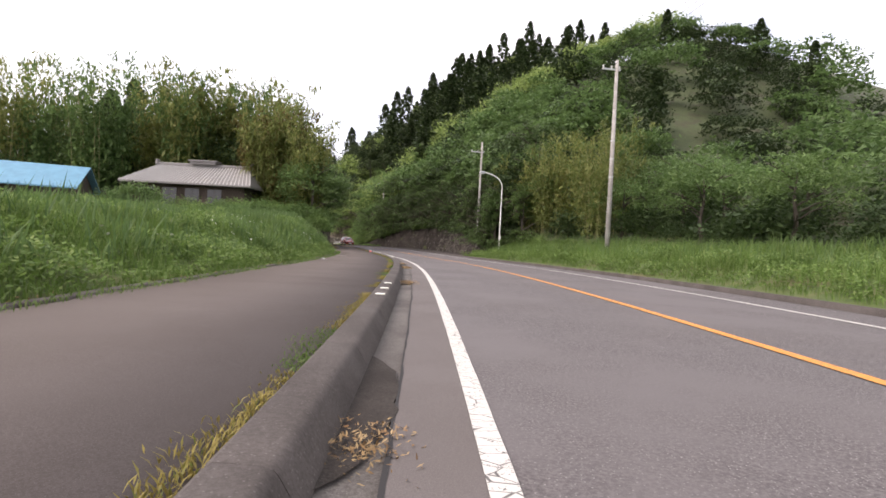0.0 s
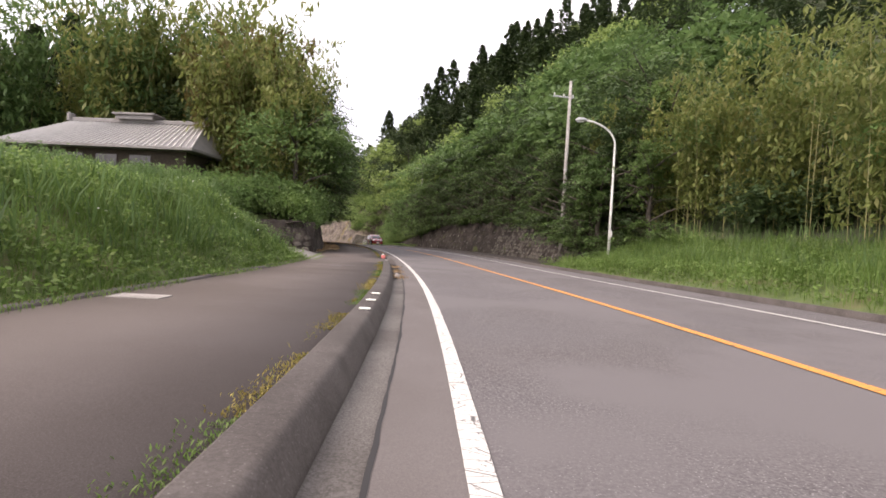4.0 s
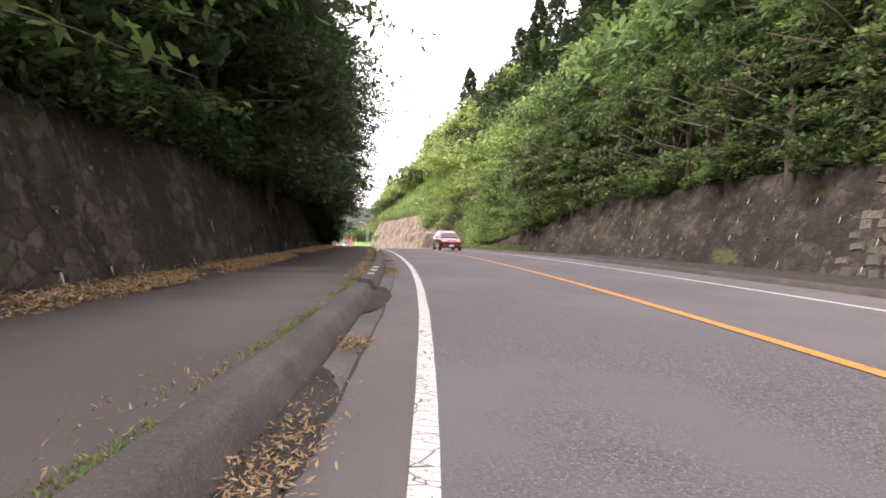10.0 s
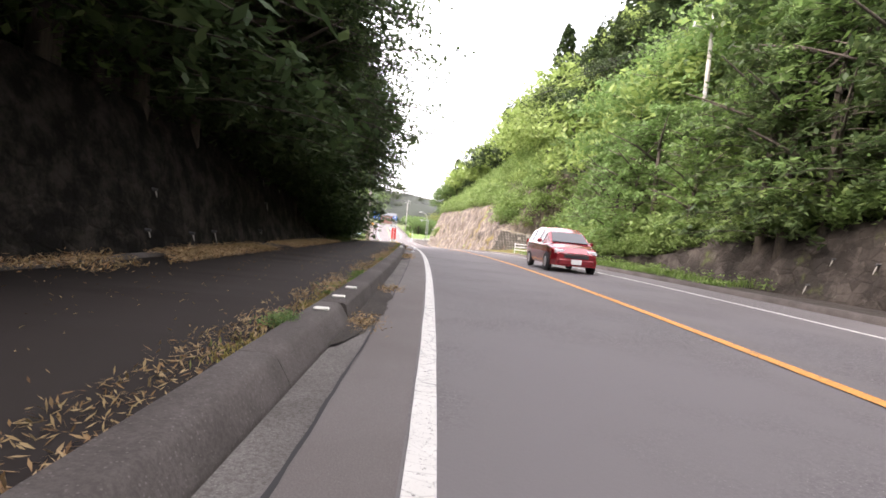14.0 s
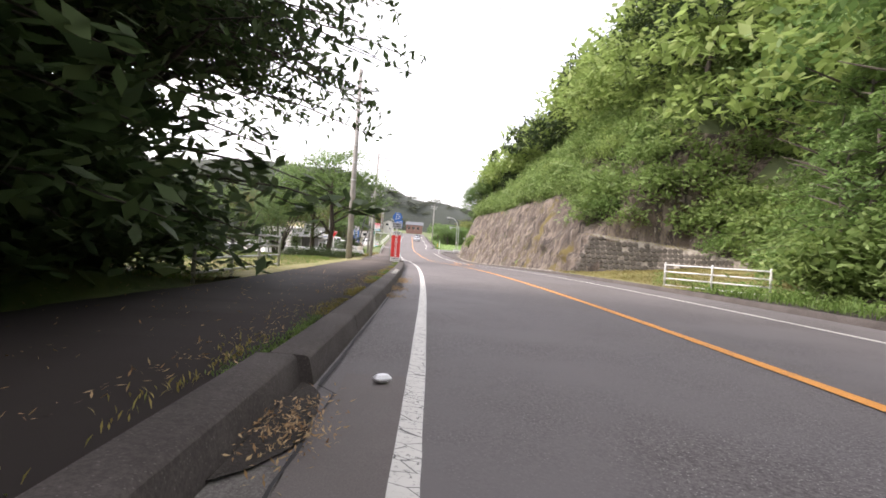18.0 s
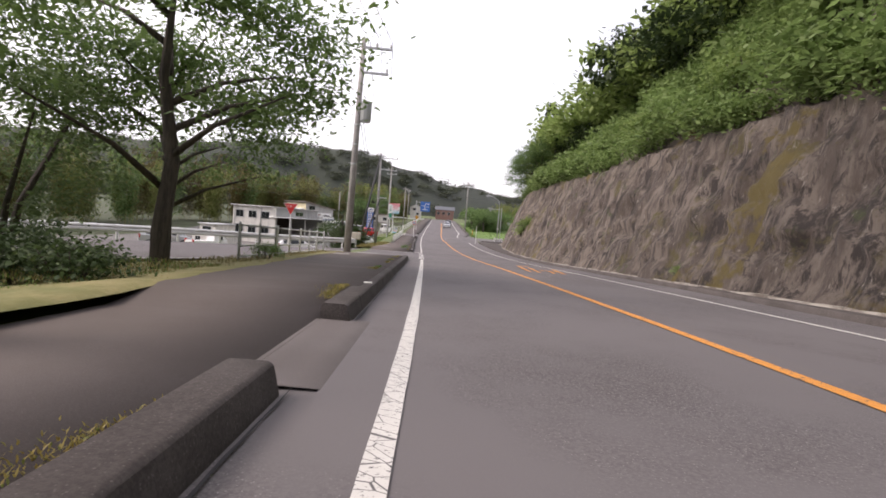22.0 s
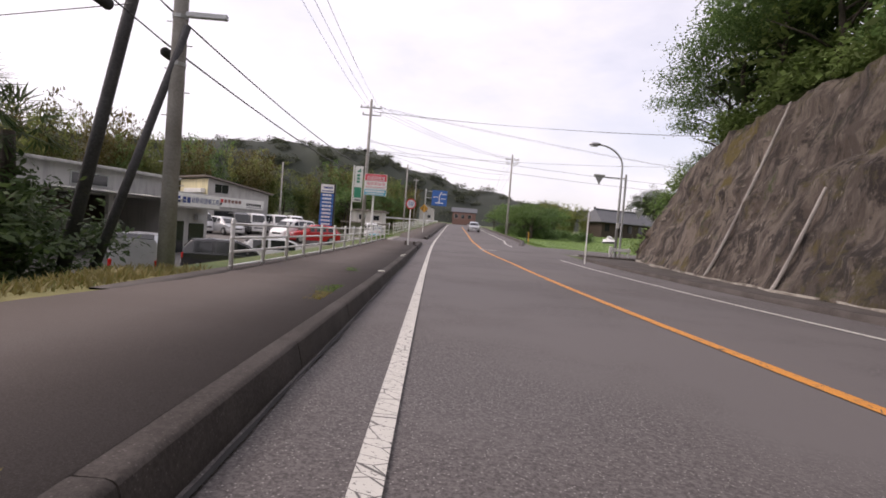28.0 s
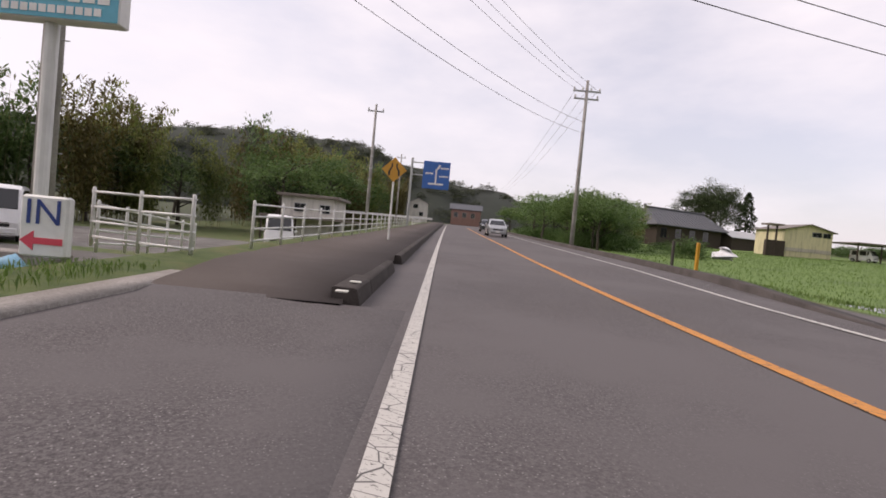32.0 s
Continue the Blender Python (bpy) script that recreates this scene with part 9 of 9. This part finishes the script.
# damp dirt and tarred cracks where the gutter meets the road
for s_, l_, w_ in ((7.2, 2.2, 0.16), (16.4, 1.6, 0.14), (24.0, 3.0, 0.2), (27.9, 1.2, 0.12), (41.0, 4.0, 0.26), (45.5, 5.0, 0.24), (60.0, 1.6, 0.14), (64.4, 2.6, 0.26), (69.5, 3.2, 0.3), (76.0, 2.4, 0.24), (81.0, 2.0, 0.16), (88.2, 4.4, 0.26), (99.6, 4.0, 0.24), (109.8, 1.4, 0.16), (117.8, 3.2, 0.2)):
    tagged(strip("damp_patch", s_, s_ + l_, lambda s: -0.71, lambda s, a=s_, l=l_, w=w_: -0.705 + (0.2 + 0.28 * w + 0.07 * noise.noise((s * 2.3, 1, 1)) + 0.05 * noise.noise((s * 7, 1, 1))) * math.sin(max(0.0, min(1.0, (s - a) / l)) * math.pi) ** 0.6, 0.0085, DIRT, 0.12, 0.0, 0.03), "dark damp dirt in the broken gutter", "dirt", "dirt in the gutter", "stuff")
for s0_, s1_ in ((-20, 50.4), (55.6, 135.4), (137.8, 157), (170.8, 210)):
    tagged(strip("gutter_joint", s0_, s1_, lambda s: -0.47 - 0.13 * (s > 111), lambda s: -0.45 - 0.13 * (s > 111), 0.0075, CRACK, 0.15, 0.02, 0.024), "dark tarred joint between gutter and road", "road joint", kind="structure")
def stain(s, d, along, across, h, seed):
    """A ragged flat stain with fingers."""
    q = [(1 + 0.55 * noise.noise((math.cos(a) * 1.6, math.sin(a) * 1.6, seed)) + 0.5 * noise.noise((math.cos(a) * 4.5, math.sin(a) * 4.5, seed + 7)), a) for a in np.linspace(0, math.tau, 37)[:-1]]
    v = [at(s, d, h)] + [at(s + along * r * math.sin(a), d + across * r * math.cos(a), h) for r, a in q]
    me = quick_mesh("oil_stain", v, [(0, k + 1, (k + 1) % 36 + 1) for k in range(36)])
    tagged(put("oil_stain", me, STAIN if h > 0.1 else DIRT), "dark oily stain on the asphalt", "stain", "stains on the driveway", "stuff")


for k, (s_, d_, a_, b_, h_) in enumerate(((54.85, -0.67, 0.22, 0.05, 0.018), (54.21, -0.34, 0.2, 0.09, 0.0085), (54.2, -0.47, 0.16, 0.05, 0.018), (54.99, -0.33, 0.18, 0.05, 0.0085), (54.34, -0.66, 0.12, 0.05, 0.018), (53.89, -0.62, 0.16, 0.05, 0.018), (53.63, -0.57, 0.1, 0.06, 0.018), (48.47, -0.27, 0.26, 0.08, 0.0085), (49.41, -0.38, 0.12, 0.07, 0.0085), (50.18, -0.24, 0.06, 0.1, 0.0085), (42.91, -0.33, 0.07, 0.04, 0.0085), (42.47, -0.28, 0.06, 0.03, 0.0085), (41.88, -0.23, 0.06, 0.05, 0.0085), (44.6, -2.6, 0.55, 0.3, 0.121), (45.2, -2.2, 0.3, 0.2, 0.121))):
    stain(s_, d_, a_ * 0.8, b_ * 0.8, h_, k * 3.1)
# flowers in the bank's grass
p, s, d = scatter(900, 8, 48, -9.5, -5.2, bank, grng, 0.46)
keep = np.array([noise.noise((a * 0.35, b * 0.5, 12)) > 0.12 for a, b in zip(s, d)])
v, f = cards(p[keep], 0.07, 1.2, 0.0, rng=grng)
tagged(put("white_flowers", quick_mesh("white_flowers", v, f), PETAL), "white wild flowers in the bank's grass", "flowers", kind="stuff")
# young rice
p, s, d = scatter(60000, 222, 300, 9.4, 60, field, grng)
v, f = blades(p, 0.13, 0.5, 0.022, grng)
tagged(put("young_rice", quick_mesh("young_rice", v, f), leafy("rice_blades", (0.09, 0.17, 0.03), (0.13, 0.22, 0.045), (0.16, 0.25, 0.06), 0.4, spread=False)), "bright young rice in the field", "rice", kind="stuff")
tagged(sheet("paddy", np.arange(222.5, 320, 4.0), lambda s: [(d, field(s, d)) for d in (9.9, 14, 18, 22, 30, 45, 62, 80)], PADDY), "flooded rice field with young plants", "rice field", kind="structure")

# ---- single pieces of walls and kerbs ----


def stone_mesh(seed):
    q = random.Random(seed)
    w, h = 0.19, 0.15
    a = [(-w, -h), (w, -h), (w, h), (-w, h)]
    front = [(x * q.uniform(0.72, 0.86), z * q.uniform(0.7, 0.86)) for x, z in a]
    sh = Shape()
    sh.add([(x, 0, z) for x, z in a] + [(x * 0.96, -0.05, z * 0.96) for x, z in a] + [(x, -0.11 - q.uniform(0, 0.03), z) for x, z in front],
           [(0, 1, 5, 4), (1, 2, 6, 5), (2, 3, 7, 6), (3, 0, 4, 7), (4, 5, 9, 8), (5, 6, 10, 9), (6, 7, 11, 10), (7, 4, 8, 11), (8, 9, 10, 11)])
    me = sh.mesh("stone")
    me.materials.append(STONE)
    return me


STONES = [stone_mesh(k) for k in range(6)]
rr = random.Random(11)
extra = []
for s_ in np.arange(60.6, 76.5, 0.40):
    top = wall_top(s_)
    for k in range(int(top / 0.32)):
        z = 0.2 + k * 0.32
        q = z / max(top, 0.1)
        if q > 0.97:
            continue
        if rr.random() < (0.16 if s_ < 72 else 0.34):
            continue
        ss_ = s_ + (0.2 if k % 2 else 0.0) + rr.uniform(-0.09, 0.09)
        z += rr.uniform(-0.05, 0.05)
        m = Matrix.Translation(at(ss_, wall_foot(ss_) + 0.14 + 0.42 * top * q, z)) @ Matrix.Rotation(heading(ss_) + radians(90) + math.pi, 4, "Z") @ Matrix.Rotation(radians(-22), 4, "X") @ Matrix.Rotation(rr.uniform(-0.22, 0.22), 4, "Y") @ Matrix.Diagonal((rr.uniform(0.7, 1.12), rr.uniform(0.25, 0.75), rr.uniform(0.72, 1.1), 1))
        if s_ > 63.5 and z < 2.2:
            ob = new("stone", STONES[rr.randrange(6)])
            ob.parent = mw
            ob.matrix_world = m
        else:
            extra.append((STONES[rr.randrange(6)], m))
vs, fs, k = [], [], 0
for me, m in extra:
    co = [m @ v.co for v in me.vertices]
    vs += co
    fs += [tuple(i + k for i in p.vertices) for p in me.polygons]
    k += len(co)
far_stones = bpy.data.meshes.new("upper_stones")
far_stones.from_pydata(vs, [], fs)
tagged(put("upper_stones", far_stones, STONE, mw), kind="stuff")

# six-sided blocks of the wall in the nook
def hex_mesh(seed):
    q = random.Random(seed)
    ring = [(0.178 * math.sin(k * math.tau / 6), 0.178 * math.cos(k * math.tau / 6)) for k in range(6)]
    sh = Shape()
    sh.add([(x, 0.03, z) for x, z in ring] + [(x * 0.97, -0.012, z * 0.97) for x, z in ring] + [(x * 0.8 + q.uniform(-0.01, 0.01), -0.028 - q.uniform(0, 0.02), z * 0.8 + q.uniform(-0.01, 0.01)) for x, z in ring],
           [(k, (k + 1) % 6, 6 + (k + 1) % 6, 6 + k) for k in range(6)] + [(6 + k, 6 + (k + 1) % 6, 12 + (k + 1) % 6, 12 + k) for k in range(6)] + [tuple(range(12, 18))])
    me = sh.mesh("stone")
    me.materials.append(STONE)
    return me


HEXES = [hex_mesh(k) for k in range(5)]
steps = np.arange(129.0, 138.25, 0.05)
line = [at(s, wall_foot(s), 0.0) for s in steps]
run = np.concatenate([[0.0], np.cumsum([(b - a).length for a, b in zip(line, line[1:])])])
for col in range(int(run[-1] / 0.315)):
    for row in range(9):
        u = 0.16 + 0.315 * (col + 0.5 * (row % 2))
        s_ = float(np.interp(u, run, steps))
        z = 0.16 + row * 0.27
        if u > run[-1] - 0.15 or z > wall_top(s_) - 0.1 or z < (turf(s_, wall_foot(s_)) if s_ < 137.4 else 0.1) or rr.random() < 0.04:
            continue
        a, b = at(max(129, s_ - 0.1), wall_foot(max(129, s_ - 0.1))), at(min(138.2, s_ + 0.1), wall_foot(min(138.2, s_ + 0.1)))
        ob = new("stone", HEXES[rr.randrange(5)])
        ob.parent = nook
        ob.matrix_world = Matrix.Translation(at(s_, wall_foot(s_) + 0.40 * (z - 0.02), z)) @ Matrix.Rotation(math.atan2(b.y - a.y, b.x - a.x) + math.pi, 4, "Z") @ Matrix.Rotation(radians(-16), 4, "X") @ Matrix.Rotation(rr.uniform(-0.06, 0.06), 4, "Y")

# kerb: blocks of two metres, standing apart by a joint
kerb = holder("kerb", Matrix.Identity(4), "long row of weathered concrete kerb blocks", "kerb", kind="structure")


def kerb_mesh(length, end=False, steep=False):
    prof = [(0.0, -0.12), (0.008, 0.0), (0.002, 0.03), (-0.026, 0.142), (-0.033, 0.163), (-0.047, 0.177), (-0.07, 0.185), (-0.285, 0.186), (-0.31, 0.168), (-0.31, -0.12)] if steep else [(0.0, -0.12), (0.015, 0.0), (0.008, 0.03), (-0.055, 0.135), (-0.068, 0.156), (-0.086, 0.173), (-0.112, 0.184), (-0.285, 0.186), (-0.31, 0.168), (-0.31, -0.12)]
    n = len(prof)
    ys = [0.0, 0.02, length / 3, length * 2 / 3, length - 0.02, length]
    sh = Shape()
    v = []
    for i, y in enumerate(ys):
        k = 0.985 if i in (0, len(ys) - 1) else 1.0
        dip = 0.10 * (1 if (end and i == 0) else 0)
        v += [(-0.15 + (x + 0.15) * k + 0.004 * noise.noise((y * 3, x * 9, length)), y, z * k - (dip if z > 0.1 else 0) + 0.005 * noise.noise((y * 4, x * 5, 3))) for x, z in prof]
    f = [(i * n + j, i * n + (j + 1) % n, i * n + n + (j + 1) % n, i * n + n + j) for i in range(len(ys) - 1) for j in range(n)]
    sh.add(v, f + [tuple(range(n - 1, -1, -1)), tuple(range((len(ys) - 1) * n, len(ys) * n))])
    me = sh.mesh("kerb_block")
    me.polygons.foreach_set("use_smooth", [True] * len(me.polygons))
    me.set_sharp_from_angle(angle=radians(26))
    me.materials.append(KERB_DARK if steep else KERB)
    return me


K2, K1, KE = kerb_mesh(1.99), kerb_mesh(0.99), kerb_mesh(0.99, True)
S2, S1, SE = kerb_mesh(1.99, False, True), kerb_mesh(0.99, False, True), kerb_mesh(0.99, True, True)
for a, b in ((-28, 41.6), (41.8, 50.5), (55.5, 72.0), (72.2, 135.4), (137.7, 157.2), (170.8, 203.7), (204.7, 210.2), (218.4, 222.0), (224.0, 301.0)):
    s_ = a
    while s_ < b - 0.5:
        step = 2.0 if b - s_ >= 1.9 and s_ > a else 1.0
        # Dark blocks start here so their colour holds the shade under the trees.
        far_ = s_ > 88
        me = (SE if far_ else KE) if s_ == a and a in (55.5, 137.7, 170.8) else ((S2 if far_ else K2) if step == 2.0 else (S1 if far_ else K1))
        ob = new("kerb_block", me)
        ob.parent = kerb
        kd = -0.72 if s_ < 111 else -0.64
        p, q = at(s_, kd), at(s_ + step, kd)
        way = q - p
        ob.matrix_world = Matrix.Translation(p) @ Matrix.Rotation(math.atan2(-way.x, way.y), 4, "Z") @ Matrix.Rotation(math.atan2(way.z, math.hypot(way.x, way.y)), 4, "X")
        s_ += step
plates = Shape().box(-0.065, 0.065, -0.045, 0.045, 0.0, 0.02, chamfer=0.008).mesh("kerb_plate")
plates.materials.append(REFLECTOR)
for s_ in (12.3, 13.2, 14.2, 33.3, 34.2, 35.1, 49.9, 56.2, 56.9, 57.6, 73.2, 74.2, 75.2, 88.7, 89.5, 90.3, 106.2, 107.2, 108.3, 121.4, 122.3, 123.2, 140.3, 172.4, 188.3, 194.6, 195.4, 218.0, 218.8):
    ob = new("kerb_plate", plates)
    ob.matrix_world = stand(s_, -0.88 if s_ < 111 else -0.76, 0.189, rr.uniform(-6, 6))
    tagged(ob, "small white reflecting plate on the kerb", "reflector", "plates on the kerb")
red_end = Shape().box(-0.11, 0.115, -0.012, 0.13, 0.02, 0.196, chamfer=0.03).part("kerb_end_paint", RED_PAINT)
red_end.matrix_world = stand(55.47, -0.905, 0.005)
tagged(red_end, "kerb end painted faded red", "kerb")
